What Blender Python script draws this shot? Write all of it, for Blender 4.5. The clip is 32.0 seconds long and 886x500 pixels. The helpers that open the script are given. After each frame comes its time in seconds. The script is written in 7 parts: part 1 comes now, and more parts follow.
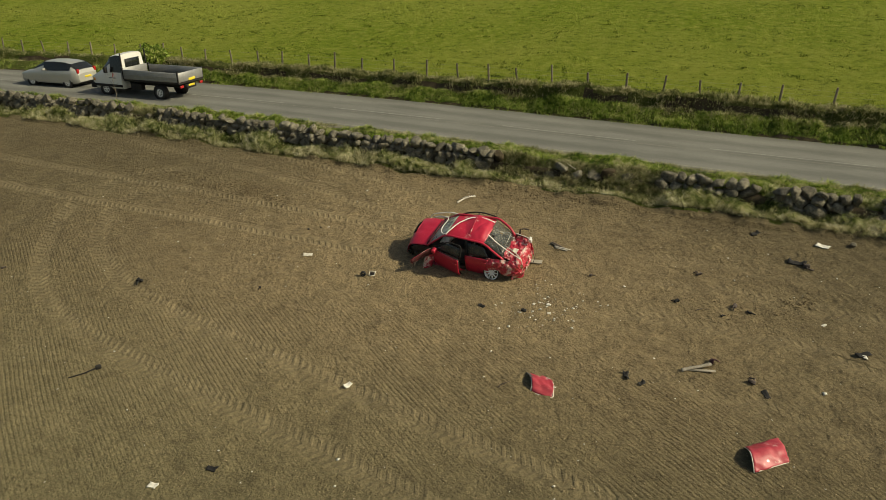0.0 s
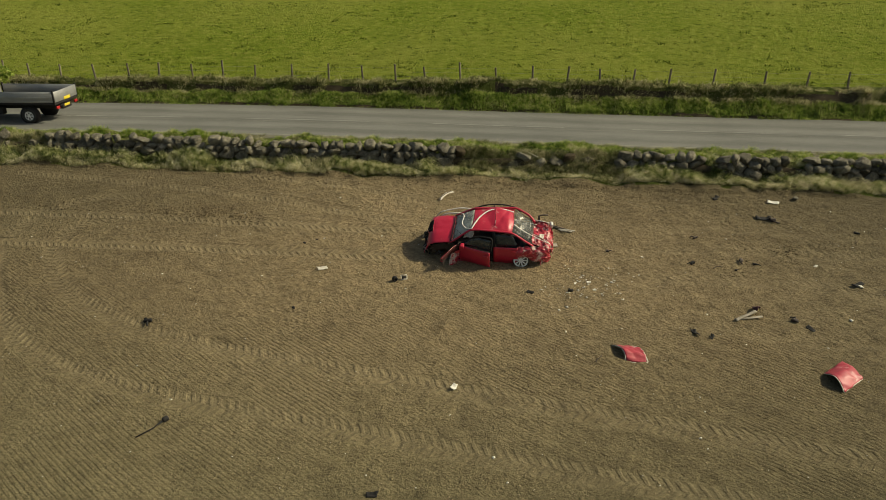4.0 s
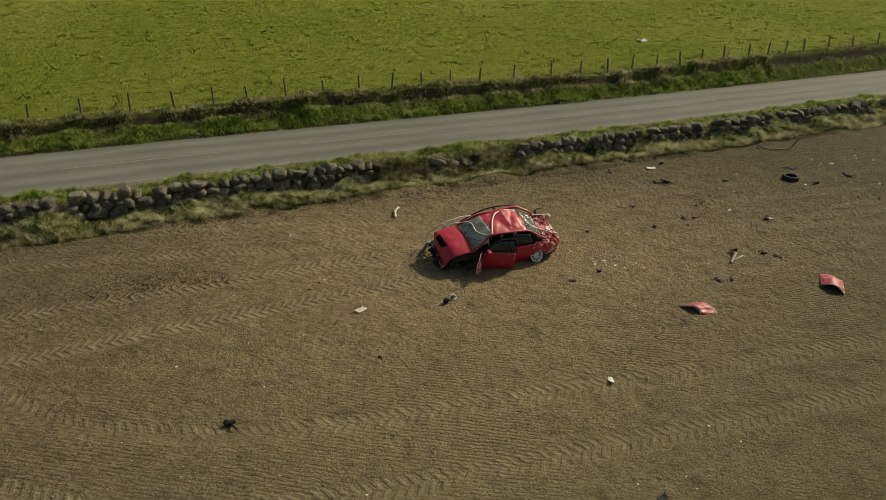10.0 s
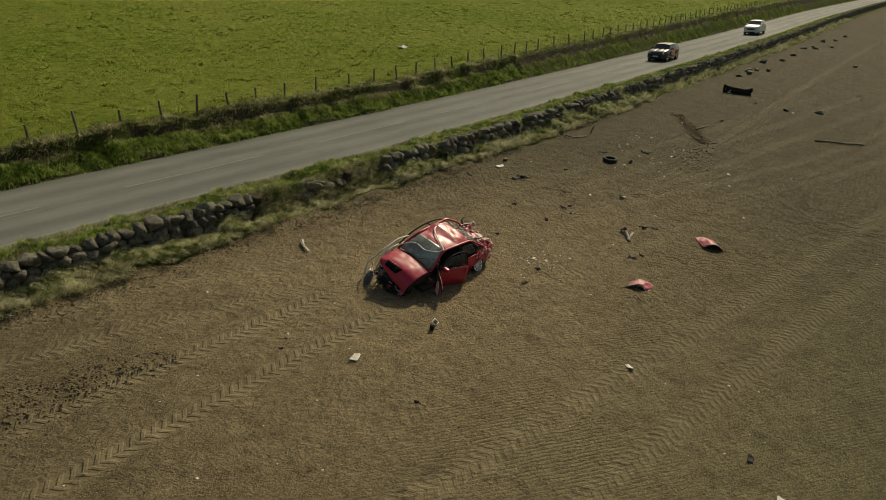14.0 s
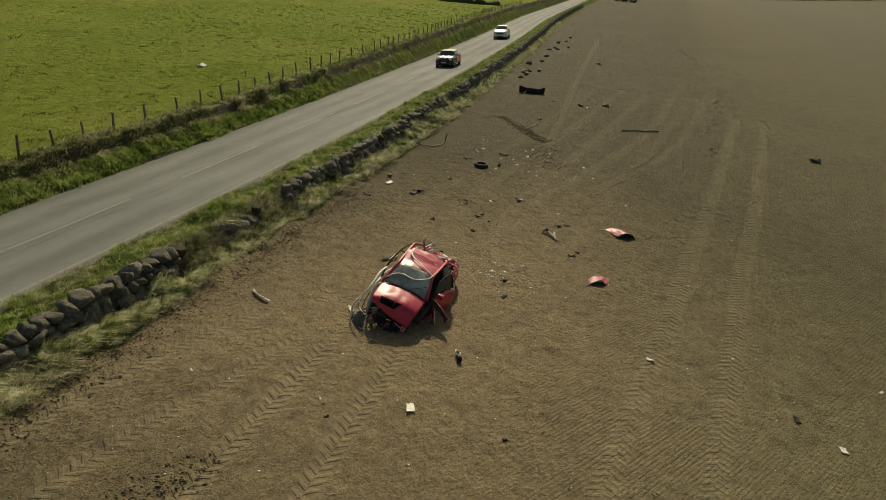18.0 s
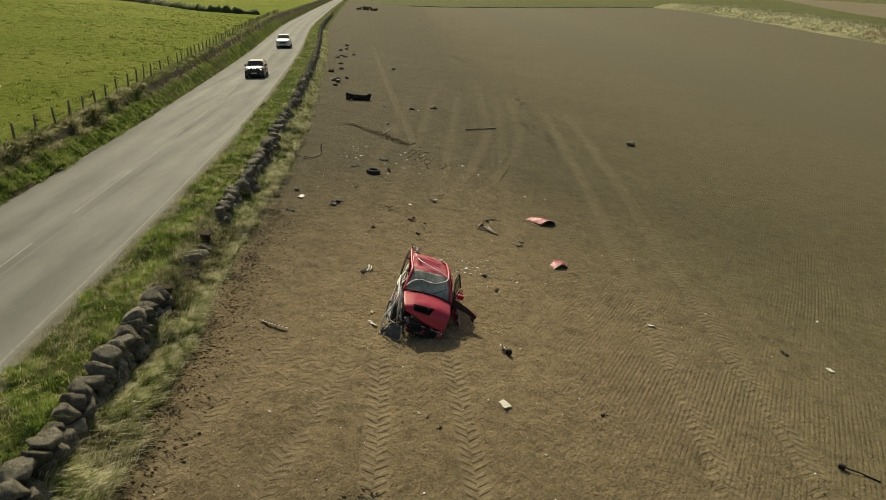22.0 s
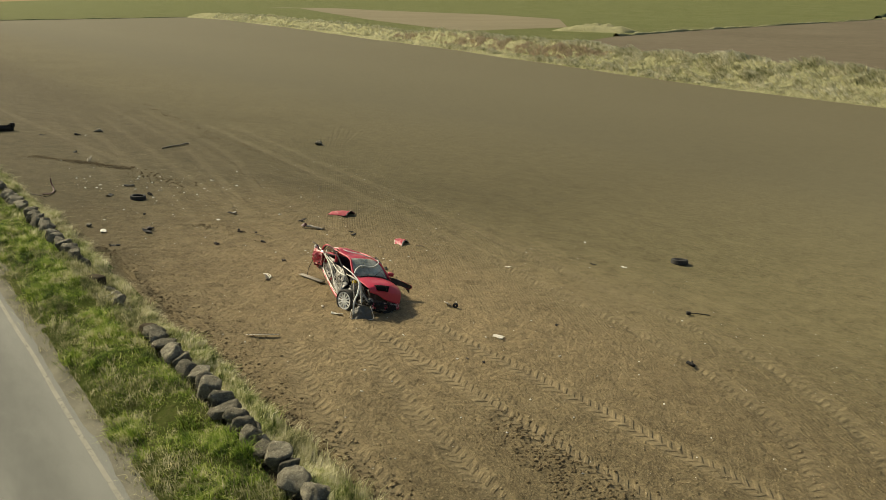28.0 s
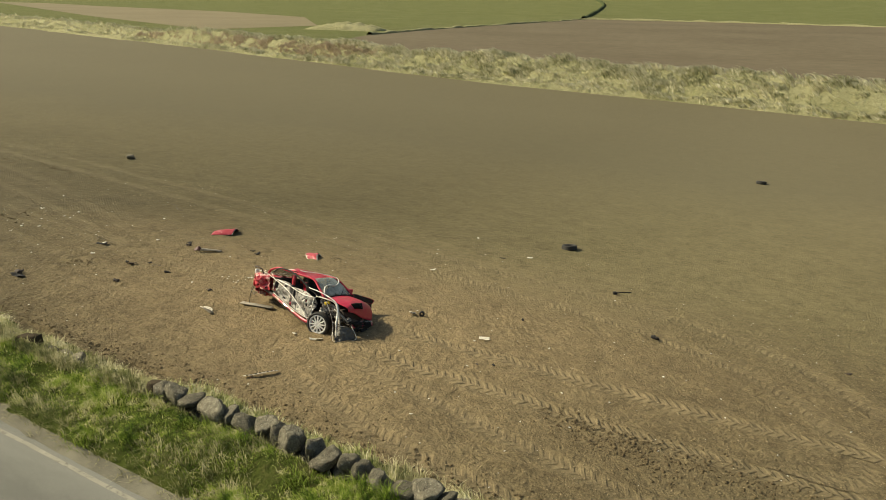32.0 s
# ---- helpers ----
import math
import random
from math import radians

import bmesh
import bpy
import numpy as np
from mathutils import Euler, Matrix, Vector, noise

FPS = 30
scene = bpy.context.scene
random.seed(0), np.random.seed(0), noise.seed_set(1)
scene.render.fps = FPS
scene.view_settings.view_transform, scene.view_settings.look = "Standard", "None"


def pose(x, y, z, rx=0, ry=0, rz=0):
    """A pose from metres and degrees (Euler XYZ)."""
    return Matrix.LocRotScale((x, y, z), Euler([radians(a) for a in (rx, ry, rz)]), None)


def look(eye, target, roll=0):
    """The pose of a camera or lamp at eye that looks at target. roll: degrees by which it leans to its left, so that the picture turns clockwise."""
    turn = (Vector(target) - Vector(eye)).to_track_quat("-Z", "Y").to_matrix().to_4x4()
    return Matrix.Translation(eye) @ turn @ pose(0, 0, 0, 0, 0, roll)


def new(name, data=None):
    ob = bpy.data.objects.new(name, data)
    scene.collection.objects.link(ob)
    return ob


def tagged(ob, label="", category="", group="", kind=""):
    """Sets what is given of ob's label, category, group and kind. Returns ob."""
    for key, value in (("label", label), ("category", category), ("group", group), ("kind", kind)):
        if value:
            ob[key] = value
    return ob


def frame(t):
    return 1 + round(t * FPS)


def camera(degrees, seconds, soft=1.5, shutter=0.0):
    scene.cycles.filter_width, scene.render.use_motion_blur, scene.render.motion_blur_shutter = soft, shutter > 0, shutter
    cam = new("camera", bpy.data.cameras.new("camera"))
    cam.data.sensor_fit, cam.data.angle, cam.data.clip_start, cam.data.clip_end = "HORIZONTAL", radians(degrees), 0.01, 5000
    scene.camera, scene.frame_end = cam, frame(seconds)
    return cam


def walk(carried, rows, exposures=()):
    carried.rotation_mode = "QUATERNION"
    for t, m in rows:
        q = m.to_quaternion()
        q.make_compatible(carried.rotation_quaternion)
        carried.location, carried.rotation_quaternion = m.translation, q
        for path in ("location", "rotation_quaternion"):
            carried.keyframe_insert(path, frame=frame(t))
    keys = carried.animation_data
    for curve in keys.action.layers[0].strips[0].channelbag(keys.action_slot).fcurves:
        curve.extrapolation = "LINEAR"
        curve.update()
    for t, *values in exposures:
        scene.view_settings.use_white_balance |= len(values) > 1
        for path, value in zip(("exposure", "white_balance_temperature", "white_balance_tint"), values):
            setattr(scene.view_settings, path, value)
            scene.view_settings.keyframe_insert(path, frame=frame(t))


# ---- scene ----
cam = camera(64.1, 32.0, soft=0.6)
PATH = [
    (0.0, (8.431, -18.612, 9.510), (0.293, -2.256, 1.369), -0.00),
    (0.5, (7.727, -19.004, 9.513), (0.168, -2.358, 1.403), 0.08),
    (1.0, (6.944, -19.438, 9.481), (0.158, -2.458, 1.380), 0.09),
    (1.5, (6.283, -19.822, 9.448), (0.066, -2.610, 1.380), 0.07),
    (2.0, (5.408, -20.187, 9.424), (-0.151, -2.757, 1.345), 0.23),
    (2.5, (4.529, -20.450, 9.374), (-0.387, -2.819, 1.312), 0.08),
    (3.0, (3.432, -20.685, 9.314), (-0.675, -2.852, 1.243), 0.28),
    (3.5, (2.530, -20.831, 9.312), (-0.877, -2.840, 1.268), 0.21),
    (5.5, (-1.317, -21.040, 9.389), (-1.395, -2.709, 1.391), 0.15),
    (6.0, (-2.273, -20.990, 9.435), (-1.541, -2.656, 1.479), 0.15),
    (6.5, (-3.107, -20.872, 9.464), (-1.635, -2.579, 1.514), 0.07),
    (7.0, (-4.043, -20.768, 9.452), (-1.730, -2.545, 1.543), -0.05),
    (7.5, (-4.934, -20.584, 9.415), (-1.831, -2.462, 1.544), 0.06),
    (8.0, (-5.902, -20.344, 9.322), (-1.970, -2.357, 1.512), 0.06),
    (8.5, (-6.788, -20.110, 9.206), (-2.044, -2.290, 1.463), -0.04),
    (9.0, (-7.832, -19.698, 9.152), (-2.190, -2.139, 1.416), -0.07),
    (9.5, (-8.821, -19.207, 9.055), (-2.359, -1.923, 1.342), 0.03),
    (10.0, (-9.873, -18.545, 8.944), (-2.551, -1.587, 1.276), 0.12),
    (10.5, (-10.823, -17.826, 8.875), (-2.672, -1.235, 1.240), 0.22),
    (11.0, (-11.711, -17.048, 8.851), (-2.348, -1.099, 1.237), 0.18),
    (11.5, (-12.467, -16.389, 8.865), (-2.154, -1.018, 1.291), 0.15),
    (12.0, (-13.203, -15.717, 8.842), (-1.991, -0.965, 1.315), 0.23),
    (12.5, (-13.780, -15.089, 8.866), (-1.751, -0.977, 1.374), 0.25),
    (13.0, (-14.346, -14.400, 8.864), (-1.524, -0.991, 1.396), 0.17),
    (13.5, (-14.853, -13.761, 8.828), (-1.351, -1.019, 1.390), 0.14),
    (14.0, (-15.280, -13.071, 8.796), (-1.096, -1.066, 1.401), 0.12),
    (14.5, (-15.673, -12.395, 8.756), (-0.858, -1.166, 1.379), 0.10),
    (15.0, (-16.073, -11.645, 8.736), (-0.652, -1.245, 1.385), 0.00),
    (15.5, (-16.382, -10.965, 8.754), (-0.462, -1.332, 1.422), -0.16),
    (17.5, (-17.418, -7.401, 8.799), (0.036, -0.807, 1.597), -0.13),
    (18.0, (-17.646, -6.434, 8.820), (0.117, -0.669, 1.662), -0.11),
    (18.5, (-17.786, -5.539, 8.816), (0.212, -0.511, 1.690), -0.18),
    (19.0, (-17.908, -4.595, 8.813), (0.315, -0.396, 1.721), -0.23),
    (19.5, (-17.990, -3.774, 8.791), (0.414, -0.383, 1.734), -0.18),
    (20.0, (-18.105, -2.948, 8.759), (0.455, -0.447, 1.741), -0.31),
    (20.5, (-18.278, -2.177, 8.718), (0.391, -0.523, 1.737), -0.23),
    (21.0, (-18.453, -1.296, 8.723), (0.277, -0.539, 1.752), -0.23),
    (21.5, (-18.600, -0.463, 8.706), (0.148, -0.501, 1.742), -0.13),
    (22.0, (-18.732, 0.511, 8.698), (-0.001, -0.413, 1.750), -0.01),
    (22.5, (-18.833, 1.438, 8.701), (-0.170, -0.412, 1.755), -0.07),
    (23.0, (-18.895, 2.456, 8.711), (-0.368, -0.533, 1.798), -0.11),
    (23.5, (-18.874, 3.378, 8.733), (-0.579, -0.839, 1.841), -0.11),
    (24.0, (-18.853, 4.362, 8.753), (-0.859, -1.026, 1.885), -0.19),
    (24.5, (-18.789, 5.261, 8.725), (-1.035, -0.916, 1.895), 0.01),
    (26.5, (-18.718, 8.650, 8.778), (-2.363, -0.673, 2.027), -0.18),
    (27.0, (-18.629, 9.481, 8.808), (-2.820, -0.745, 2.063), -0.09),
    (27.5, (-18.472, 10.233, 8.848), (-3.162, -0.736, 2.121), -0.11),
    (28.0, (-18.181, 10.927, 8.958), (-3.463, -0.814, 2.210), -0.11),
    (28.5, (-17.731, 11.588, 9.025), (-3.638, -0.892, 2.271), 0.10),
    (29.0, (-17.096, 12.238, 9.104), (-3.495, -0.785, 2.364), 0.17),
    (29.5, (-16.444, 12.751, 9.119), (-3.201, -0.636, 2.380), 0.19),
    (30.0, (-15.743, 13.247, 9.093), (-3.178, -0.787, 2.375), 0.32),
    (30.5, (-15.148, 13.676, 9.083), (-3.214, -0.901, 2.369), 0.43),
    (31.0, (-14.517, 14.131, 9.112), (-3.303, -0.998, 2.378), 0.47),
    (31.5, (-13.949, 14.458, 9.128), (-3.456, -1.171, 2.372), 0.71),
    (32.0, (-13.391, 14.816, 9.149), (-3.731, -1.339, 2.389), 0.89),
]
EXPOSURE = [(0.0, -0.08, 7600, 1), (9.0, -0.30, 7600, 1), (14.0, -0.58, 7600, 1), (20.0, -0.23, 7600, 1), (24.0, -0.02, 7600, 1), (32.0, 0.39, 7600, 1)]
walk(cam, [(t, look(eye, target, roll)) for t, eye, target, roll in PATH], EXPOSURE)

# ---- light: hazy spring sun from beyond the road, over a pale sky ----
SUN_AZ, SUN_EL = radians(15), radians(39)      # azimuth counted from +x towards +y
world = bpy.data.worlds.new("sky")
scene.world = world
world.use_nodes = True
wn = world.node_tree.nodes
sky = wn.new("ShaderNodeTexSky")
sky.sky_type = "NISHITA"
sky.sun_disc = False
sky.sun_elevation = SUN_EL
sky.sun_rotation = radians(90) - SUN_AZ
sky.air_density, sky.dust_density, sky.ozone_density = 1.0, 3.0, 1.0
wn["Background"].inputs["Strength"].default_value = 0.09
world.node_tree.links.new(sky.outputs[0], wn["Background"].inputs["Color"])
sun = new("sun", bpy.data.lights.new("sun", "SUN"))
sun.data.energy, sun.data.angle, sun.data.color = 4.4, radians(1.5), (1.0, 0.93, 0.80)
sun.matrix_world = look((60 * math.cos(SUN_AZ), 60 * math.sin(SUN_AZ), 60 * math.tan(SUN_EL)), (0, 0, 0))

# ---- materials ----
def material(name):
    m = bpy.data.materials.new(name)
    m.use_nodes = True
    return m, m.node_tree.nodes, m.node_tree.links, m.node_tree.nodes["Principled BSDF"]


def put(nodes, links, kind, **kw):
    """One node: plain values for its inputs by name, or a socket to link."""
    n = nodes.new("ShaderNode" + kind)
    for k, v in kw.items():
        if k in ("operation", "blend_type", "data_type", "feature", "wave_type", "bands_direction", "noise_dimensions", "clamp"):
            if k == "operation":
                n.operation = v
            elif k == "blend_type":
                n.blend_type = v
            elif k == "data_type":
                n.data_type = v
            elif k == "feature":
                n.feature = v
            elif k == "bands_direction":
                n.bands_direction = v
            continue
        s = n.inputs[int(k[1:])] if k[0] == "i" and k[1:].isdigit() else n.inputs[k.replace("_", " ")]
        if isinstance(v, bpy.types.NodeSocket):
            links.new(v, s)
        else:
            s.default_value = v
    return n


def ramp(nodes, links, fac, *stops):
    n = nodes.new("ShaderNodeValToRGB")
    e = n.color_ramp.elements
    while len(e) < len(stops):
        e.new(0.5)
    for k, (p, c) in zip(e, stops):
        k.position, k.color = p, (*c, 1) if len(c) == 3 else c
    links.new(fac, n.inputs[0])
    return n.outputs[0]


def mixed(nodes, links, fac, a, b, blend="MIX"):
    n = nodes.new("ShaderNodeMix")
    n.data_type, n.blend_type = "RGBA", blend
    for v, s in ((fac, n.inputs[0]), (a, n.inputs[6]), (b, n.inputs[7])):
        if isinstance(v, bpy.types.NodeSocket):
            links.new(v, s)
        else:
            s.default_value = v if isinstance(v, float) else (*v, 1)
    return n.outputs[2]


def surface(name, dark, light, big=1.5, fine=40.0, rough=0.8, metal=0.0, bump=0.3, dist=0.01, stain=None, stain_at=0.6, vary=0.0, coat=0.0, spec=0.5):
    """A worn surface: two scales of colour, an optional stain, fine relief, and a shift from object to object."""
    m, n, l, b = material(name)
    co = put(n, l, "TexCoord").outputs["Object"]
    n1 = put(n, l, "TexNoise", Vector=co, Scale=big, Detail=5.0, Roughness=0.6).outputs[0]
    n2 = put(n, l, "TexNoise", Vector=co, Scale=fine, Detail=4.0, Roughness=0.7).outputs[0]
    f = put(n, l, "Math", operation="MULTIPLY_ADD", i0=n2, i1=0.5, i2=put(n, l, "Math", operation="MULTIPLY", i0=n1, i1=0.5).outputs[0]).outputs[0]
    c = ramp(n, l, f, (0.36, dark), (0.64, light))
    if stain:
        n3 = put(n, l, "TexNoise", Vector=co, Scale=big * 2.7, Detail=6.0, Roughness=0.7).outputs[0]
        c = mixed(n, l, ramp(n, l, n3, (stain_at, (0, 0, 0)), (stain_at + 0.08, (1, 1, 1))), c, stain)
    if vary:
        r = put(n, l, "ObjectInfo").outputs["Random"]
        k = put(n, l, "Math", operation="MULTIPLY_ADD", i0=r, i1=2 * vary, i2=1 - vary).outputs[0]
        hsv = put(n, l, "HueSaturation", Color=c, Value=k)
        c = hsv.outputs[0]
    l.new(c, b.inputs["Base Color"])
    b.inputs["Roughness"].default_value, b.inputs["Metallic"].default_value = rough, metal
    b.inputs["Specular IOR Level"].default_value = spec
    b.inputs["Coat Weight"].default_value = coat
    if bump:
        l.new(put(n, l, "Bump", Strength=bump, Distance=dist, Height=f).outputs[0], b.inputs["Normal"])
    return m


def soil_material(name, tone=1.0, rough=1.0):
    """Harrowed brown earth: broad darker and paler zones, fine drilled lines, crumbs and a dusting of stones."""
    m, n, l, b = material(name)
    co = put(n, l, "NewGeometry").outputs["Position"]
    warp = put(n, l, "TexNoise", Vector=co, Scale=0.05, Detail=1.5).outputs["Color"]
    bent = put(n, l, "VectorMath", operation="ADD", i0=co, i1=put(n, l, "VectorMath", operation="SCALE", i0=warp, Scale=1.5).outputs[0]).outputs[0]
    lines = put(n, l, "TexWave", Vector=put(n, l, "Mapping", Vector=bent, Rotation=(0, 0, radians(30.5))).outputs[0], bands_direction="Y", Scale=3.0, Distortion=0.6, Detail=3.0, Detail_Scale=2.2).outputs["Fac"]
    n1 = put(n, l, "TexNoise", Vector=co, Scale=0.07, Detail=5.0, Roughness=0.6).outputs[0]
    n2 = put(n, l, "TexNoise", Vector=co, Scale=1.1, Detail=6.0, Roughness=0.65).outputs[0]
    long = put(n, l, "Mapping", Vector=co, Scale=(0.8, 1.0, 1.0)).outputs[0]
    n3 = put(n, l, "TexNoise", Vector=long, Scale=15.0, Detail=5.0, Roughness=0.75).outputs[0]
    sep = put(n, l, "SeparateXYZ", Vector=co)
    low = put(n, l, "Math", operation="MULTIPLY_ADD", i0=n1, i1=5.0, i2=sep.outputs[1]).outputs[0]
    drilled = put(n, l, "MapRange", Value=low, i1=-1.5, i2=-9.0, i3=0.0, i4=1.0).outputs[0]
    head = ramp(n, l, n1, (0.35, (0.176 * tone, 0.139 * tone, 0.076 * tone)), (0.65, (0.216 * tone, 0.176 * tone, 0.100 * tone)))
    # Paler towards the wreck: dry soil, plus lens falloff put into the colour.
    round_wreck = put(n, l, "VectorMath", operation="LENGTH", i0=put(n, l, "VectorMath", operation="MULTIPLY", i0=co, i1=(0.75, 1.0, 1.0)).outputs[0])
    dust_glow = put(n, l, "Math", operation="MULTIPLY_ADD", i0=n1, i1=9.0, i2=round_wreck.outputs["Value"]).outputs[0]
    dry = put(n, l, "MapRange", Value=dust_glow, i1=6.0, i2=19.0, i3=1.0, i4=0.0).outputs[0]
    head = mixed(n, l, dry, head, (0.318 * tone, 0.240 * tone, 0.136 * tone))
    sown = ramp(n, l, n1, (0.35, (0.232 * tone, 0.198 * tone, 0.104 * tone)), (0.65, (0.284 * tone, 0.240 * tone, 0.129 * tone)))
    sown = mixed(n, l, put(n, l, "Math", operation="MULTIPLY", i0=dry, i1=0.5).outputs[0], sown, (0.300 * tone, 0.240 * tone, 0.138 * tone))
    c = mixed(n, l, drilled, head, sown)
    # Greyer soil down the field: haze of distance put into the colour.
    away = put(n, l, "MapRange", Value=low, i1=-12.0, i2=-36.0, i3=0.0, i4=0.85).outputs[0]
    c = mixed(n, l, away, c, (0.166 * tone, 0.147 * tone, 0.092 * tone))
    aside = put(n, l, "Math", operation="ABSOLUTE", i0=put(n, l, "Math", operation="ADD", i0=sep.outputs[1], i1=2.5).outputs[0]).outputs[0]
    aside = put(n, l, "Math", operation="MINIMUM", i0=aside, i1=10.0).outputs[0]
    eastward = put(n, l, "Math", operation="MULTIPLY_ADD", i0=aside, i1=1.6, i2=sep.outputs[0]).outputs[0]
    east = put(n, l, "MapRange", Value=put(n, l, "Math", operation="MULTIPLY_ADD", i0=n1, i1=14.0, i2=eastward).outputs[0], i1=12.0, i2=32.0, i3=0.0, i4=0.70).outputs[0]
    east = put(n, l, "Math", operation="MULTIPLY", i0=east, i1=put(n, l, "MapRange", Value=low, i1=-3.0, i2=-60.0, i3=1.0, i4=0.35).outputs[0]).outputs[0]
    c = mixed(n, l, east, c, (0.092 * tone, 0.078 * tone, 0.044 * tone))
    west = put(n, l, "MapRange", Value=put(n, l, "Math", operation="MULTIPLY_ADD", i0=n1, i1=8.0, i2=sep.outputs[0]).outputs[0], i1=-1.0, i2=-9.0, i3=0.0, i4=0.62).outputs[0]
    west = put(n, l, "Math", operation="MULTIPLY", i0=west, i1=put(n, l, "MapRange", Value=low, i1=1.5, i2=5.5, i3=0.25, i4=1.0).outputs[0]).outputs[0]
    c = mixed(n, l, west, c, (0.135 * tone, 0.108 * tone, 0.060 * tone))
    near = put(n, l, "Math", operation="MULTIPLY_ADD", i0=away, i1=-0.8, i2=1.0).outputs[0]
    mid = put(n, l, "TexNoise", Vector=long, Scale=4.2, Detail=6.0, Roughness=0.7).outputs[0]
    grit = put(n, l, "TexNoise", Vector=co, Scale=34.0, Detail=3.0, Roughness=0.75).outputs[0]
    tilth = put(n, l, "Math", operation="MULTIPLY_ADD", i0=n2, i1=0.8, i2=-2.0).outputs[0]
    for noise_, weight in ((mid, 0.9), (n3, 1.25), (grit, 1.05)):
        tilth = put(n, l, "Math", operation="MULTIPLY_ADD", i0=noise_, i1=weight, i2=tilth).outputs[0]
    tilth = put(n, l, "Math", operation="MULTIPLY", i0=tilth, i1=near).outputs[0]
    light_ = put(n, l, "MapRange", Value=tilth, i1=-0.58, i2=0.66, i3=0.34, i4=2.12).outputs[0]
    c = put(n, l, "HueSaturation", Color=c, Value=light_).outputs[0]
    # wheel prints: slanted lugs on either side of the middle
    read = [n.new("ShaderNodeAttribute") for _ in range(3)]
    for node, name_ in zip(read, ("print_along", "print_across", "print_depth")):
        node.attribute_name = name_
    flank = put(n, l, "Math", operation="ABSOLUTE", i0=read[1].outputs["Fac"]).outputs[0]
    half = put(n, l, "Math", operation="GREATER_THAN", i0=read[1].outputs["Fac"], i1=0.0).outputs[0]
    turn = put(n, l, "Math", operation="MULTIPLY_ADD", i0=read[0].outputs["Fac"], i1=2 * math.pi / 0.24, i2=put(n, l, "Math", operation="MULTIPLY_ADD", i0=flank, i1=4.4, i2=put(n, l, "Math", operation="MULTIPLY", i0=half, i1=math.pi).outputs[0]).outputs[0]).outputs[0]
    lug = put(n, l, "Math", operation="SINE", i0=turn).outputs[0]
    lug = put(n, l, "MapRange", Value=lug, i1=-0.10, i2=0.60, i3=0.0, i4=1.0).outputs[0]
    kept = put(n, l, "MapRange", Value=n2, i1=0.30, i2=0.55, i3=0.70, i4=1.0).outputs[0]
    print_ = put(n, l, "Math", operation="MULTIPLY", i0=read[2].outputs["Fac"], i1=kept).outputs[0]
    lug = put(n, l, "Math", operation="MULTIPLY", i0=lug, i1=print_).outputs[0]
    lug = put(n, l, "Math", operation="MULTIPLY", i0=lug, i1=put(n, l, "MapRange", Value=flank, i1=0.85, i2=1.10, i3=1.0, i4=0.0).outputs[0]).outputs[0]
    c = mixed(n, l, put(n, l, "Math", operation="MULTIPLY", i0=print_, i1=0.30).outputs[0], c, (0.30 * tone, 0.240 * tone, 0.145 * tone))
    c = mixed(n, l, put(n, l, "Math", operation="MULTIPLY", i0=lug, i1=0.10).outputs[0], c, (0.36 * tone, 0.290 * tone, 0.180 * tone))
    # Groove shade put into the colour: darker lines where the relief dips.
    furrow_shade = put(n, l, "MapRange", Value=lines, i1=0.02, i2=0.42, i3=0.34, i4=0.0).outputs[0]
    furrow_shade = put(n, l, "Math", operation="MULTIPLY", i0=furrow_shade, i1=put(n, l, "MapRange", Value=low, i1=1.0, i2=-2.5, i3=0.0, i4=1.0).outputs[0]).outputs[0]
    furrow_shade = put(n, l, "Math", operation="MULTIPLY", i0=furrow_shade, i1=put(n, l, "MapRange", Value=n2, i1=0.44, i2=0.60, i3=0.0, i4=0.9).outputs[0]).outputs[0]
    furrow_shade = put(n, l, "Math", operation="MULTIPLY", i0=furrow_shade, i1=put(n, l, "Math", operation="SUBTRACT", i0=near, i1=print_).outputs[0]).outputs[0]
    c = mixed(n, l, furrow_shade, c, (0.105 * tone, 0.080 * tone, 0.042 * tone))
    v = put(n, l, "TexVoronoi", Vector=co, Scale=9.0)
    pale = ramp(n, l, v.outputs["Distance"], (0.06, (1, 1, 1)), (0.10, (0, 0, 0)))
    pick = ramp(n, l, put(n, l, "SeparateColor", Color=v.outputs["Color"]).outputs[0], (0.90, (0, 0, 0)), (0.91, (1, 1, 1)))
    c = mixed(n, l, mixed(n, l, 1.0, pale, pick, "MULTIPLY"), c, (0.34, 0.29, 0.22))
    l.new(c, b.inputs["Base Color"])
    b.inputs["Roughness"].default_value = 0.95
    b.inputs["Specular IOR Level"].default_value = 0.15
    # relief, in metres: drill lines, crumbs of two sizes, trodden marks, pressed wheel prints
    def times(a, b_):
        return put(n, l, "Math", operation="MULTIPLY", i0=a, i1=b_).outputs[0]

    def plus(a, k, rest):
        return put(n, l, "Math", operation="MULTIPLY_ADD", i0=a, i1=k, i2=rest).outputs[0]

    patch = ramp(n, l, put(n, l, "TexNoise", Vector=co, Scale=0.16, Detail=3.0).outputs[0], (0.42, (0.12, 0.12, 0.12)), (0.58, (0.85, 0.85, 0.85)))
    where = times(patch, put(n, l, "MapRange", Value=low, i1=1.0, i2=-2.5, i3=0.06, i4=1.0).outputs[0])
    where = times(where, put(n, l, "Math", operation="SUBTRACT", i0=1.0, i1=away).outputs[0])
    n4 = put(n, l, "TexNoise", Vector=co, Scale=42.0, Detail=4.0, Roughness=0.7).outputs[0]
    wob = put(n, l, "TexNoise", Vector=co, Scale=0.35, Detail=2.0).outputs[0]
    lane = plus(sep.outputs[1], 1.7, times(wob, 1.6))
    fold = put(n, l, "Math", operation="PINGPONG", i0=lane, i1=0.5).outputs[0]
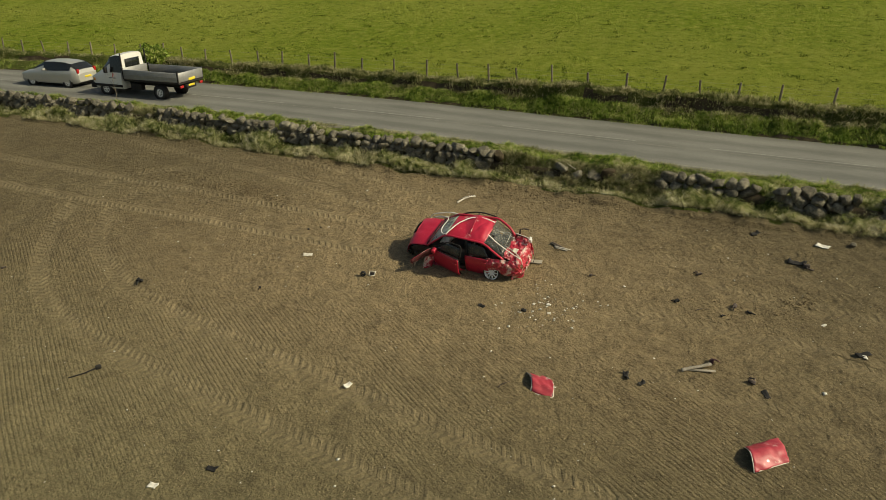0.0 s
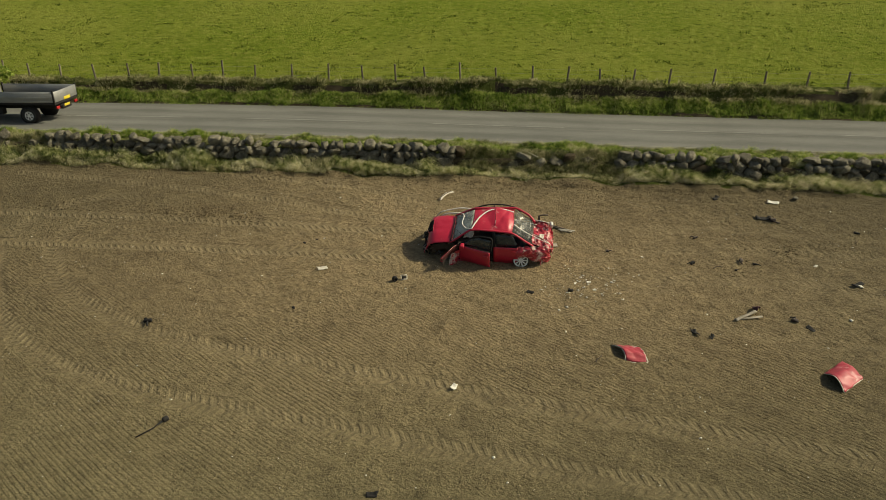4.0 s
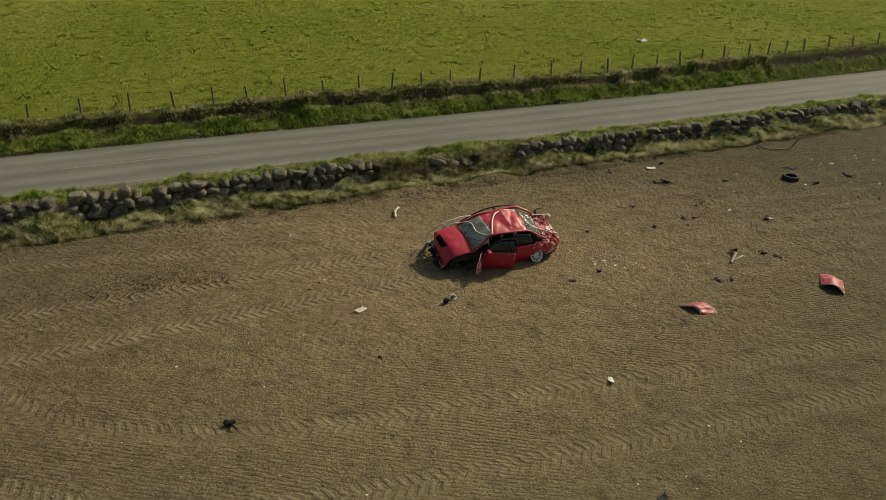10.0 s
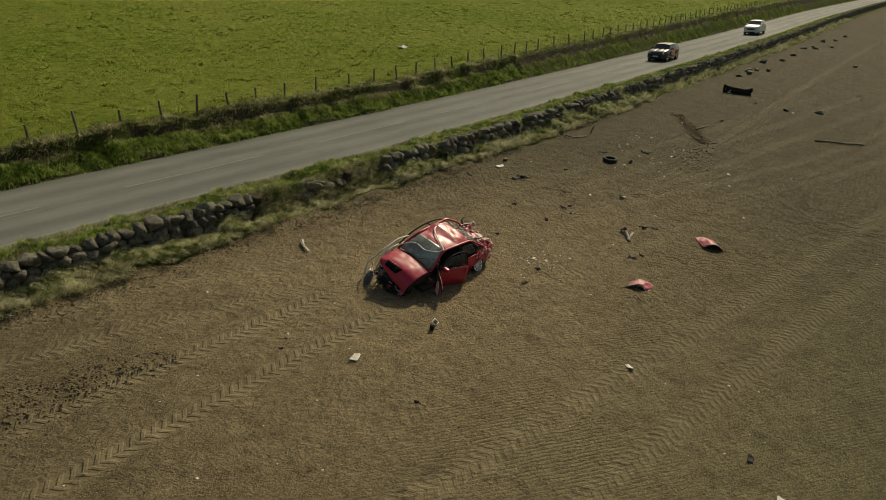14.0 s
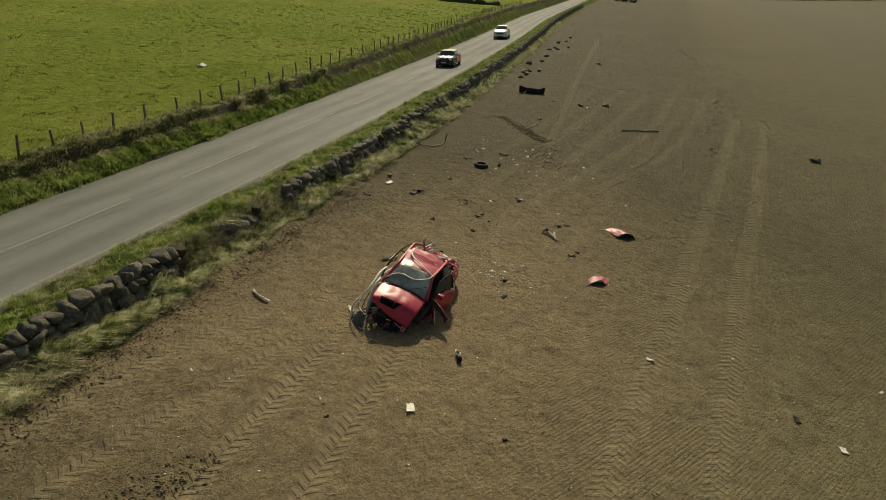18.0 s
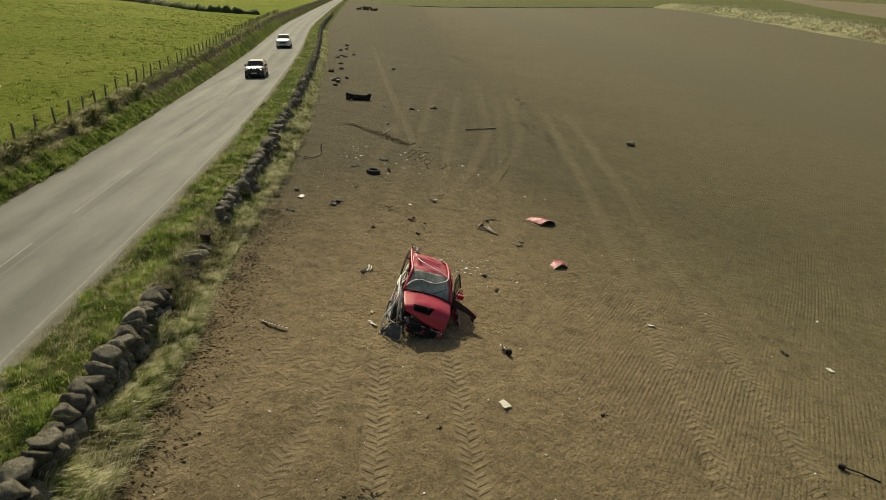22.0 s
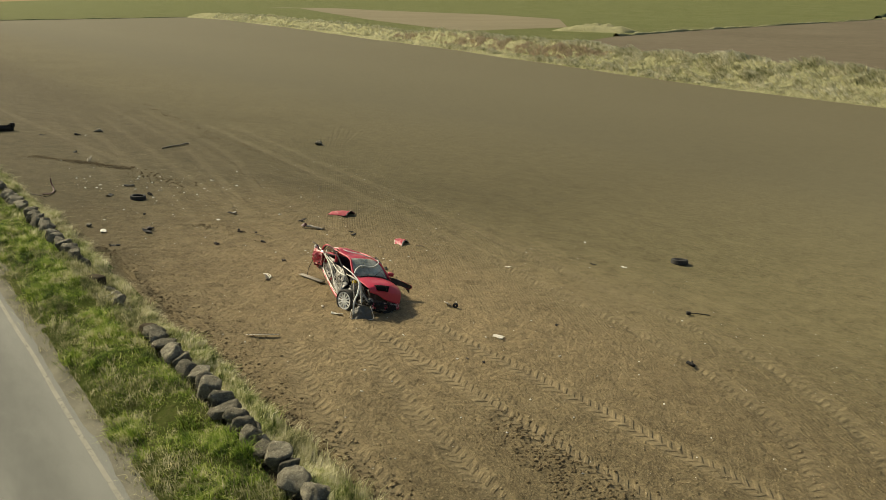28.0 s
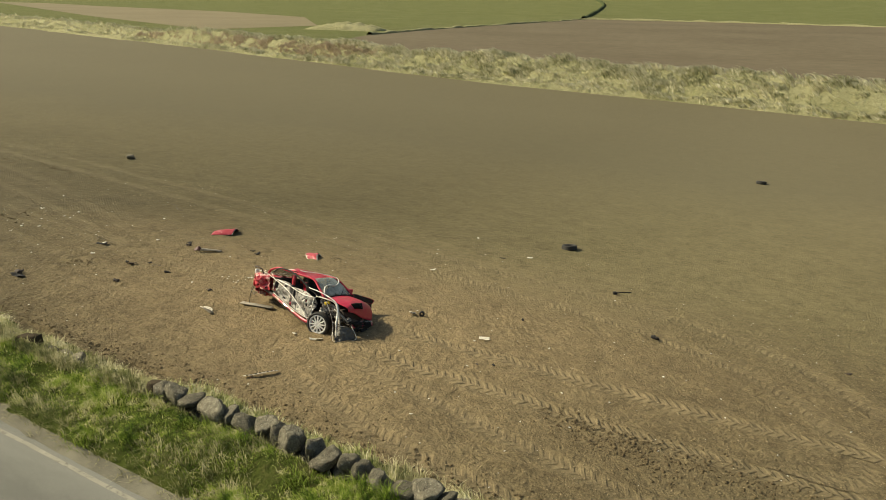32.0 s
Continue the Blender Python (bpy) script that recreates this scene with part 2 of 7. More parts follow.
    run = plus(sep.outputs[0], 23.0, plus(fold, 11.0, times(n2, 7.0)))
    lugs = put(n, l, "Math", operation="SINE", i0=run).outputs[0]
    trod = ramp(n, l, put(n, l, "TexNoise", Vector=put(n, l, "Mapping", Vector=co, Scale=(0.25, 1.0, 1.0)).outputs[0], Scale=0.8, Detail=2.0).outputs[0], (0.40, (0, 0, 0)), (0.60, (1, 1, 1)))
    trod = times(trod, put(n, l, "Math", operation="SUBTRACT", i0=1.0, i1=drilled).outputs[0])
    bent_co = put(n, l, "VectorMath", operation="ADD", i0=co, i1=put(n, l, "VectorMath", operation="SCALE", i0=put(n, l, "TexNoise", Vector=co, Scale=9.0, Detail=2.0).outputs["Color"], Scale=0.10).outputs[0]).outputs[0]
    crumb = put(n, l, "TexVoronoi", Vector=bent_co, Scale=17.0, Randomness=1.0).outputs["Distance"]
    clod = put(n, l, "TexVoronoi", Vector=bent_co, Scale=7.5, Randomness=1.0).outputs["Distance"]
    cloddy = ramp(n, l, n2, (0.40, (0.25, 0.25, 0.25)), (0.62, (1, 1, 1)))
    h = times(n3, 0.036)
    h = plus(n4, 0.030, h)
    h = plus(mid, 0.026, h)
    h = plus(crumb, -0.022, h)
    h = plus(times(clod, cloddy), -0.040, h)
    for size_, rare, tall_ in ((24.0, 0.58, 0.022), (10.0, 0.84, 0.040)):
        bits = put(n, l, "TexVoronoi", Vector=co, Scale=size_, Randomness=1.0)
        dome = put(n, l, "MapRange", Value=bits.outputs["Distance"], i1=0.10, i2=0.36, i3=1.0, i4=0.0).outputs[0]
        chosen = put(n, l, "MapRange", Value=put(n, l, "SeparateColor", Color=bits.outputs["Color"]).outputs[0], i1=rare, i2=rare + 0.08, i3=0.0, i4=1.0).outputs[0]
        h = plus(times(times(dome, chosen), cloddy), tall_, h)
    h = plus(times(lugs, trod), 0.007, h)
    h = plus(times(put(n, l, "MapRange", Value=lines, i1=0.0, i2=0.55, i3=0.0, i4=1.0).outputs[0], where), 0.019, h)
    h = times(h, put(n, l, "Math", operation="MULTIPLY_ADD", i0=print_, i1=-0.70, i2=1.0).outputs[0])
    h = plus(lug, 0.023, h)
    h = plus(print_, -0.012, h)
    power = put(n, l, "Math", operation="MULTIPLY_ADD", i0=away, i1=-1.0 * rough, i2=rough).outputs[0]
    l.new(put(n, l, "Bump", Strength=power, Distance=1.0, Height=h).outputs[0], b.inputs["Normal"])
    return m


def turf_material(name, lush, dry, dark):
    m, n, l, b = material(name)
    co = put(n, l, "NewGeometry").outputs["Position"]
    n1 = put(n, l, "TexNoise", Vector=co, Scale=0.06, Detail=5.0, Roughness=0.6).outputs[0]
    n2 = put(n, l, "TexNoise", Vector=co, Scale=1.9, Detail=6.0, Roughness=0.7).outputs[0]
    n3 = put(n, l, "TexNoise", Vector=co, Scale=8.0, Detail=5.0, Roughness=0.8).outputs[0]
    c = mixed(n, l, ramp(n, l, n1, (0.38, (0, 0, 0)), (0.66, (0.6, 0.6, 0.6))), lush, dry)
    c = mixed(n, l, ramp(n, l, n2, (0.50, (0, 0, 0)), (0.66, (0.85, 0.85, 0.85))), c, dry)
    c = mixed(n, l, ramp(n, l, n2, (0.34, (0.7, 0.7, 0.7)), (0.44, (0, 0, 0))), c, dark)
    c = mixed(n, l, ramp(n, l, n3, (0.30, (0.60, 0.60, 0.60)), (0.48, (0, 0, 0))), c, dark)
    l.new(c, b.inputs["Base Color"])
    b.inputs["Roughness"].default_value = 0.9
    b.inputs["Specular IOR Level"].default_value = 0.02
    h = put(n, l, "Math", operation="MULTIPLY_ADD", i0=n2, i1=1.2, i2=n3).outputs[0]
    l.new(put(n, l, "Bump", Strength=1.0, Distance=0.20, Height=h).outputs[0], b.inputs["Normal"])
    return m


def leaf_material(name, *tones, grain=1.0, thin_share=0.42):
    """Blades and leaves: a tone for each tuft, taken from a few."""
    m, n, l, b = material(name)
    g = put(n, l, "NewGeometry")
    big = put(n, l, "TexNoise", Vector=g.outputs["Position"], Scale=0.8 * grain, Detail=2.0, Roughness=0.6).outputs[0]
    tuft = put(n, l, "TexNoise", Vector=g.outputs["Position"], Scale=4.2 * grain, Detail=2.0, Roughness=0.6).outputs[0]
    both = put(n, l, "Math", operation="MULTIPLY_ADD", i0=big, i1=1.5, i2=-1.7).outputs[0]
    both = put(n, l, "Math", operation="MULTIPLY_ADD", i0=tuft, i1=2.5, i2=both).outputs[0]
    r = put(n, l, "Math", operation="MULTIPLY_ADD", i0=g.outputs["Random Per Island"], i1=0.42, i2=both).outputs[0]
    c = ramp(n, l, r, *[(i / max(1, len(tones) - 1), t) for i, t in enumerate(tones)])
    l.new(c, b.inputs["Base Color"])
    b.inputs["Roughness"].default_value = 0.75
    b.inputs["Specular IOR Level"].default_value = 0.2
    thin = put(n, l, "BsdfTranslucent", Color=c)
    both = put(n, l, "MixShader", Fac=thin_share)
    l.new(b.outputs[0], both.inputs[1])
    l.new(thin.outputs[0], both.inputs[2])
    l.new(both.outputs[0], n["Material Output"].inputs["Surface"])
    return m


def road_material():
    """Worn grey asphalt: chippings, polished wheel lines, patches."""
    m, n, l, b = material("asphalt")
    uv = put(n, l, "UVMap")
    co = put(n, l, "NewGeometry").outputs["Position"]
    sep = put(n, l, "SeparateXYZ", Vector=uv.outputs[0])
    across = sep.outputs[1]
    n1 = put(n, l, "TexNoise", Vector=put(n, l, "Mapping", Vector=co, Scale=(0.3, 0.9, 1.0)).outputs[0], Scale=0.8, Detail=7.0, Roughness=0.7).outputs[0]
    n2 = put(n, l, "TexNoise", Vector=co, Scale=90.0, Detail=3.0).outputs[0]
    wav = put(n, l, "Math", operation="MULTIPLY_ADD", i0=n1, i1=0.06, i2=across).outputs[0]
    lane = put(n, l, "Math", operation="COSINE", i0=put(n, l, "Math", operation="MULTIPLY", i0=wav, i1=8 * math.pi).outputs[0]).outputs[0]
    worn = put(n, l, "Math", operation="MULTIPLY_ADD", i0=lane, i1=-0.13, i2=n1).outputs[0]
    c = ramp(n, l, worn, (0.30, (0.142, 0.142, 0.124)), (0.74, (0.226, 0.225, 0.198)))
    c = mixed(n, l, ramp(n, l, n2, (0.35, (0.5, 0.5, 0.5)), (0.6, (0, 0, 0))), c, (0.08, 0.078, 0.072))
    l.new(c, b.inputs["Base Color"])
    streak = put(n, l, "TexNoise", Vector=put(n, l, "Mapping", Vector=co, Scale=(0.025, 1.0, 1.0)).outputs[0], Scale=1.6, Detail=5.0, Roughness=0.65).outputs[0]
    l.new(ramp(n, l, streak, (0.36, (0.64, 0.64, 0.64)), (0.66, (0.82, 0.82, 0.82))), b.inputs["Roughness"])
    b.inputs["Specular IOR Level"].default_value = 0.07
    l.new(put(n, l, "Bump", Strength=0.35, Distance=0.006, Height=n2).outputs[0], b.inputs["Normal"])
    return m


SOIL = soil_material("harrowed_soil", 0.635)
CLOD = surface("soil_clod", (0.19, 0.148, 0.084), (0.33, 0.262, 0.16), big=6, fine=60, rough=0.95, bump=0.6, spec=0.15)
TURF = turf_material("pasture_turf", (0.160, 0.212, 0.025), (0.275, 0.288, 0.062), (0.050, 0.070, 0.009))
# Duller than the near pasture: distance haze put into the green.
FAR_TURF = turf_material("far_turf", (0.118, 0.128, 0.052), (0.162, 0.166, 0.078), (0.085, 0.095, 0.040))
VERGE = turf_material("verge_turf", (0.070, 0.098, 0.020), (0.150, 0.145, 0.055), (0.035, 0.046, 0.012))
ASPHALT = road_material()
DASH = surface("centre_paint", (0.26, 0.256, 0.23), (0.36, 0.355, 0.32), big=3, fine=50, rough=0.85, spec=0.12, bump=0.2, dist=0.003, stain=(0.15, 0.148, 0.135), stain_at=0.55)
LINE = surface("road_paint", (0.225, 0.215, 0.175), (0.315, 0.300, 0.245), big=5, fine=50, rough=0.85, bump=0.2, dist=0.003, stain=(0.150, 0.145, 0.122), stain_at=0.54, spec=0.12)
STONE = surface("field_stone", (0.052, 0.046, 0.034), (0.290, 0.264, 0.196), big=5.0, fine=34, rough=0.95, bump=1.0, dist=0.075, stain=(0.42, 0.40, 0.31), stain_at=0.585, vary=0.34, spec=0.2)
WOOD = surface("weathered_wood", (0.10, 0.085, 0.06), (0.24, 0.205, 0.15), big=4, fine=50, rough=0.9, bump=0.6, vary=0.25)
WIRE = surface("galvanised_wire", (0.22, 0.22, 0.21), (0.34, 0.33, 0.31), rough=0.5, metal=0.7, bump=0)
RED = surface("red_paint", (0.40, 0.010, 0.034), (0.52, 0.018, 0.050), big=1.2, fine=30, rough=0.42, bump=0.05, coat=0.25, stain=(0.42, 0.14, 0.115), stain_at=0.65)
BARE = surface("torn_metal", (0.16, 0.15, 0.135), (0.46, 0.44, 0.40), big=7, fine=40, rough=0.5, metal=0.25, bump=0.3, stain=(0.07, 0.055, 0.045), stain_at=0.50)
CAGE = surface("cage_white", (0.58, 0.56, 0.50), (0.80, 0.78, 0.71), big=4, fine=40, rough=0.5, bump=0.1, stain=(0.30, 0.26, 0.2), stain_at=0.66)
BLACK = surface("black_plastic", (0.012, 0.012, 0.012), (0.030, 0.027, 0.024), big=5, fine=50, rough=0.75, bump=0.2, spec=0.25)
RUBBER = surface("tyre_rubber", (0.016, 0.016, 0.015), (0.045, 0.042, 0.037), big=5, fine=60, rough=0.85, bump=0.4)
ALLOY = surface("white_alloy", (0.76, 0.75, 0.70), (0.88, 0.87, 0.82), big=6, fine=40, rough=0.45, metal=0.0, bump=0.1, stain=(0.34, 0.28, 0.2), stain_at=0.64)

STRAW = leaf_material("long_grass", (0.050, 0.078, 0.017), (0.200, 0.245, 0.066), (0.43, 0.44, 0.185), (0.66, 0.63, 0.38), (0.82, 0.78, 0.56))
FRINGE = leaf_material("dry_fringe", (0.12, 0.135, 0.05), (0.32, 0.31, 0.15), (0.54, 0.50, 0.30), (0.72, 0.67, 0.46))
VERGE_STRAW = leaf_material("verge_straw", (0.085, 0.100, 0.032), (0.21, 0.215, 0.085), (0.36, 0.34, 0.18), (0.54, 0.50, 0.31))
GREEN = leaf_material("verge_grass", (0.030, 0.060, 0.009), (0.110, 0.180, 0.020), (0.240, 0.325, 0.048), (0.37, 0.42, 0.11), (0.60, 0.57, 0.31))
HERB = leaf_material("bank_herbs", (0.068, 0.118, 0.018), (0.190, 0.275, 0.046), (0.33, 0.400, 0.090), (0.45, 0.47, 0.18))
TUSSOCK = leaf_material("pasture_tussock", (0.045, 0.068, 0.008), (0.095, 0.130, 0.014), (0.24, 0.265, 0.05))
REED = leaf_material("dry_reed", (0.20, 0.215, 0.105), (0.46, 0.44, 0.27), (0.66, 0.62, 0.43), (0.86, 0.82, 0.64), grain=0.35, thin_share=0.45)
BROWN_REED = leaf_material("brown_reed", (0.34, 0.27, 0.18), (0.50, 0.40, 0.28), (0.62, 0.52, 0.37), grain=0.35, thin_share=0.45)
BANK_STRAW = leaf_material("bank_straw", (0.070, 0.090, 0.026), (0.20, 0.215, 0.075), (0.40, 0.375, 0.19), (0.58, 0.53, 0.33))
# Bare earth, also laid as dark colour where banks and stones cast shade.
EARTH_AND_SHADE = surface("earth_and_shade", (0.030, 0.024, 0.015), (0.085, 0.066, 0.042), big=3, fine=25, rough=0.95, bump=0.8, dist=0.04, spec=0.1)
PALE = surface("pale_fragment", (0.54, 0.52, 0.45), (0.82, 0.79, 0.70), big=6, fine=60, rough=0.6, bump=0.2)
GRIT = surface("shoulder_grit", (0.105, 0.098, 0.074), (0.215, 0.200, 0.152), big=1.5, fine=40, rough=0.95, bump=0.6, dist=0.02, stain=(0.10, 0.105, 0.05), stain_at=0.62, spec=0.1)
TAPE = surface("pale_tape", (0.66, 0.64, 0.58), (0.80, 0.78, 0.72), big=6, fine=40, rough=0.5, bump=0.05)
MAROON = surface("maroon_plastic", (0.045, 0.010, 0.011), (0.085, 0.018, 0.018), big=6, fine=40, rough=0.6, bump=0.2)
CHURNED = surface("churned_soil", (0.075, 0.055, 0.030), (0.155, 0.118, 0.068), big=6, fine=60, rough=0.95, bump=0.6, spec=0.1)

# ---- the lie of the land ----
CURVE_X = np.arange(-30.0, 620.0, 1.0)
CURVE_Y = np.interp(CURVE_X, [-30, 0, 15, 22, 32, 48, 64, 88, 110, 133, 157, 200, 237, 300, 412, 620],
                    [0, 0, 0.5, 0.95, 1.55, 2.75, 4.0, 6.25, 8.6, 10.9, 12.8, 15.5, 18.1, 22, 28.9, 41])
CURVE_Y = np.convolve(np.pad(CURVE_Y, 6, mode="edge"), np.ones(13) / 13, "valid")


def bend(x, v=0.0):
    """How far the wall (v below 6.9) and the road (above) curve towards +y at x."""
    x, v = np.asarray(x, float), np.asarray(v, float)
    left = np.where(x > -35, -0.0012 * x * x, 1.47 + 0.084 * x)
    right = np.where(x < 50, 0.0009 * x * x, np.where(x < 130, 2.25 + 0.09 * (x - 50), 9.45 + 0.055 * (x - 130)))
    right = right + (np.interp(x, CURVE_X, CURVE_Y) - right) * np.clip((v + 1) / 5.5, 0, 1)
    return np.where(x < 0, left * (np.clip((v + 30) / 35, 0, 1) + np.clip((v - 6.9) / 2, 0, 1)), right)


def lattice(ix, iy, seed):
    h = np.sin(ix * 127.1 + iy * 311.7 + seed * 74.7) * 43758.5453
    return h - np.floor(h)


def value_noise(x, y, seed=0):
    x, y = np.asarray(x, float), np.asarray(y, float)
    ix, iy = np.floor(x), np.floor(y)
    fx, fy = x - ix, y - iy
    fx, fy = fx * fx * (3 - 2 * fx), fy * fy * (3 - 2 * fy)
    a, b = lattice(ix, iy, seed), lattice(ix + 1, iy, seed)
    c, d = lattice(ix, iy + 1, seed), lattice(ix + 1, iy + 1, seed)
    return (a + (b - a) * fx) * (1 - fy) + (c + (d - c) * fx) * fy - 0.5


SLOPE = 0.1056
WALL_V, ROAD_NEAR, ROAD_FAR, FENCE_V = 6.85, 8.75, 15.2, 17.05
ROAD_Z = 1.28


def profile(x, v):
    """Height of the land at x along the road and v across it."""
    x, v = np.asarray(x, float), np.asarray(v, float)
    low = -15 * SLOPE - SLOPE * 22 * (1 - np.exp(np.minimum(v + 15, 0) / 22))
    z = np.where(v < -15, low, SLOPE * v)
    z = np.where(v > 5.5, np.interp(v, [5.5, 6.5, 6.75, 7.15, 7.9, 8.7, 9.0, 15.15, 15.4, 15.9, 16.3, 16.42, 16.9, 17.0],
                                    [0.58, 0.78, 0.86, 1.36, 1.42, 1.32, 1.24, 1.24, 1.40, 1.66, 1.68, 2.14, 2.24, 2.16]), z)
    rise = 0.11 * np.clip(1 - (np.abs(x) - 60) / 260, 0.15, 1)
    up = np.minimum(v - 17, 60) * rise + np.maximum(v - 77, 0) * 0.004
    z = z + np.maximum(-480 - v, 0) * 0.03
    bank = np.interp(x, [-30, -12, 0, 15, 37, 60, 90], [0, 0.12, 0.26, 0.30, 0.66, 0.95, 1.2])
    return np.where(v > 17, 2.16 + up, z) + bank * np.clip((v - 15.4) / 1.0, 0, 1)


def land(x, y):
    return profile(x, np.asarray(y, float) - bend(x, y))


def relief(x, v):
    """Small bumps: tilth in the field, tussocks on the verges."""
    soil = 0.04 * value_noise(x * 0.8, v * 0.8, 1) + 0.045 * value_noise(x * 2.6, v * 3.4, 2) + 0.026 * value_noise(x * 5.7, v * 6.1, 7)
    soil = soil + 0.030 * np.abs(value_noise(x * 3.9, v * 4.4, 11)) + 0.020 * value_noise(x * 9.3, v * 9.9, 12)
    soil = soil * np.clip(1.35 - np.maximum(np.abs(x - 1.5) / 26, -v / 15), 0.0, 1)
    rough = 0.22 * value_noise(x * 0.9, v * 1.2, 3) + 0.16 * value_noise(x * 2.2, v * 2.4, 4)
    far = 0.14 * value_noise(x * 0.35, v * 0.5, 5) + 0.10 * value_noise(x * 1.1, v * 1.3, 6)
    r = np.where(v < 5.4, soil, np.where(v < 17, rough, far))
    return np.where((v > 8.7) & (v < 15.25), -0.02, r)


def mesh_object(name, verts, faces, mat, smooth=True, slots=None):
    me = bpy.data.meshes.new(name)
    me.from_pydata([tuple(p) for p in verts], [], [tuple(f) for f in faces])
    for m in (mat if isinstance(mat, (list, tuple)) else [mat]):
        me.materials.append(m)
    if slots is not None:
        me.polygons.foreach_set("material_index", np.asarray(slots, np.int32))
    if smooth:
        me.polygons.foreach_set("use_smooth", np.ones(len(me.polygons), bool))
    me.update()
    return new(name, me)


def spread(lo, hi, step, reach, grow=1.13):
    """Lines at an even step from lo to hi, widening beyond to reach on both sides."""
    mid = list(np.arange(lo, hi + step / 2, step))
    a, b = [], []
    d, p = step, lo
    while p > -reach:
        d *= grow
        p -= d
        a.append(p)
    d, p = step, hi
    while p < reach:
        d *= grow
        p += d
        b.append(p)
    return np.array(a[::-1] + mid + b)


def dyke_y(x):
    """Where the low end of the field meets the grass dyke."""
    return np.interp(x, [-400, -14, 9, 47, 119, 272, 420], [-55, -80, -83.5, -88.5, -106, -138, -165])


# wheel prints of the tractor: points of the line, width, depth
TRACKS = [
    ([(-2.4, -0.45), (-6.0, -0.60), (-9.3, -0.72), (-12.0, -0.85), (-15.5, -1.1), (-22, -1.4), (-34, -1.9)], 0.49, 1.0),
    ([(-2.8, 1.32), (-6.4, 1.25), (-10.4, 1.27), (-14.4, 1.08), (-22, 0.8), (-34, 0.3)], 0.49, 1.0),
    ([(-11.0, 1.25), (-13.4, 1.05), (-14.5, 0.2), (-14.4, -1.2), (-13.4, -2.7), (-12.0, -3.95), (-9.4, -5.15), (-7.0, -5.75), (-2.8, -6.3), (2.5, -6.98), (7.9, -7.6), (13.5, -8.3), (24, -9.4), (42, -11.2)], 0.56, 0.70),
    ([(-13.5, 3.0), (-15.6, 2.2), (-16.5, 0.2), (-16.1, -1.8), (-14.5, -4.1), (-12.3, -6.1), (-9.4, -7.35), (-5.8, -7.95), (-1.6, -8.4), (4.3, -9.05), (8.3, -9.5), (14.7, -10.35), (26, -11.6), (42, -13.2)], 0.56, 0.70),
    ([(-2.9, 1.95), (-3.6, 2.07), (-5.0, 2.42), (-6.4, 2.75), (-8.4, 3.2), (-13, 3.9), (-20, 4.4)], 0.5, 0.75),
    ([(-2.3, 3.6), (-3.35, 3.93), (-5.7, 4.65), (-7.6, 4.95), (-11, 5.15)], 0.5, 0.7),
    ([(5.2, 0.9), (8.0, 1.3), (12.5, 1.15), (18, 0.6), (30, -0.6), (48, -2.0)], 0.5, 0.5),
    ([(4.6, -1.0), (8.0, -0.7), (12.5, -0.8), (18, -1.4), (30, -2.6), (48, -4.2)], 0.5, 0.5),
    ([(9.5, -0.7), (14.5, -1.9), (19.9, -3.2), (28.8, -4.8), (38.6, -5.7), (60, -7.0)], 0.5, 0.55),
    ([(12, -2.4), (18.5, -4.6), (26, -6.6), (36, -7.9), (55, -9.4)], 0.5, 0.5),
    ([(14, -0.7), (23.8, 0.14), (36, 1.2), (49, 2.2), (70, 3.8), (96, 5.6)], 0.5, 0.55),
    ([(5.0, 2.4), (9.0, 2.7), (16, 2.4), (26, 1.5), (45, 0.2)], 0.5, 0.4),
    ([(6.0, -3.2), (12, -3.9), (20, -4.9), (32, -6.2), (50, -8.0)], 0.5, 0.35),
]


def bend_through(points, step):
    """Points at an even step along a smooth line."""
    P = np.array(points, float)
    P = np.concatenate([2 * P[:1] - P[1:2], P, 2 * P[-1:] - P[-2:-1]])
    out = []
    for i in range(1, len(P) - 2):
        t = np.linspace(0, 1, 60, endpoint=False)[:, None]
        a, b, c, d = P[i - 1], P[i], P[i + 1], P[i + 2]
        out.append(0.5 * (2 * b + (c - a) * t + (2 * a - 5 * b + 4 * c - d) * t * t + (3 * b - a - 3 * c + d) * t ** 3))
    Q = np.concatenate(out)
    run = np.concatenate([[0], np.cumsum(np.hypot(*np.diff(Q, axis=0).T))])
    s = np.arange(0, run[-1], step)
    return s, np.stack([np.interp(s, run, Q[:, 0]), np.interp(s, run, Q[:, 1])], 1)


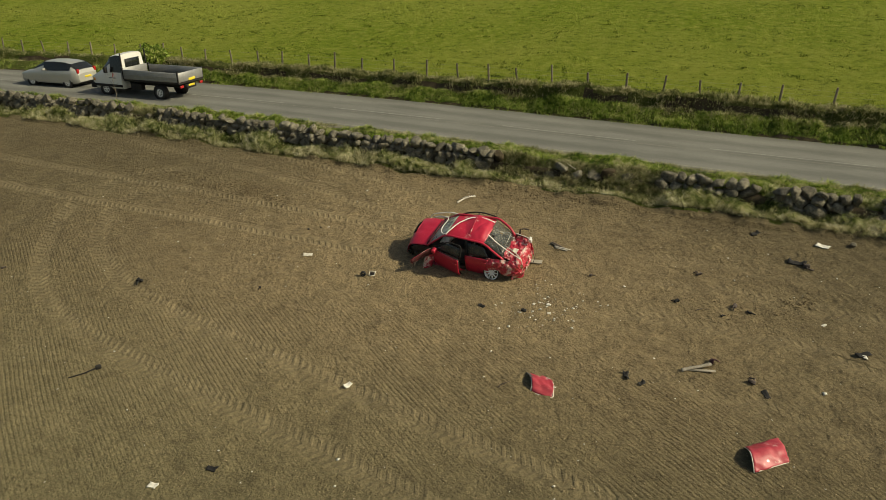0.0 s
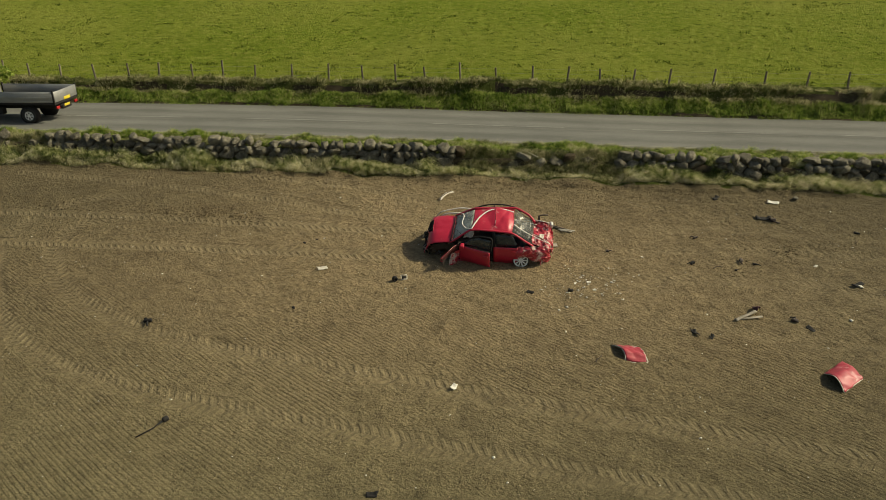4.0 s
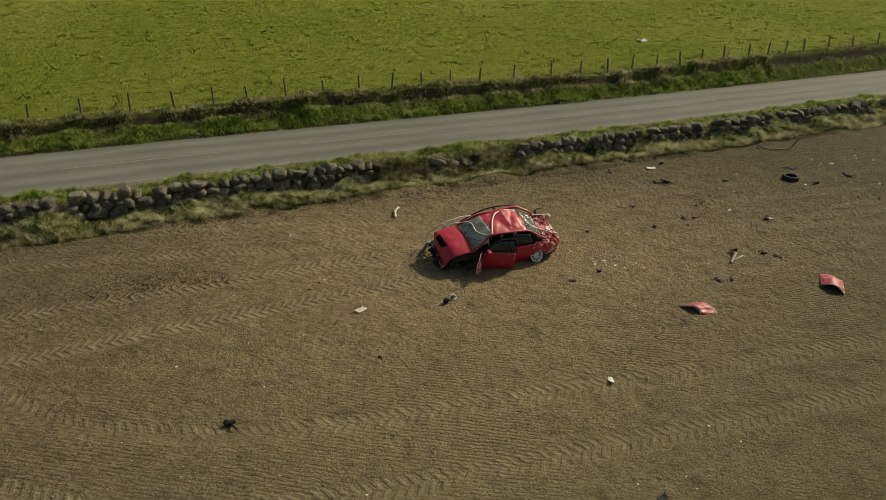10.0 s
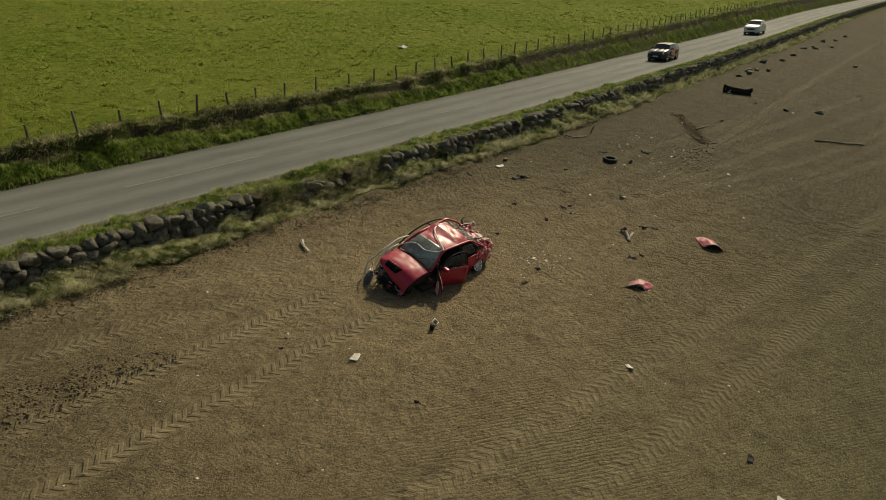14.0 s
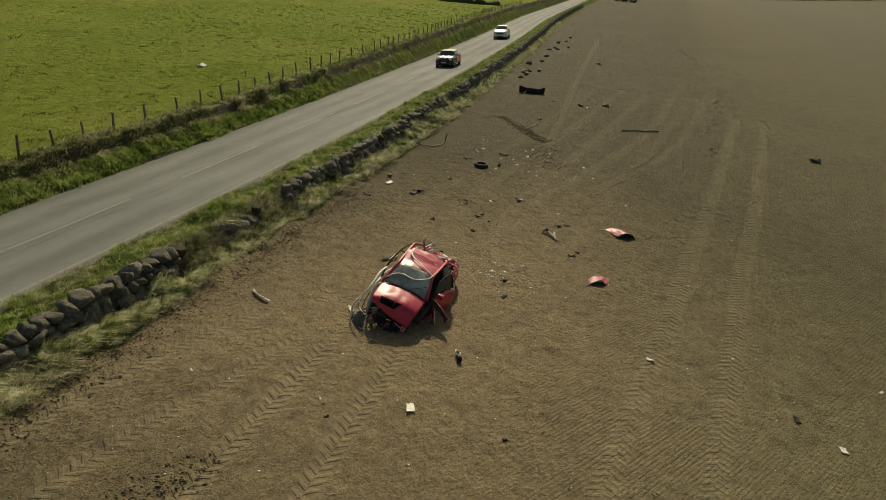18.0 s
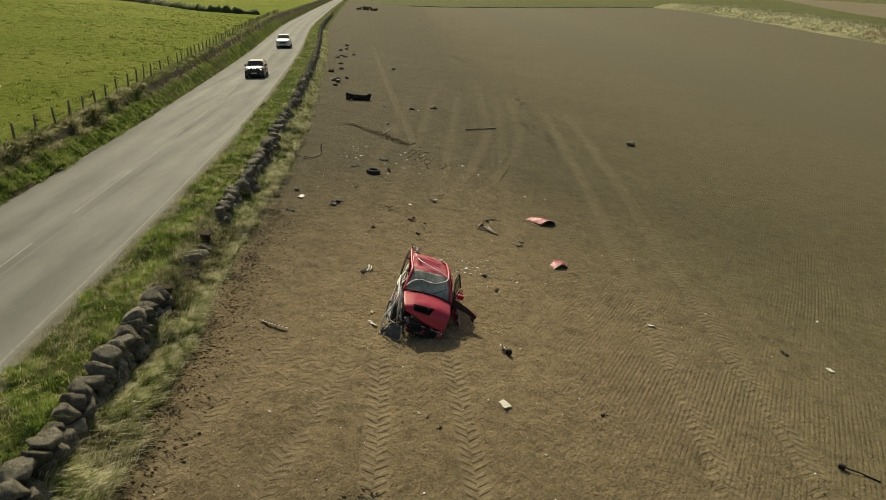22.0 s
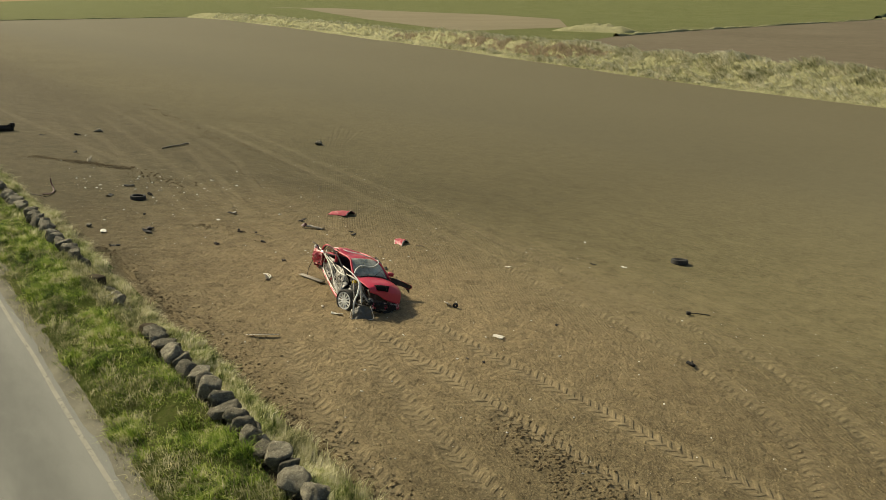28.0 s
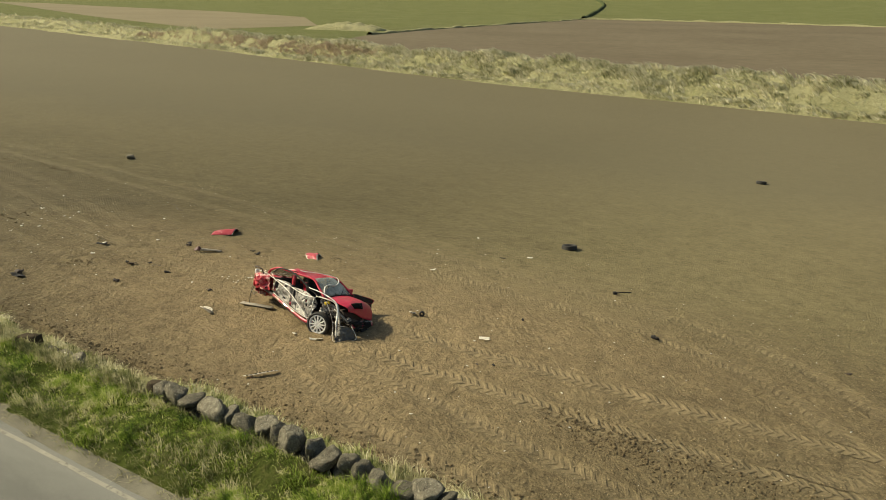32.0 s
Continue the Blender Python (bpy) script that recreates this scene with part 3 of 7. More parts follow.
def wheel_prints(me, verts):
    """Store for each point of the ground how far along and across a print it lies, and how deep the print is."""
    n = len(verts)
    along_, across_, deep = np.zeros(n), np.zeros(n), np.zeros(n)
    for pts, width, fade in TRACKS:
        s, Q = bend_through(pts, 0.12)
        lo, hi = Q.min(0) - 0.8, Q.max(0) + 0.8
        idx = np.nonzero((verts[:, 0] > lo[0]) & (verts[:, 0] < hi[0]) & (verts[:, 1] > lo[1]) & (verts[:, 1] < hi[1]))[0]
        D = np.gradient(Q, axis=0)
        D /= np.linalg.norm(D, axis=1)[:, None]
        for part_ in np.array_split(idx, max(1, len(idx) // 4000)):
            p = verts[part_, :2]
            d2 = ((p[:, None, :] - Q[None]) ** 2).sum(2)
            j = d2.argmin(1)
            e = p - Q[j]
            a = (D[j, 0] * e[:, 1] - D[j, 1] * e[:, 0]) / (width / 2)
            b = s[j] + D[j, 0] * e[:, 0] + D[j, 1] * e[:, 1]
            w = fade * np.clip((1.45 - np.abs(a)) / 0.6, 0, 1) * np.clip(b / 1.5 + 0.3, 0, 1)
            w = np.where((j == 0) & (b < -0.1) | (j == len(s) - 1), 0, w)
            near = (np.abs(a) < 2.2) & (w >= deep[part_]) & ((w > 0) | (deep[part_] == 0))
            sel = part_[near]
            along_[sel], across_[sel], deep[sel] = b[near], a[near], w[near]
    for name, values in (("print_along", along_), ("print_across", across_), ("print_depth", deep)):
        me.attributes.new(name, "FLOAT", "POINT").data.foreach_set("value", values.astype(np.float32))
    a = np.abs(across_)
    lug = np.sin(along_ * 2 * math.pi / 0.24 + a * 4.4 + (across_ > 0) * math.pi)
    lug = np.clip((lug + 0.35) / 1.1, 0, 1) * np.clip((1.1 - a) / 0.2, 0, 1)
    kerb = np.clip(1 - np.abs(a - 1.25) / 0.38, 0, 1) * np.clip(value_noise(verts[:, 0] * 3.1, verts[:, 1] * 3.1, 41) * 1.6 - 0.3, 0, 1)
    return deep * (0.013 * lug - 0.022 * np.clip((1.15 - a) / 0.2, 0, 1) + 0.014 * kerb)


def build_ground():
    xs = np.unique(np.concatenate([spread(-18, 15, 0.065, 2500, 1.07), [480.0]]))
    vs = np.concatenate([spread(-11, 5.5, 0.065, 2500, 1.09), np.arange(5.6, 18, 0.14)])
    vs = np.unique(np.round(np.concatenate([vs[(vs < 5.55) | (vs > 18)], np.arange(5.6, 18, 0.14), [8.85, 9.0, 15.15, 15.4, 17.0]]), 3))
    gx, gv = np.meshgrid(xs, vs)
    gz = profile(gx, gv) + relief(gx, gv)
    verts = np.stack([gx, gv + bend(gx, gv), gz], -1).reshape(-1, 3)
    nx, ny = len(xs), len(vs)
    i = np.arange((ny - 1) * nx).reshape(ny - 1, nx)[:, :-1].ravel()
    faces = np.stack([i, i + 1, i + nx + 1, i + nx], 1)
    mv = np.repeat((vs[:-1] + vs[1:]) / 2, nx - 1)
    mx = np.tile((xs[:-1] + xs[1:]) / 2, ny - 1)
    edge = 5.70 + 0.30 * value_noise(mx * 0.7, mx * 0.0, 8) + 0.2 * np.clip((mx + 4) / 3, 0, 1) * np.clip((14 - mx) / 5, 0, 1)
    slots = np.where(mv < edge, 0, np.where(mv < 17.2, 1, 2))
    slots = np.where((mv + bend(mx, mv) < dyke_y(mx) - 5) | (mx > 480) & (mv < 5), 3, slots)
    # Dark earth step; shade under the overhang and verge put into its colour.
    hollow = 16.40 + 0.16 * value_noise(mx * 0.8, mx * 0, 44)
    slots = np.where((mv > hollow - 0.30) & (mv < hollow + 0.02) & (value_noise(mx * 0.55, mx * 0, 46) > -0.05) | (mv > 15.1) & (mv < 15.32), 4, slots)
    ob = mesh_object("ground", verts, faces, [SOIL, VERGE, TURF, FAR_TURF, EARTH_AND_SHADE], slots=slots)
    press = wheel_prints(ob.data, verts)
    verts[:, 2] += press
    ob.data.vertices.foreach_set("co", verts.astype(np.float32).ravel())
    ob.data.update()
    return tagged(ob, "sloping harrowed brown field beside a grassy verge and pasture", "ground", kind="structure")


build_ground()


def ribbon(name, v0, v1, z, xs, mat, lift=0.0, uv=True, rows=2):
    verts, faces = [], []
    vs = np.linspace(v0, v1, rows)
    for x in xs:
        for v in vs:
            verts.append((x, v + float(bend(x, v)), z + lift - 0.012 * (v - 12) ** 2 * 0.15))
    for i in range(len(xs) - 1):
        for j in range(rows - 1):
            a = i * rows + j
            faces.append((a, a + rows, a + rows + 1, a + 1))
    ob = mesh_object(name, verts, faces, mat)
    if uv:
        lay = ob.data.uv_layers.new(name="UVMap")
        for lp in ob.data.loops:
            x, y, _ = verts[lp.vertex_index]
            lay.data[lp.index].uv = (x / 10, (y - float(bend(x, 12)) - v0) / (v1 - v0))
    return ob


ROAD_X = np.concatenate([np.arange(-400, -40, 20), np.arange(-40, 80, 2), np.arange(80, 600, 10)])
road = tagged(ribbon("road", ROAD_NEAR, ROAD_FAR, ROAD_Z, ROAD_X, ASPHALT, rows=9), "worn grey asphalt two-lane country road", "road", kind="structure")


def paint(name, v, width, x0, x1):
    xs = np.linspace(x0, x1, max(2, int((x1 - x0) / 2)))
    return ribbon(name, v - width / 2, v + width / 2, ROAD_Z, xs, DASH if name == "centre_dash" else LINE, 0.006, uv=False)


def paint_child(name, *a):
    ob = paint(name, *a)
    ob.parent = road
    return ob


def build_shoulder():
    """Grit and dirt washed over the near edge of the asphalt, with a ragged rim."""
    xs = np.concatenate([np.arange(-60, -24, 1.0), np.arange(-24, 30, 0.2), np.arange(30, 140, 1.0)])
    verts, k = [], 5
    for x in xs:
        inner = 9.10 + 0.10 * float(value_noise(x * 0.9, 0.0, 51)) + 0.07 * float(value_noise(x * 3.1, 0.5, 52))
        for j, v in enumerate(np.linspace(8.55, inner, k)):
            z = ROAD_Z - 0.0018 * (v - 12) ** 2 + (-0.03 if j in (0,) else 0.014 if j < k - 1 else 0.0035)
            verts.append((x, v + float(bend(x, v)), z))
    faces = [(i * k + j, (i + 1) * k + j, (i + 1) * k + j + 1, i * k + j + 1) for i in range(len(xs) - 1) for j in range(k - 1)]
    return tagged(mesh_object("road_shoulder", verts, faces, GRIT), "strip of grey-brown grit along the asphalt edge", "road edge", kind="structure")


build_shoulder()
paint_child("edge_line", 9.26, 0.080, -300, 500)
paint_child("seam", 11.72, 0.022, -60, 200)
for k in range(-40, 80):
    x0 = -3.7 + k * 9.3
    paint_child("centre_dash", 12.1, 0.06, x0, x0 + 6.2)

# ---- grass, stones and the dyke ----
def raw_mesh(name, verts, loops, sizes, mat, smooth=True):
    """A large joined mesh straight from arrays."""
    me = bpy.data.meshes.new(name)
    me.vertices.add(len(verts))
    me.vertices.foreach_set("co", np.asarray(verts, np.float32).ravel())
    me.loops.add(len(loops))
    me.loops.foreach_set("vertex_index", np.asarray(loops, np.int32))
    me.polygons.add(len(sizes))
    starts = np.concatenate([[0], np.cumsum(sizes)[:-1]]).astype(np.int32)
    me.polygons.foreach_set("loop_start", starts)
    me.polygons.foreach_set("loop_total", np.asarray(sizes, np.int32))
    me.materials.append(mat)
    me.update(calc_edges=True)
    if smooth:
        me.polygons.foreach_set("use_smooth", np.ones(len(sizes), bool))
    return new(name, me)


def height(x, v):
    return profile(x, v) + relief(x, v)


def blades(name, x, v, tall, wide, lean, rng, mat, wind=(0.0, 0.0), spread_=0.10, per=10, label="", category="grass", lift=None):
    """Curved blades in tufts: x, v are the tufts' feet, tall their height."""
    n = len(x) * per
    bx = np.repeat(x, per) + rng.normal(0, spread_, n)
    bv = np.repeat(v, per) + rng.normal(0, spread_, n)
    h = np.repeat(tall, per) * rng.uniform(0.55, 1.15, n)
    a = rng.uniform(0, 2 * math.pi, n)
    k = lean * rng.uniform(0.2, 1.2, n)
    dx, dy = np.cos(a) * k + wind[0] * rng.uniform(0.4, 1.3, n), np.sin(a) * k + wind[1] * rng.uniform(0.4, 1.3, n)
    base = np.stack([bx, bv + bend(bx, bv), height(bx, bv) - 0.02 + (0 if lift is None else np.repeat(lift, per))], 1)
    side = np.stack([-np.sin(a), np.cos(a), np.zeros(n)], 1) * (wide * rng.uniform(0.6, 1.3, n))[:, None]
    mid = base + np.stack([dx * h * 0.35, dy * h * 0.35, h * 0.62], 1)
    tip = base + np.stack([dx * h, dy * h, h * np.clip(1.0 - 0.35 * (dx ** 2 + dy ** 2), 0.35, 1)], 1)
    verts = np.stack([base - side, base + side, mid + side * 0.7, mid - side * 0.7, tip], 1).reshape(-1, 3)
    o = np.arange(n)[:, None] * 5
    loops = np.concatenate([o + np.array([[0, 1, 2, 3]]), o + np.array([[3, 2, 4]])], 1).ravel()
    sizes = np.tile([4, 3], n)
    return tagged(raw_mesh(name, verts, loops, sizes, mat), label, category, kind="stuff")


def patchy(x, v, seed, cut):
    return value_noise(x * 0.9, v * 1.3, seed) + 0.5 * value_noise(x * 2.7, v * 2.7, seed + 1) > cut


def scatter(rng, count, x0, x1, v0, v1, near=(-14, 14)):
    """Feet of tufts, denser along the stretch that is passed nearest."""
    n1 = int(count * 0.62)
    x = np.concatenate([rng.uniform(max(x0, near[0] - 14), min(x1, near[1] + 16), n1), rng.uniform(x0, x1, count - n1)])
    return x, rng.uniform(v0, v1, count)


SLUMPED = [(-21.5, -19.6), (-1.7, 1.7), (1.7, 4.9), (8.0, 8.6), (11.2, 11.8), (15.0, 15.8), (19.6, 20.4), (27.5, 28.3), (35.0, 36.0)]


def build_grass():
    rng = np.random.default_rng(4)
    x, v = scatter(rng, 15000, -60, 130, 5.2, 6.72)
    edge = 5.84 + 0.30 * value_noise(x * 0.8, x * 0, 9) + 0.16 * value_noise(x * 2.9, x * 0, 10) + 0.2 * np.clip((x + 4) / 3, 0, 1) * np.clip((14 - x) / 5, 0, 1)
    lump = value_noise(x * 1.25, v * 1.5, 22) + 0.6 * value_noise(x * 2.9, v * 3.1, 23)
    keep = (v > edge) & (lump > -0.26)
    x, v, lump = x[keep], v[keep], lump[keep]
    tall = 0.20 + 0.08 * np.clip((v - 5.5) / 0.8, 0.1, 1) + 0.56 * np.clip(lump, -0.25, 0.5) + 0.05 * np.clip((v - 6.1) / 0.4, 0, 1)
    tall = tall * (1 - 0.35 * np.clip((x + 3) / 2, 0, 1) * np.clip((6 - x) / 2, 0, 1))
    blades("long_grass", x, v, tall, 0.0095, 0.6, rng, STRAW, wind=(0.9, -0.7), spread_=0.055, per=15, label="long wind-blown green grass along the field wall")
    x, v = scatter(rng, 12000, -60, 130, 5.30, 6.7)
    edge = 5.84 + 0.30 * value_noise(x * 0.8, x * 0, 9) + 0.16 * value_noise(x * 2.9, x * 0, 10) + 0.2 * np.clip((x + 4) / 3, 0, 1) * np.clip((14 - x) / 5, 0, 1)
    keep = (v > edge - 0.14) & ((v < edge + 0.20) | patchy(x, v, 33, 0.24))
    x, v = x[keep], v[keep]
    blades("dry_fringe", x, v, rng.uniform(0.16, 0.40, len(x)) * (1 - 0.3 * np.clip((x + 3) / 2, 0, 1) * np.clip((6 - x) / 2, 0, 1)), 0.0075, 0.8, rng, FRINGE, wind=(0.8, -0.75), spread_=0.055, per=10, label="dry straw-coloured grass fringe lying over the soil edge")
    x, v = scatter(rng, 15500, -60, 130, 7.05, 8.98)
    keep = (v < 8.74 + 0.55 * value_noise(x * 1.1, x * 0, 31) * (v > 8.2)) & patchy(x, v, 24, -0.42)
    x, v = x[keep], v[keep]
    tall = 0.06 + 0.40 * np.clip(value_noise(x * 1.9, v * 2.1, 25) + 0.7 * value_noise(x * 3.8, v * 3.8, 27) + 0.14, 0, 0.7)
    blades("verge_grass", x, v, tall, 0.0068, 1.25, rng, GREEN, wind=(0.45, 0.1), per=13, spread_=0.085, label="tufted green verge grass beside the road")
    x, v = scatter(rng, 6000, -60, 130, 6.95, 8.95)
    keep = patchy(x, v, 35, 0.12) | (v > 8.55) & patchy(x, v, 37, -0.05) | (v < 7.25) & patchy(x, v, 38, -0.1) | (x > -3) & (x < 30) & patchy(x, v, 39, 0.0)
    x, v = x[keep], v[keep]
    blades("verge_straw", x, v, rng.uniform(0.10, 0.26, len(x)), 0.006, 1.3, rng, VERGE_STRAW, wind=(0.6, 0.1), spread_=0.10, per=12, label="dry bleached grass tufts among the verge grass")
    # grass swallowing the slumped stretches of the wall
    for a, b in SLUMPED:
        x = rng.uniform(a - 0.25, b + 0.25, int(300 * (b - a + 0.5)))
        v = WALL_V + rng.uniform(-0.42, 0.42, len(x))
        up = 0.40 * (1 - ((v - WALL_V) / 0.5) ** 2) * np.clip(np.minimum(x - a + 0.25, b + 0.25 - x) / 0.4, 0, 1)
        ground_up = np.where(v > 6.95, 0.15, 0.55) * up
        blades("wall_grass", x, v, rng.uniform(0.10, 0.30, len(x)), 0.0085, 0.9, rng, STRAW if b - a < 1.2 else VERGE_STRAW, wind=(0.6, -0.3), spread_=0.07, per=9, label="grass and dead stems grown over the slumped wall", lift=ground_up)
    x, v = scatter(rng, 8500, -70, 140, 15.26, 16.12)
    tall = 0.07 + 0.27 * np.clip(value_noise(x * 1.3, v * 1.7, 26) + 0.5 * value_noise(x * 3.3, v * 3.7, 30) + 0.35, 0, 1)
    blades("bank_herbs", x, v, tall, 0.015, 1.1, rng, HERB, per=11, spread_=0.12, label="leafy green herbs on the roadside bank")
    x, v = scatter(rng, 7000, -70, 140, 16.05, 17.05)
    keep = patchy(x, v, 28, -0.2)
    x, v = x[keep], v[keep]
    tall = 0.12 + 0.46 * np.clip(value_noise(x * 1.1, v * 1.4, 29) + 0.6 * value_noise(x * 2.6, v * 2.9, 32) + 0.22, 0, 1)
    blades("bank_grass", x, v, tall, 0.013, 0.9, rng, BANK_STRAW, wind=(0.45, -0.85), per=10, spread_=0.12, label="dry grass hanging over the bank below the fence")
    x, v = rng.uniform(-70, 120, 60000), 17.1 + 52 * rng.uniform(0, 1, 60000) ** 1.5
    keep = patchy(x * 1.7, v * 2.0, 41, 0.24)
    x, v = x[keep], v[keep]
    blades("pasture_tussocks", x, v, rng.uniform(0.06, 0.17, len(x)), 0.020, 1.0, rng, TUSSOCK, per=7, spread_=0.12, label="small dark tussocks in the grazed pasture")


build_grass()


def part(name, bm, mat, parent, label="", smooth=True):
    """One mesh object from a bmesh, under a thing or a part."""
    me = bpy.data.meshes.new(name)
    bm.to_mesh(me)
    bm.free()
    for m in (mat if isinstance(mat, (list, tuple)) else [mat]):
        me.materials.append(m)
    if smooth:
        me.polygons.foreach_set("use_smooth", np.ones(len(me.polygons), bool))
    ob = new(name, me)
    ob.parent = parent
    if label:
        ob["label"] = label
    return ob


def box(lx, ly, lz, bevel=0.01, m=None, segs=1):
    bm = bmesh.new()
    bmesh.ops.create_cube(bm, size=1, matrix=Matrix.Diagonal((lx, ly, lz, 1)))
    if bevel:
        bmesh.ops.bevel(bm, geom=bm.edges[:], offset=bevel, segments=segs, affect="EDGES", profile=0.7)
    if m is not None:
        bm.transform(m)
    return bm


def tube(points, radius, sides=8, flat=1.0, closed_ends=True):
    """A bent bar along points; radius may be one number or one for each point; flat squashes it into a strip."""
    bm = bmesh.new()
    pts = [Vector(p) for p in points]
    rad = radius if isinstance(radius, (list, tuple)) else [radius] * len(pts)
    rings = []
    up = Vector((0, 0, 1))
    for i, p in enumerate(pts):
        d = (pts[min(i + 1, len(pts) - 1)] - pts[max(i - 1, 0)]).normalized()
        s = d.cross(up)
        s = s.normalized() if s.length > 0.05 else Vector((1, 0, 0))
        t = s.cross(d).normalized()
        rings.append([bm.verts.new(p + s * rad[i] * math.cos(a) + t * rad[i] * flat * math.sin(a)) for a in [2 * math.pi * k / sides for k in range(sides)]])
    for a, b in zip(rings, rings[1:]):
        for k in range(sides):
            bm.faces.new((a[k], a[(k + 1) % sides], b[(k + 1) % sides], b[k]))
    if closed_ends:
        bm.faces.new(rings[0][::-1])
        bm.faces.new(rings[-1])
    bmesh.ops.recalc_face_normals(bm, faces=bm.faces)
    return bm


def curve_through(points, n=6):
    """Catmull-Rom points through the given ones."""
    P = [Vector(p) for p in points]
    P = [2 * P[0] - P[1]] + P + [2 * P[-1] - P[-2]]
    out = []
    for i in range(1, len(P) - 2):
        for k in range(n):
            t = k / n
            a, b, c, d = P[i - 1], P[i], P[i + 1], P[i + 2]
            out.append(0.5 * (2 * b + (c - a) * t + (2 * a - 5 * b + 4 * c - d) * t * t + (3 * b - a - 3 * c + d) * t ** 3))
    return out + [P[-2]]


def stone_mesh(seed, cuts=13, sub=3):
    """A weathered field boulder: a ball cut by planes into a blunt block, its edges worn."""
    rng = np.random.default_rng(seed)
    bm = bmesh.new()
    bmesh.ops.create_icosphere(bm, subdivisions=sub, radius=0.56)
    planes = [(Vector(rng.normal(0, 1, 3)).normalized(), rng.uniform(0.27, 0.40)) for _ in range(cuts)]
    off = Vector(rng.uniform(-50, 50, 3))
    for p in bm.verts:
        for d, r in planes:
            e = p.co.dot(d) - r
            if e > 0:
                p.co -= d * e * 0.96
        p.co *= 1 + 0.10 * noise.noise(p.co * 2.6 + off) + 0.11 * noise.noise(p.co * 6.0 + off) + 0.07 * noise.noise(p.co * 15.0 + off)
    me = bpy.data.meshes.new("stone")
    bm.to_mesh(me)
    bm.free()
    me.materials.append(STONE)
    if sub > 2:
        me.polygons.foreach_set("use_smooth", np.ones(len(me.polygons), bool))
    return me


STONES = [stone_mesh(s) for s in range(14)]
FAR_STONES = [stone_mesh(s, sub=2) for s in range(20, 30)]


def build_wall():
    rng = np.random.default_rng(11)
    wall = tagged(new("wall_roadside"), "low dry-stone wall of grey weathered boulders half sunk in grass", "wall", kind="structure")
    far_v, far_f, start = [], [], 0
    # stretches where the wall has slumped under grass

    shapes = [(np.array([p.co[:] for p in me.vertices]), [tuple(f.vertices) for f in me.polygons]) for me in FAR_STONES]
    count = 0
    for course in (2, 1, 0):
        x = -62.0
        while x < 210:
            w = (rng.uniform(0.5, 0.8), rng.uniform(0.30, 0.56), rng.uniform(0.30, 0.66))[course]
            x += w * (0.92 if x < 60 else 1.05)
            slumped = any(a < x < b for a, b in SLUMPED)
            if slumped and (course == 2 or rng.uniform() < 0.72) or course == 2 and rng.uniform() < 0.06 + 0.3 * float(value_noise(x * 0.35, 0.0, 17)):
                continue
            xc = x - w / 2
            low = float(profile(xc, 6.7))
            tall = (rng.uniform(0.40, 0.50), rng.uniform(0.30, 0.42), rng.uniform(0.26, 0.50))[course]
            zc = low + (0.10, 0.36, 0.62)[course] + rng.uniform(-0.05, 0.05) - (0.12 if slumped else 0)
            v = WALL_V + rng.uniform(-0.07, 0.07) - (0.12, 0.05, 0.0)[course]
            deep = rng.uniform(0.42, 0.60)
            m = pose(xc, v + float(bend(xc, 6.8)), zc, rng.uniform(-18, 18), rng.uniform(-24, 24), rng.uniform(-22, 22)) @ Matrix.Diagonal((w * 1.22, deep * 1.15, tall * 1.22, 1))
            k = int(rng.integers(len(STONES)))
            if course and -17 < xc < 22 and count < 300:
                ob = new("stone", STONES[k])
                ob.parent = wall
                ob.matrix_basis = m
                count += 1
            else:
                P, F = shapes[k % len(shapes)]
                M = np.array(m)
                far_v.append(P @ M[:3, :3].T + M[:3, 3])
                far_f += [tuple(start + i for i in f) for f in F]
                start += len(P)
    ob = mesh_object("distant_stones", np.concatenate(far_v), far_f, STONE, smooth=False)
    ob.parent = wall
    tagged(ob, "boulders at the foot and far ends of the wall", kind="stuff")
    # Core added inside the wall; its dark colour gives the gaps their shade.
    part("core", tube([(x, WALL_V + 0.05 + float(bend(x, 6.8)), float(profile(x, 6.7)) + 0.16) for x in np.arange(-62, 210, 1.5)], 0.26, 6, 0.9), EARTH_AND_SHADE, wall, "added dark core standing for shade between the stones")


build_wall()


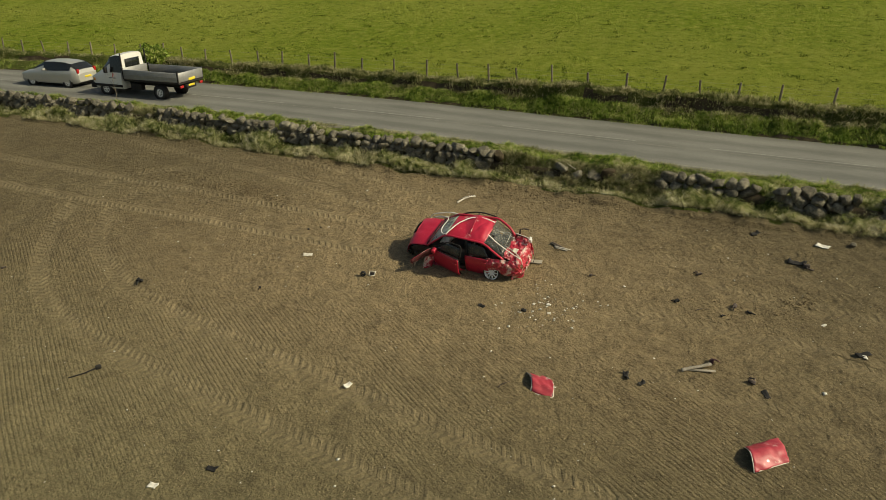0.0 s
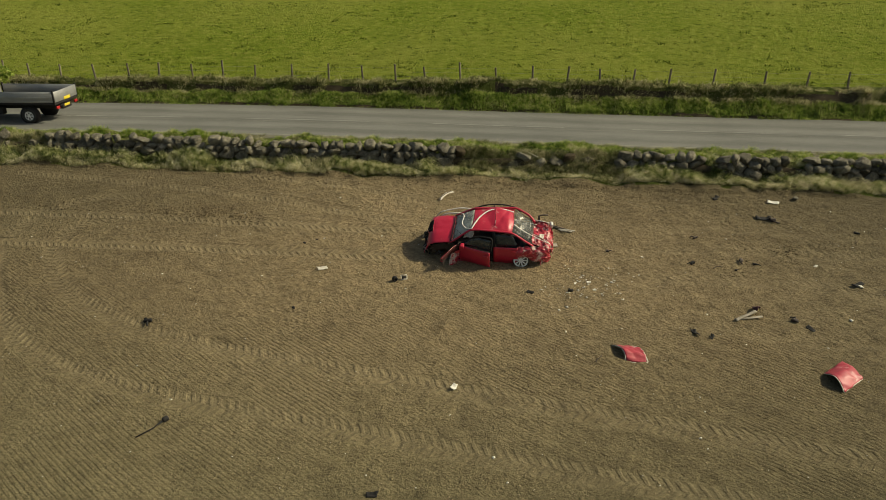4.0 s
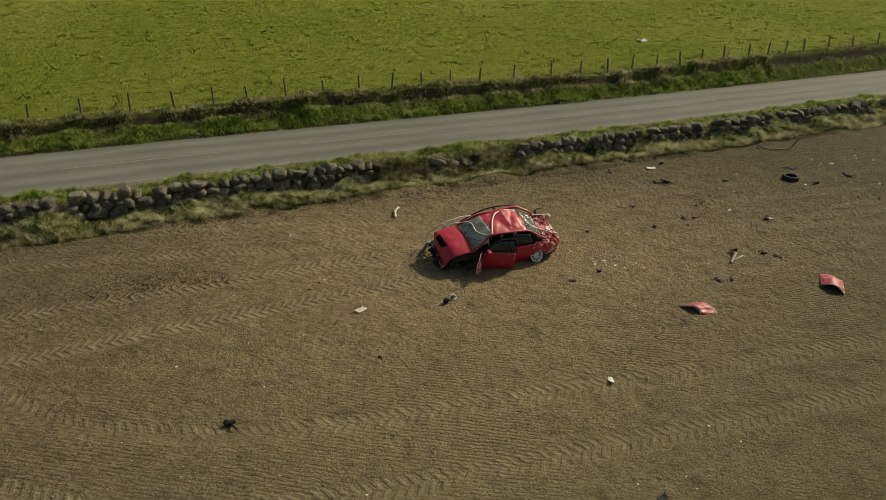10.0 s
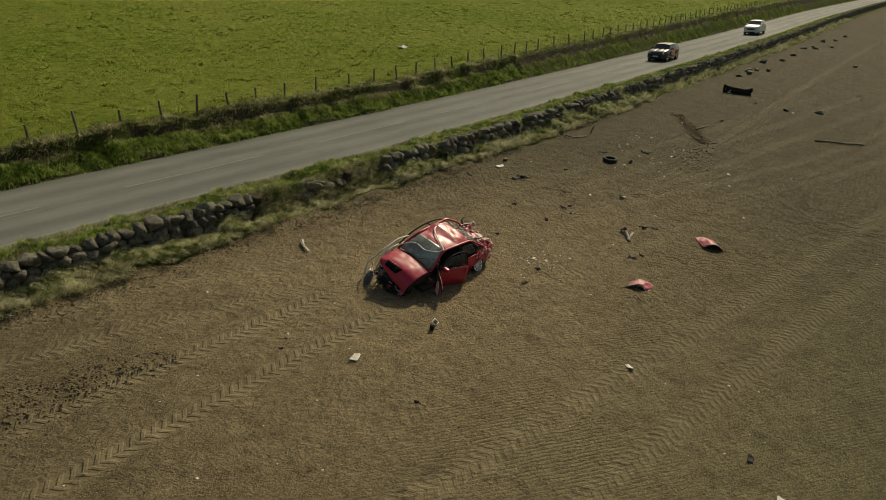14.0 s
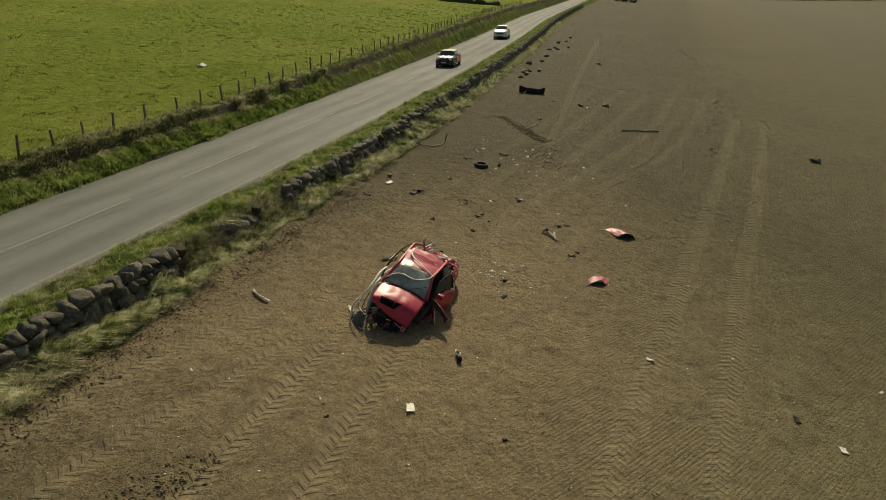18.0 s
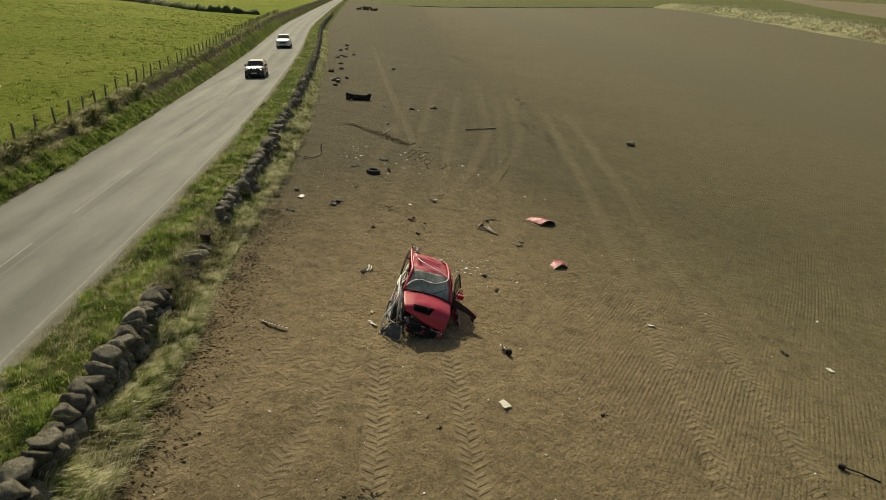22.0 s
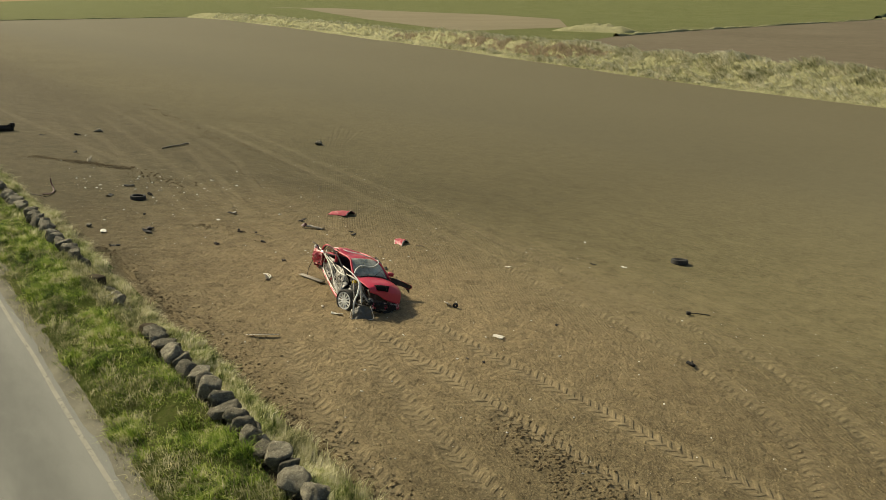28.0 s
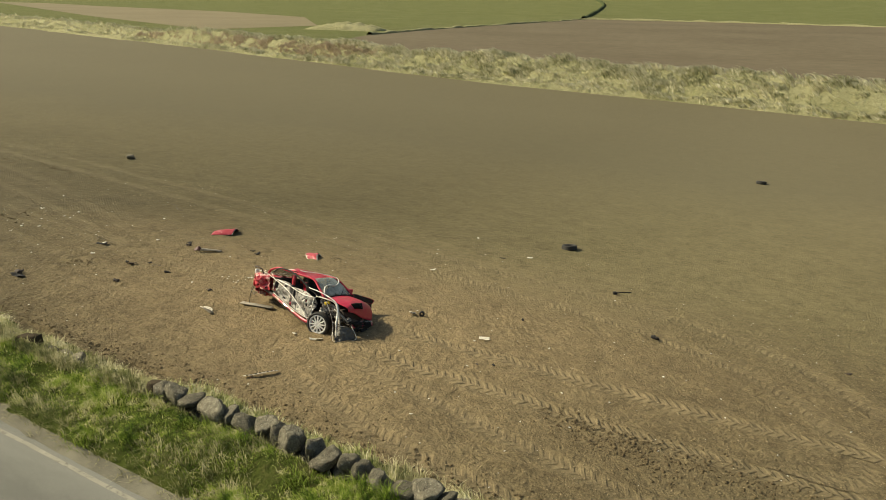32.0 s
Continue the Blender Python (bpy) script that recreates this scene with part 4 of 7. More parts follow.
def build_fence():
    rng = np.random.default_rng(7)
    fence = tagged(new("fence"), "stock fence of weathered wooden posts with thin wire", "fence", kind="structure")
    xs = [-46.9, -45.0, -43.3, -41.4, -39.7, -37.9, -35.9, -34.0, -32.2, -30.2, -28.4, -26.9, -25.2, -23.3, -21.4, -19.7, -17.8, -16.1, -14.3, -12.2, -10.2, -8.3, -6.5, -4.9, -3.0, -1.1, 0.8, 2.6, 4.3, 6.0, 7.8, 10.0, 12.54, 14.62, 16.59, 18.48, 20.43, 22.4, 24.23, 26.17, 28.51, 30.33, 32.1, 33.96, 36.55, 39.33, 42.32]
    while xs[-1] < 150:
        xs.append(xs[-1] + rng.uniform(1.7, 1.95))
    tops = []
    meshes = []
    for k in range(5):
        bm = tube([(0, 0, -0.2), (0.005, 0, 0.5), (0, 0.004, 1.08), (0, 0, 1.10)], [0.058, 0.055, 0.052, 0.040], 8)
        for p in bm.verts:
            p.co.x *= 1 + 0.2 * noise.noise(p.co * 5 + Vector((k * 9, 0, 0)))
        me = bpy.data.meshes.new("post")
        bm.to_mesh(me)
        bm.free()
        me.materials.append(WOOD)
        meshes.append(me)
    for i, x in enumerate(xs):
        y = FENCE_V + float(bend(x, 17)) + rng.uniform(-0.05, 0.05)
        z = float(profile(x, FENCE_V))
        big = 1.22 if i in (24, 17, 10) else rng.uniform(0.92, 1.08)
        ob = new("post", meshes[int(rng.integers(5))])
        ob.parent = fence
        ob.matrix_basis = pose(x, y, z, rng.uniform(-5, 5), rng.uniform(-5, 5), rng.uniform(0, 360)) @ Matrix.Diagonal((0.95, 0.95, 0.76 * big, 1))
        tops.append((x, y, z))
    for h in (0.25, 0.47, 0.70):
        part("wire", tube([(x, y - 0.06, z + h) for x, y, z in tops], 0.0022, 4), WIRE, fence)


build_fence()


def build_dyke():
    """The grassy bank at the low end of the field, with reeds on it."""
    rng = np.random.default_rng(15)
    xs = np.concatenate([np.arange(-260, -60, 8), np.arange(-60, 160, 1.0), np.arange(160, 480, 5)])
    across = np.array([3.0, 0, -1.2, -2.6, -3.1, -4.2, -5.6, -7.5, -9.5, -11, -14, -18])
    rise = np.array([-0.5, 0.02, 0.55, 0.75, 0.50, 1.15, 1.75, 2.45, 2.85, 2.8, 1.9, -0.5])

    def crest(x, a, r):
        y = dyke_y(x) + a
        lump = np.where((a < 0) & (a > -17), 0.7 * value_noise(x * 0.45, a * 0.5, 63) + 0.35 * value_noise(x * 1.1, a, 64), 0)
        return land(x, y) + r * (1 + 0.5 * value_noise(x * 0.06, a * 0.1, 62)) + lump

    verts = []
    for x in xs:
        for a, r in zip(across, rise):
            y = float(dyke_y(x)) + a + 1.5 * float(value_noise(x * 0.08, a * 0.2, 61))
            verts.append((x, y, float(crest(x, a, r))))
    k = len(across)
    faces = [(i * k + j, i * k + j + 1, (i + 1) * k + j + 1, (i + 1) * k + j) for i in range(len(xs) - 1) for j in range(k - 1)]
    ob = mesh_object("dyke", verts, faces, REED_TURF)
    tagged(ob, "long grassy dyke overgrown with pale dry reeds", "bank", kind="structure")
    tufts, per = 9500, 8
    tx = np.concatenate([rng.uniform(-75, 130, int(tufts * 0.7)), rng.uniform(130, 440, tufts - int(tufts * 0.7))])
    ta = -np.where(rng.uniform(0, 1, tufts) < 0.26, rng.uniform(0.3, 2.6, tufts), rng.uniform(3.4, 12.5, tufts))
    keep = value_noise(tx * 0.35, ta * 0.6, 67) + 0.5 * value_noise(tx * 0.9, ta * 1.3, 68) > -0.22
    tx, ta = tx[keep], ta[keep]
    big = (0.75 + 0.9 * value_noise(tx * 0.30, ta * 0.5, 66)) * np.where((ta < -8.0) & (ta > -11), 1.35, np.where(ta > -2.7, 0.75, 1.0))
    lean = rng.normal(0.9, 0.35, len(tx))
    n = len(tx) * per
    x, a = np.repeat(tx, per) + rng.normal(0, 0.30, n), np.repeat(ta, per) + rng.normal(0, 0.22, n)
    y = dyke_y(x) + a
    z = crest(x, a, np.interp(-a, -across[1:], rise[1:])) - 0.12
    h = np.repeat(big, per) * rng.uniform(0.7, 1.25, n)
    tilt = np.repeat(lean, per) + rng.normal(0, 0.18, n)
    ang = rng.uniform(0, 2 * math.pi, n)
    base = np.stack([x, y, z], 1)
    side = np.stack([np.cos(ang), np.sin(ang), 0 * ang], 1) * rng.uniform(0.03, 0.085, n)[:, None]
    tip = base + np.stack([h * tilt, h * rng.uniform(-0.4, 0.4, n), h * 0.8], 1)
    mid = base * 0.5 + tip * 0.5 + np.stack([0 * h, 0 * h, h * 0.22], 1)
    vv = np.stack([base - side, base + side, mid + side, mid - side, tip], 1).reshape(-1, 5, 3)

    def reeds(name, rows, mat, label):
        k = len(rows)
        o = np.arange(k)[:, None] * 5
        loops = np.concatenate([o + np.array([[0, 1, 2, 3]]), o + np.array([[3, 2, 4]])], 1).ravel()
        tagged(raw_mesh(name, rows.reshape(-1, 3), loops, np.tile([4, 3], k), mat), label, "reeds", kind="stuff")

    brown = np.repeat((ta < -3.2) & (ta > -7.6) & (tx > 92 + 3 * ta) & (tx < 172), per)
    reeds("dry_reeds", vv[~brown], REED, "pale dry reeds blown over on the dyke")
    reeds("brown_reeds", vv[brown], BROWN_REED, "reddish-brown dead reeds on the face of the dyke")


REED_TURF = turf_material("dyke_turf", (0.245, 0.240, 0.122), (0.40, 0.375, 0.230), (0.085, 0.090, 0.040))
HEDGE = surface("dark_hedge", (0.028, 0.040, 0.016), (0.075, 0.092, 0.034), big=0.3, fine=2.0, rough=0.9, bump=0.6, dist=0.2, spec=0.1)
build_dyke()


FAR_SOIL = surface("far_bare_soil", (0.105, 0.086, 0.056), (0.150, 0.124, 0.083), big=0.02, fine=0.3, rough=0.95, bump=0, spec=0.1)
FAR_TAN = surface("far_tan_soil", (0.165, 0.138, 0.085), (0.21, 0.178, 0.112), big=0.02, fine=0.3, rough=0.95, bump=0, spec=0.1)


def far_sheet(name, corners, z, mat, label):
    """A distant field as one flat sheet."""
    return tagged(mesh_object(name, [(x, y, z) for x, y in corners], [tuple(range(len(corners)))], mat, smooth=False), label, "field", kind="structure")


far_sheet("far_field_brown", [(-320, -90), (-140, -98), (20, -106), (62, -116), (118, -134), (144, -200), (150, -292), (156, -447), (70, -466), (-20, -470), (-320, -480)], -3.86, FAR_SOIL, "bare brown field beyond the dyke")
far_sheet("far_field_tan", [(205, -176), (350, -228), (770, -404), (1189, -450), (957, -491), (585, -395), (400, -365), (284, -319), (201, -234)], -3.85, FAR_TAN, "pale tan field far beyond the dyke")


def hedge(name, points, tall, wide, mat, label, seed):
    """A distant field edge: a lumpy ridge of scrub along points."""
    rng = np.random.default_rng(seed)
    path = curve_through([(x, y, 0) for x, y in points], 14)
    verts, k = [], 6
    for i, p in enumerate(path):
        h = tall * rng.uniform(0.5, 1.2)
        d = (path[min(i + 1, len(path) - 1)] - path[max(i - 1, 0)]).normalized()
        s = Vector((-d.y, d.x, 0))
        z = float(land(p.x, p.y))
        for a in range(k):
            t = math.pi * a / (k - 1)
            q = p + s * wide * math.cos(t) * rng.uniform(0.8, 1.2)
            verts.append((q.x, q.y, z - 0.2 + h * math.sin(t) * rng.uniform(0.8, 1.15)))
    faces = [(i * k + j, i * k + j + 1, (i + 1) * k + j + 1, (i + 1) * k + j) for i in range(len(path) - 1) for j in range(k - 1)]
    return tagged(mesh_object(name, verts, faces, mat), label, "hedge", kind="structure")


hedge("field_edge_far", [(482, 20), (481, -20), (481, -80), (480, -140), (478, -225)], 0.7, 0.9, HEDGE, "low dark edge across the far end of the field", 3)
hedge("field_edge_dyke", [(140, -190), (147, -240), (150, -292), (154, -380), (157, -447)], 1.0, 1.2, REED_TURF, "grassy ditch edge between two distant fields", 4)
hedge("field_edge_low", [(157, -449), (70, -468), (-20, -472), (-320, -482)], 1.4, 1.4, REED_TURF, "pale grassy edge behind the distant brown field", 5)
hedge("hedge_line", [(162, -455), (190, -560), (230, -690), (300, -860)], 2.2, 1.6, HEDGE, "dark hedge running up the distant green slope", 6)
hedge("hedge_pasture", [(136, 31), (131, 38), (137, 46), (150, 56), (168, 72), (190, 95)], 1.3, 1.1, HEDGE, "dark low hedge across the end of the pasture", 7)


def build_mound():
    """A low bank of pale rough grass beyond the dyke."""
    u, w = np.linspace(-1, 1, 41), np.linspace(-1, 1, 21)
    verts = []
    for a in u:
        for b in w:
            up = max(0.0, 1 - a * a) ** 0.6 * max(0.0, 1 - b * b) ** 0.7
            x, y = 168 + 15 * a, -213 + 6 * b + 3 * a
            verts.append((x, y, -3.95 + 2.6 * up * (1 + 0.7 * float(value_noise(x * 0.35, y * 0.35, 71))) + 0.5 * up * float(value_noise(x * 1.1, y * 1.1, 72))))
    faces = [(i * 21 + j, (i + 1) * 21 + j, (i + 1) * 21 + j + 1, i * 21 + j + 1) for i in range(40) for j in range(20)]
    tagged(mesh_object("grass_mound", verts, faces, REED_TURF), "pale grassy mound beyond the dyke", "mound", kind="structure")


build_mound()

# ---- what the tractor and the crash left in the soil ----
def lumps(name, x, y, size, mat, rng, label, category, flat=0.6, sink=0.2):
    """Small irregular eight-sided lumps joined into one mesh."""
    n = len(x)
    o = np.array([[1, 0, 0], [0, 1, 0], [-1, 0, 0], [0, -1, 0], [0, 0, 1], [0, 0, -1]], float)
    j = o[None] * (1 + rng.uniform(-0.35, 0.35, (n, 6, 1)))
    j = j + rng.uniform(-0.25, 0.25, (n, 6, 3))
    a = rng.uniform(0, 2 * math.pi, n)
    c, s = np.cos(a)[:, None], np.sin(a)[:, None]
    stretch = rng.uniform(0.7, 1.5, (n, 1))
    px, py = j[..., 0] * stretch, j[..., 1]
    P = np.stack([px * c - py * s, px * s + py * c, j[..., 2] * flat], -1) * size[:, None, None]
    z = land(x, y) + relief(x, y - bend(x, y)) + size * flat * (1 - sink * 2)
    P += np.stack([x, y, z], -1)[:, None]
    tri = np.array([[0, 1, 4], [1, 2, 4], [2, 3, 4], [3, 0, 4], [1, 0, 5], [2, 1, 5], [3, 2, 5], [0, 3, 5]])
    loops = (np.arange(n)[:, None, None] * 6 + tri[None]).ravel()
    return tagged(raw_mesh(name, P.reshape(-1, 3), loops, np.full(n * 8, 3), mat, smooth=False), label, category, kind="stuff")


def along(rng, a, b, n, wide):
    t = rng.uniform(0, 1, n)
    return a[0] + (b[0] - a[0]) * t + rng.normal(0, wide, n), a[1] + (b[1] - a[1]) * t + rng.normal(0, wide, n)


def build_clods():
    rng = np.random.default_rng(31)
    n = 20000
    x = np.concatenate([rng.uniform(-17, 20, n), rng.uniform(-26, 50, 9000)])
    y = np.concatenate([rng.uniform(-12.5, 5.4, n), rng.uniform(-20, 5.4, 9000)])
    keep = patchy(x * 0.6, y * 0.6, 81, -0.25)
    x, y = x[keep], y[keep]
    size = 0.009 + 0.018 * rng.uniform(0, 1, len(x)) ** 3.5
    size = size * np.where(np.abs(x) > 17, 1.5, 1.0)
    lumps("soil_clods", x, y, size, CLOD, rng, "loose crumbs of brown soil on the harrowed field", "soil", flat=0.36)
    groups = [along(rng, (-20, 1.9), (-10, 1.5), 700, 0.35), along(rng, (-11.5, 2.0), (-8.6, 1.6), 500, 0.40), along(rng, (9.2, 1.2), (9.9, 1.5), 90, 0.22), along(rng, (28.3, 4.6), (22.6, 0.5), 1000, 0.24),
              along(rng, (22.6, 0.5), (17.2, -0.7), 200, 0.45), along(rng, (6.8, -4.2), (7.0, -4.0), 12, 0.10), along(rng, (7.2, 0.1), (8.5, 0.5), 40, 0.5), along(rng, (-16, 5.42), (8, 5.60), 1600, 0.17), along(rng, (-16, 5.05), (8, 5.2), 800, 0.35)]
    gx, gy = np.concatenate([g[0] for g in groups]), np.concatenate([g[1] for g in groups])
    size = 0.012 + 0.030 * rng.uniform(0, 1, len(gx)) ** 2
    size = size * np.where(gx > 16, 1.7, 1.0)
    steps = [(57, -11.4), (53, -10.4), (49, -9.85), (45.5, -9.95), (42.5, -9.88), (38.5, -9.2), (34.6, -8.5), (33.5, -8.3), (30.8, -9.35), (29, -9.1), (27, -8.7), (96.6, -6.6), (92, -7.1), (87, -7.8), (81.7, -8.4)]
    for px_, py_ in steps:
        for _ in range(6):
            cx, cy = px_ + rng.normal(0, 1.3), py_ + rng.normal(0, 0.22)
            gx, gy = np.append(gx, cx + rng.normal(0, 0.11, 6)), np.append(gy, cy + rng.normal(0, 0.11, 6))
            size = np.append(size, rng.uniform(0.02, 0.05, 6))
    lumps("churned_earth", gx, gy, size, CHURNED, rng, "dark churned clods where wheels dug into the field", "soil", flat=0.45)
    x, y = np.concatenate([rng.uniform(-16, 24, 420), rng.normal(3.0, 0.75, 95), rng.normal(17, 3.5, 70)]), np.concatenate([rng.uniform(-12, 5, 420), rng.normal(-1.5, 0.6, 95), rng.normal(1.0, 1.8, 70)])
    size = np.concatenate([0.012 + 0.022 * rng.uniform(0, 1, 420) ** 3, 0.014 + 0.040 * rng.uniform(0, 1, 95) ** 2.5, 0.02 + 0.05 * rng.uniform(0, 1, 70) ** 2])
    lumps("pale_fragments", x, y, size, PALE, rng, "scattered pale stones and broken plastic on the soil", "fragments", flat=0.35)


build_clods()

# ---- the wrecked car ----
CAR = pose(0.0, 0.33, -0.06, 17, 0, 0)
SCRAPED = surface("scraped_red", (0.36, 0.012, 0.032), (0.46, 0.028, 0.050), big=1.6, fine=30, rough=0.42, bump=0.15, coat=0.3, stain=(0.66, 0.46, 0.41), stain_at=0.515)
SCUFFED_ROOF = surface("scuffed_roof", (0.41, 0.011, 0.036), (0.54, 0.024, 0.056), big=0.9, fine=30, rough=0.40, bump=0.08, coat=0.35, stain=(0.56, 0.28, 0.25), stain_at=0.60)
PINK = surface("scuffed_red", (0.36, 0.020, 0.040), (0.44, 0.060, 0.075), big=1.3, fine=30, rough=0.50, bump=0.2, coat=0.15, stain=(0.60, 0.38, 0.34), stain_at=0.61)
INNER = surface("dark_underside", (0.030, 0.022, 0.018), (0.085, 0.060, 0.048), big=5, fine=40, rough=0.75, bump=0.4)
TRIM = surface("pale_trim", (0.50, 0.46, 0.38), (0.72, 0.67, 0.57), big=6, fine=40, rough=0.55, bump=0.2)
CLOTH = surface("airbag_cloth", (0.55, 0.54, 0.50), (0.74, 0.73, 0.69), big=6, fine=60, rough=0.9, bump=0.3)
SEAT = surface("seat_cloth", (0.020, 0.020, 0.022), (0.05, 0.048, 0.048), big=8, fine=70, rough=0.95, bump=0.4)
SEAT_RED = surface("red_cloth", (0.20, 0.012, 0.018), (0.30, 0.02, 0.028), big=8, fine=70, rough=0.9, bump=0.4)
YELLOW = surface("yellow_plastic", (0.50, 0.36, 0.02), (0.62, 0.46, 0.04), big=8, fine=60, rough=0.5, bump=0.1)


PLATE = surface("grey_plate", (0.085, 0.082, 0.072), (0.15, 0.145, 0.13), big=4, fine=40, rough=0.6, metal=0.2, bump=0.2)
TORN = surface("torn_inner_panel", (0.05, 0.047, 0.042), (0.48, 0.46, 0.42), big=7, fine=40, rough=0.55, metal=0.15, bump=0.3, stain=(0.16, 0.02, 0.025), stain_at=0.60)


def glass_material(name, tint, alpha, rough):
    m, n, l, b = material(name)
    co = put(n, l, "TexCoord").outputs["Object"]
    haze = put(n, l, "TexNoise", Vector=co, Scale=2.2, Detail=6.0, Roughness=0.65).outputs[0]
    l.new(mixed(n, l, ramp(n, l, haze, (0.45, (0, 0, 0)), (0.75, (1, 1, 1))), tint, tuple(min(1.0, 2.2 * t) for t in tint)), b.inputs["Base Color"])
    l.new(put(n, l, "Math", operation="MULTIPLY_ADD", i0=haze, i1=0.6, i2=alpha - 0.3).outputs[0], b.inputs["Alpha"])
    b.inputs["Roughness"].default_value = rough
    return m


SCREEN = glass_material("crazed_screen", (0.30, 0.32, 0.275), 0.60, 0.22)
VENT_SHADE = surface("vent_shade", (0.004, 0.004, 0.004), (0.008, 0.008, 0.008), rough=0.9, bump=0, spec=0.1)
REAR_GLASS = glass_material("shattered_glass", (0.10, 0.105, 0.095), 0.42, 0.25)
DARK_GLASS = glass_material("dark_glass", (0.035, 0.04, 0.038), 0.80, 0.10)


def spline_axis(A, n):
    """Resample an array of points along its first axis with a Catmull-Rom curve."""
    A = np.asarray(A, float)
    k = len(A)
    P = np.concatenate([2 * A[:1] - A[1:2], A, 2 * A[-1:] - A[-2:-1]])
    t = np.linspace(0, k - 1, n)
    i = np.minimum(t.astype(int), k - 2)
    f = (t - i).reshape(-1, *([1] * (A.ndim - 1)))
    a, b, c, d = P[i], P[i + 1], P[i + 2], P[i + 3]
    return 0.5 * (2 * b + (c - a) * f + (2 * a - 5 * b + 4 * c - d) * f ** 2 + (3 * b - a - 3 * c + d) * f ** 3)


def sheet(ctrl, nu=14, nv=14, thick=0.012, crush=0.0, freq=3.0, seed=0, holes=0.0):
    """A panel of sheet metal through rows of control points, with a back, edges, creases and torn holes."""
    G = spline_axis(ctrl, nu)
    G = spline_axis(G.transpose(1, 0, 2), nv).transpose(1, 0, 2)
    du, dv = np.gradient(G, axis=0), np.gradient(G, axis=1)
    N = np.cross(du, dv)
    N /= np.linalg.norm(N, axis=2, keepdims=True) + 1e-9
    if crush:
        off = Vector((seed * 7.3, seed * 3.1, seed * 5.7))
        for i in range(nu):
            for j in range(nv):
                p = Vector(G[i, j]) * freq + off
                r = 1 - 2.2 * abs(noise.noise(p)) + 0.6 * noise.noise(p * 2.3)
                G[i, j] += N[i, j] * crush * (r - 0.6)
                if crush > 0.03:
                    G[i, j] += 0.35 * crush * np.array(noise.noise_vector(p * 1.7))
    if crush > 0.03:
        G = G + np.random.default_rng(seed + 7).normal(0, 0.011, G.shape)
    bm = bmesh.new()
    top = [[bm.verts.new(p) for p in row] for row in G]
    low = [[bm.verts.new(p) for p in row] for row in G - N * thick]
    rng = np.random.default_rng(seed + 100)
    gone = rng.uniform(0, 1, (nu - 1, nv - 1)) < holes
    solid = lambda i, j: 0 <= i < nu - 1 and 0 <= j < nv - 1 and not gone[i, j]
    for i in range(nu - 1):
        for j in range(nv - 1):
            if gone[i, j]:
                continue
            bm.faces.new((top[i][j], top[i + 1][j], top[i + 1][j + 1], top[i][j + 1]))
            bm.faces.new((low[i][j], low[i][j + 1], low[i + 1][j + 1], low[i + 1][j]))
            for (a, b), (c, d), (e, f) in (((i, j), (i, j + 1), (i - 1, j)), ((i + 1, j + 1), (i + 1, j), (i + 1, j)), ((i + 1, j), (i, j), (i, j - 1)), ((i, j + 1), (i + 1, j + 1), (i, j + 1))):
                if not solid(e, f):
                    bm.faces.new((top[a][b], top[c][d], low[c][d], low[a][b]))
    bmesh.ops.delete(bm, geom=[v for v in bm.verts if not v.link_faces], context="VERTS")
    bmesh.ops.recalc_face_normals(bm, faces=bm.faces)
    if crush > 0.03:
        bmesh.ops.triangulate(bm, faces=bm.faces[:])
    return bm


def lathe(profile_, sides=28):
    """A body turned about the y axis from (radius, y) points."""
    bm = bmesh.new()
    rings = [[bm.verts.new((r * math.cos(a), y, r * math.sin(a))) for a in [2 * math.pi * k / sides for k in range(sides)]] for r, y in profile_]
    for a, b in zip(rings, rings[1:]):
        for k in range(sides):
            bm.faces.new((a[k], a[(k + 1) % sides], b[(k + 1) % sides], b[k]))
    bmesh.ops.recalc_face_normals(bm, faces=bm.faces)
    return bm


def join(*bms):
    out = bmesh.new()
    for b in bms:
        me = bpy.data.meshes.new("piece")
        b.to_mesh(me)
        b.free()
        out.from_mesh(me)
        bpy.data.meshes.remove(me)
    return out


def build_wheel(name, parent, m, radius, rim, width, spokes, tyre=True, flat=False, rim_mat=None):
    """A wheel that turns about y, its face towards +y."""
    w = width / 2
    ob = new(name)
    ob.parent = parent
    ob.matrix_basis = m
    if tyre:
        bm = lathe([(rim, w * 0.8), (rim + 0.02, w), (radius - 0.03, w), (radius, w * 0.72), (radius, -w * 0.72), (radius - 0.03, -w), (rim + 0.02, -w), (rim, -w * 0.8)], 36)
        if flat:
            for p in bm.verts:
                if p.co.z < -radius * 0.72:
                    p.co.z = -radius * 0.72 - (p.co.z + radius * 0.72) * -0.1
        part("tyre", bm, RUBBER, ob)
    face = [lathe([(rim, w * 0.75), (rim - 0.012, w * 0.85), (rim - 0.04, w * 0.8), (rim - 0.045, w * 0.3), (rim - 0.03, -w * 0.8), (rim, -w * 0.8)], 36),
            lathe([(0.001, w * 0.80), (0.035, w * 0.80), (0.05, w * 0.6), (0.05, 0.0), (0.001, 0.0)], 20)]
    for k in range(spokes):
        a = 2 * math.pi * k / spokes
        face.append(box(rim - 0.05, 0.036, 0.050 if spokes < 9 else 0.036, 0.006, Matrix.Rotation(a, 4, "Y") @ Matrix.Translation(((rim + 0.02) / 2, w * 0.68, 0))))
    part("rim", join(*face), rim_mat or ALLOY, ob, smooth=False)
    part("brake_disc", lathe([(0.001, -w * 0.1), (rim - 0.07, -w * 0.1), (rim - 0.07, -w * 0.4), (0.001, -w * 0.4)], 24), PLATE, ob)
    return ob


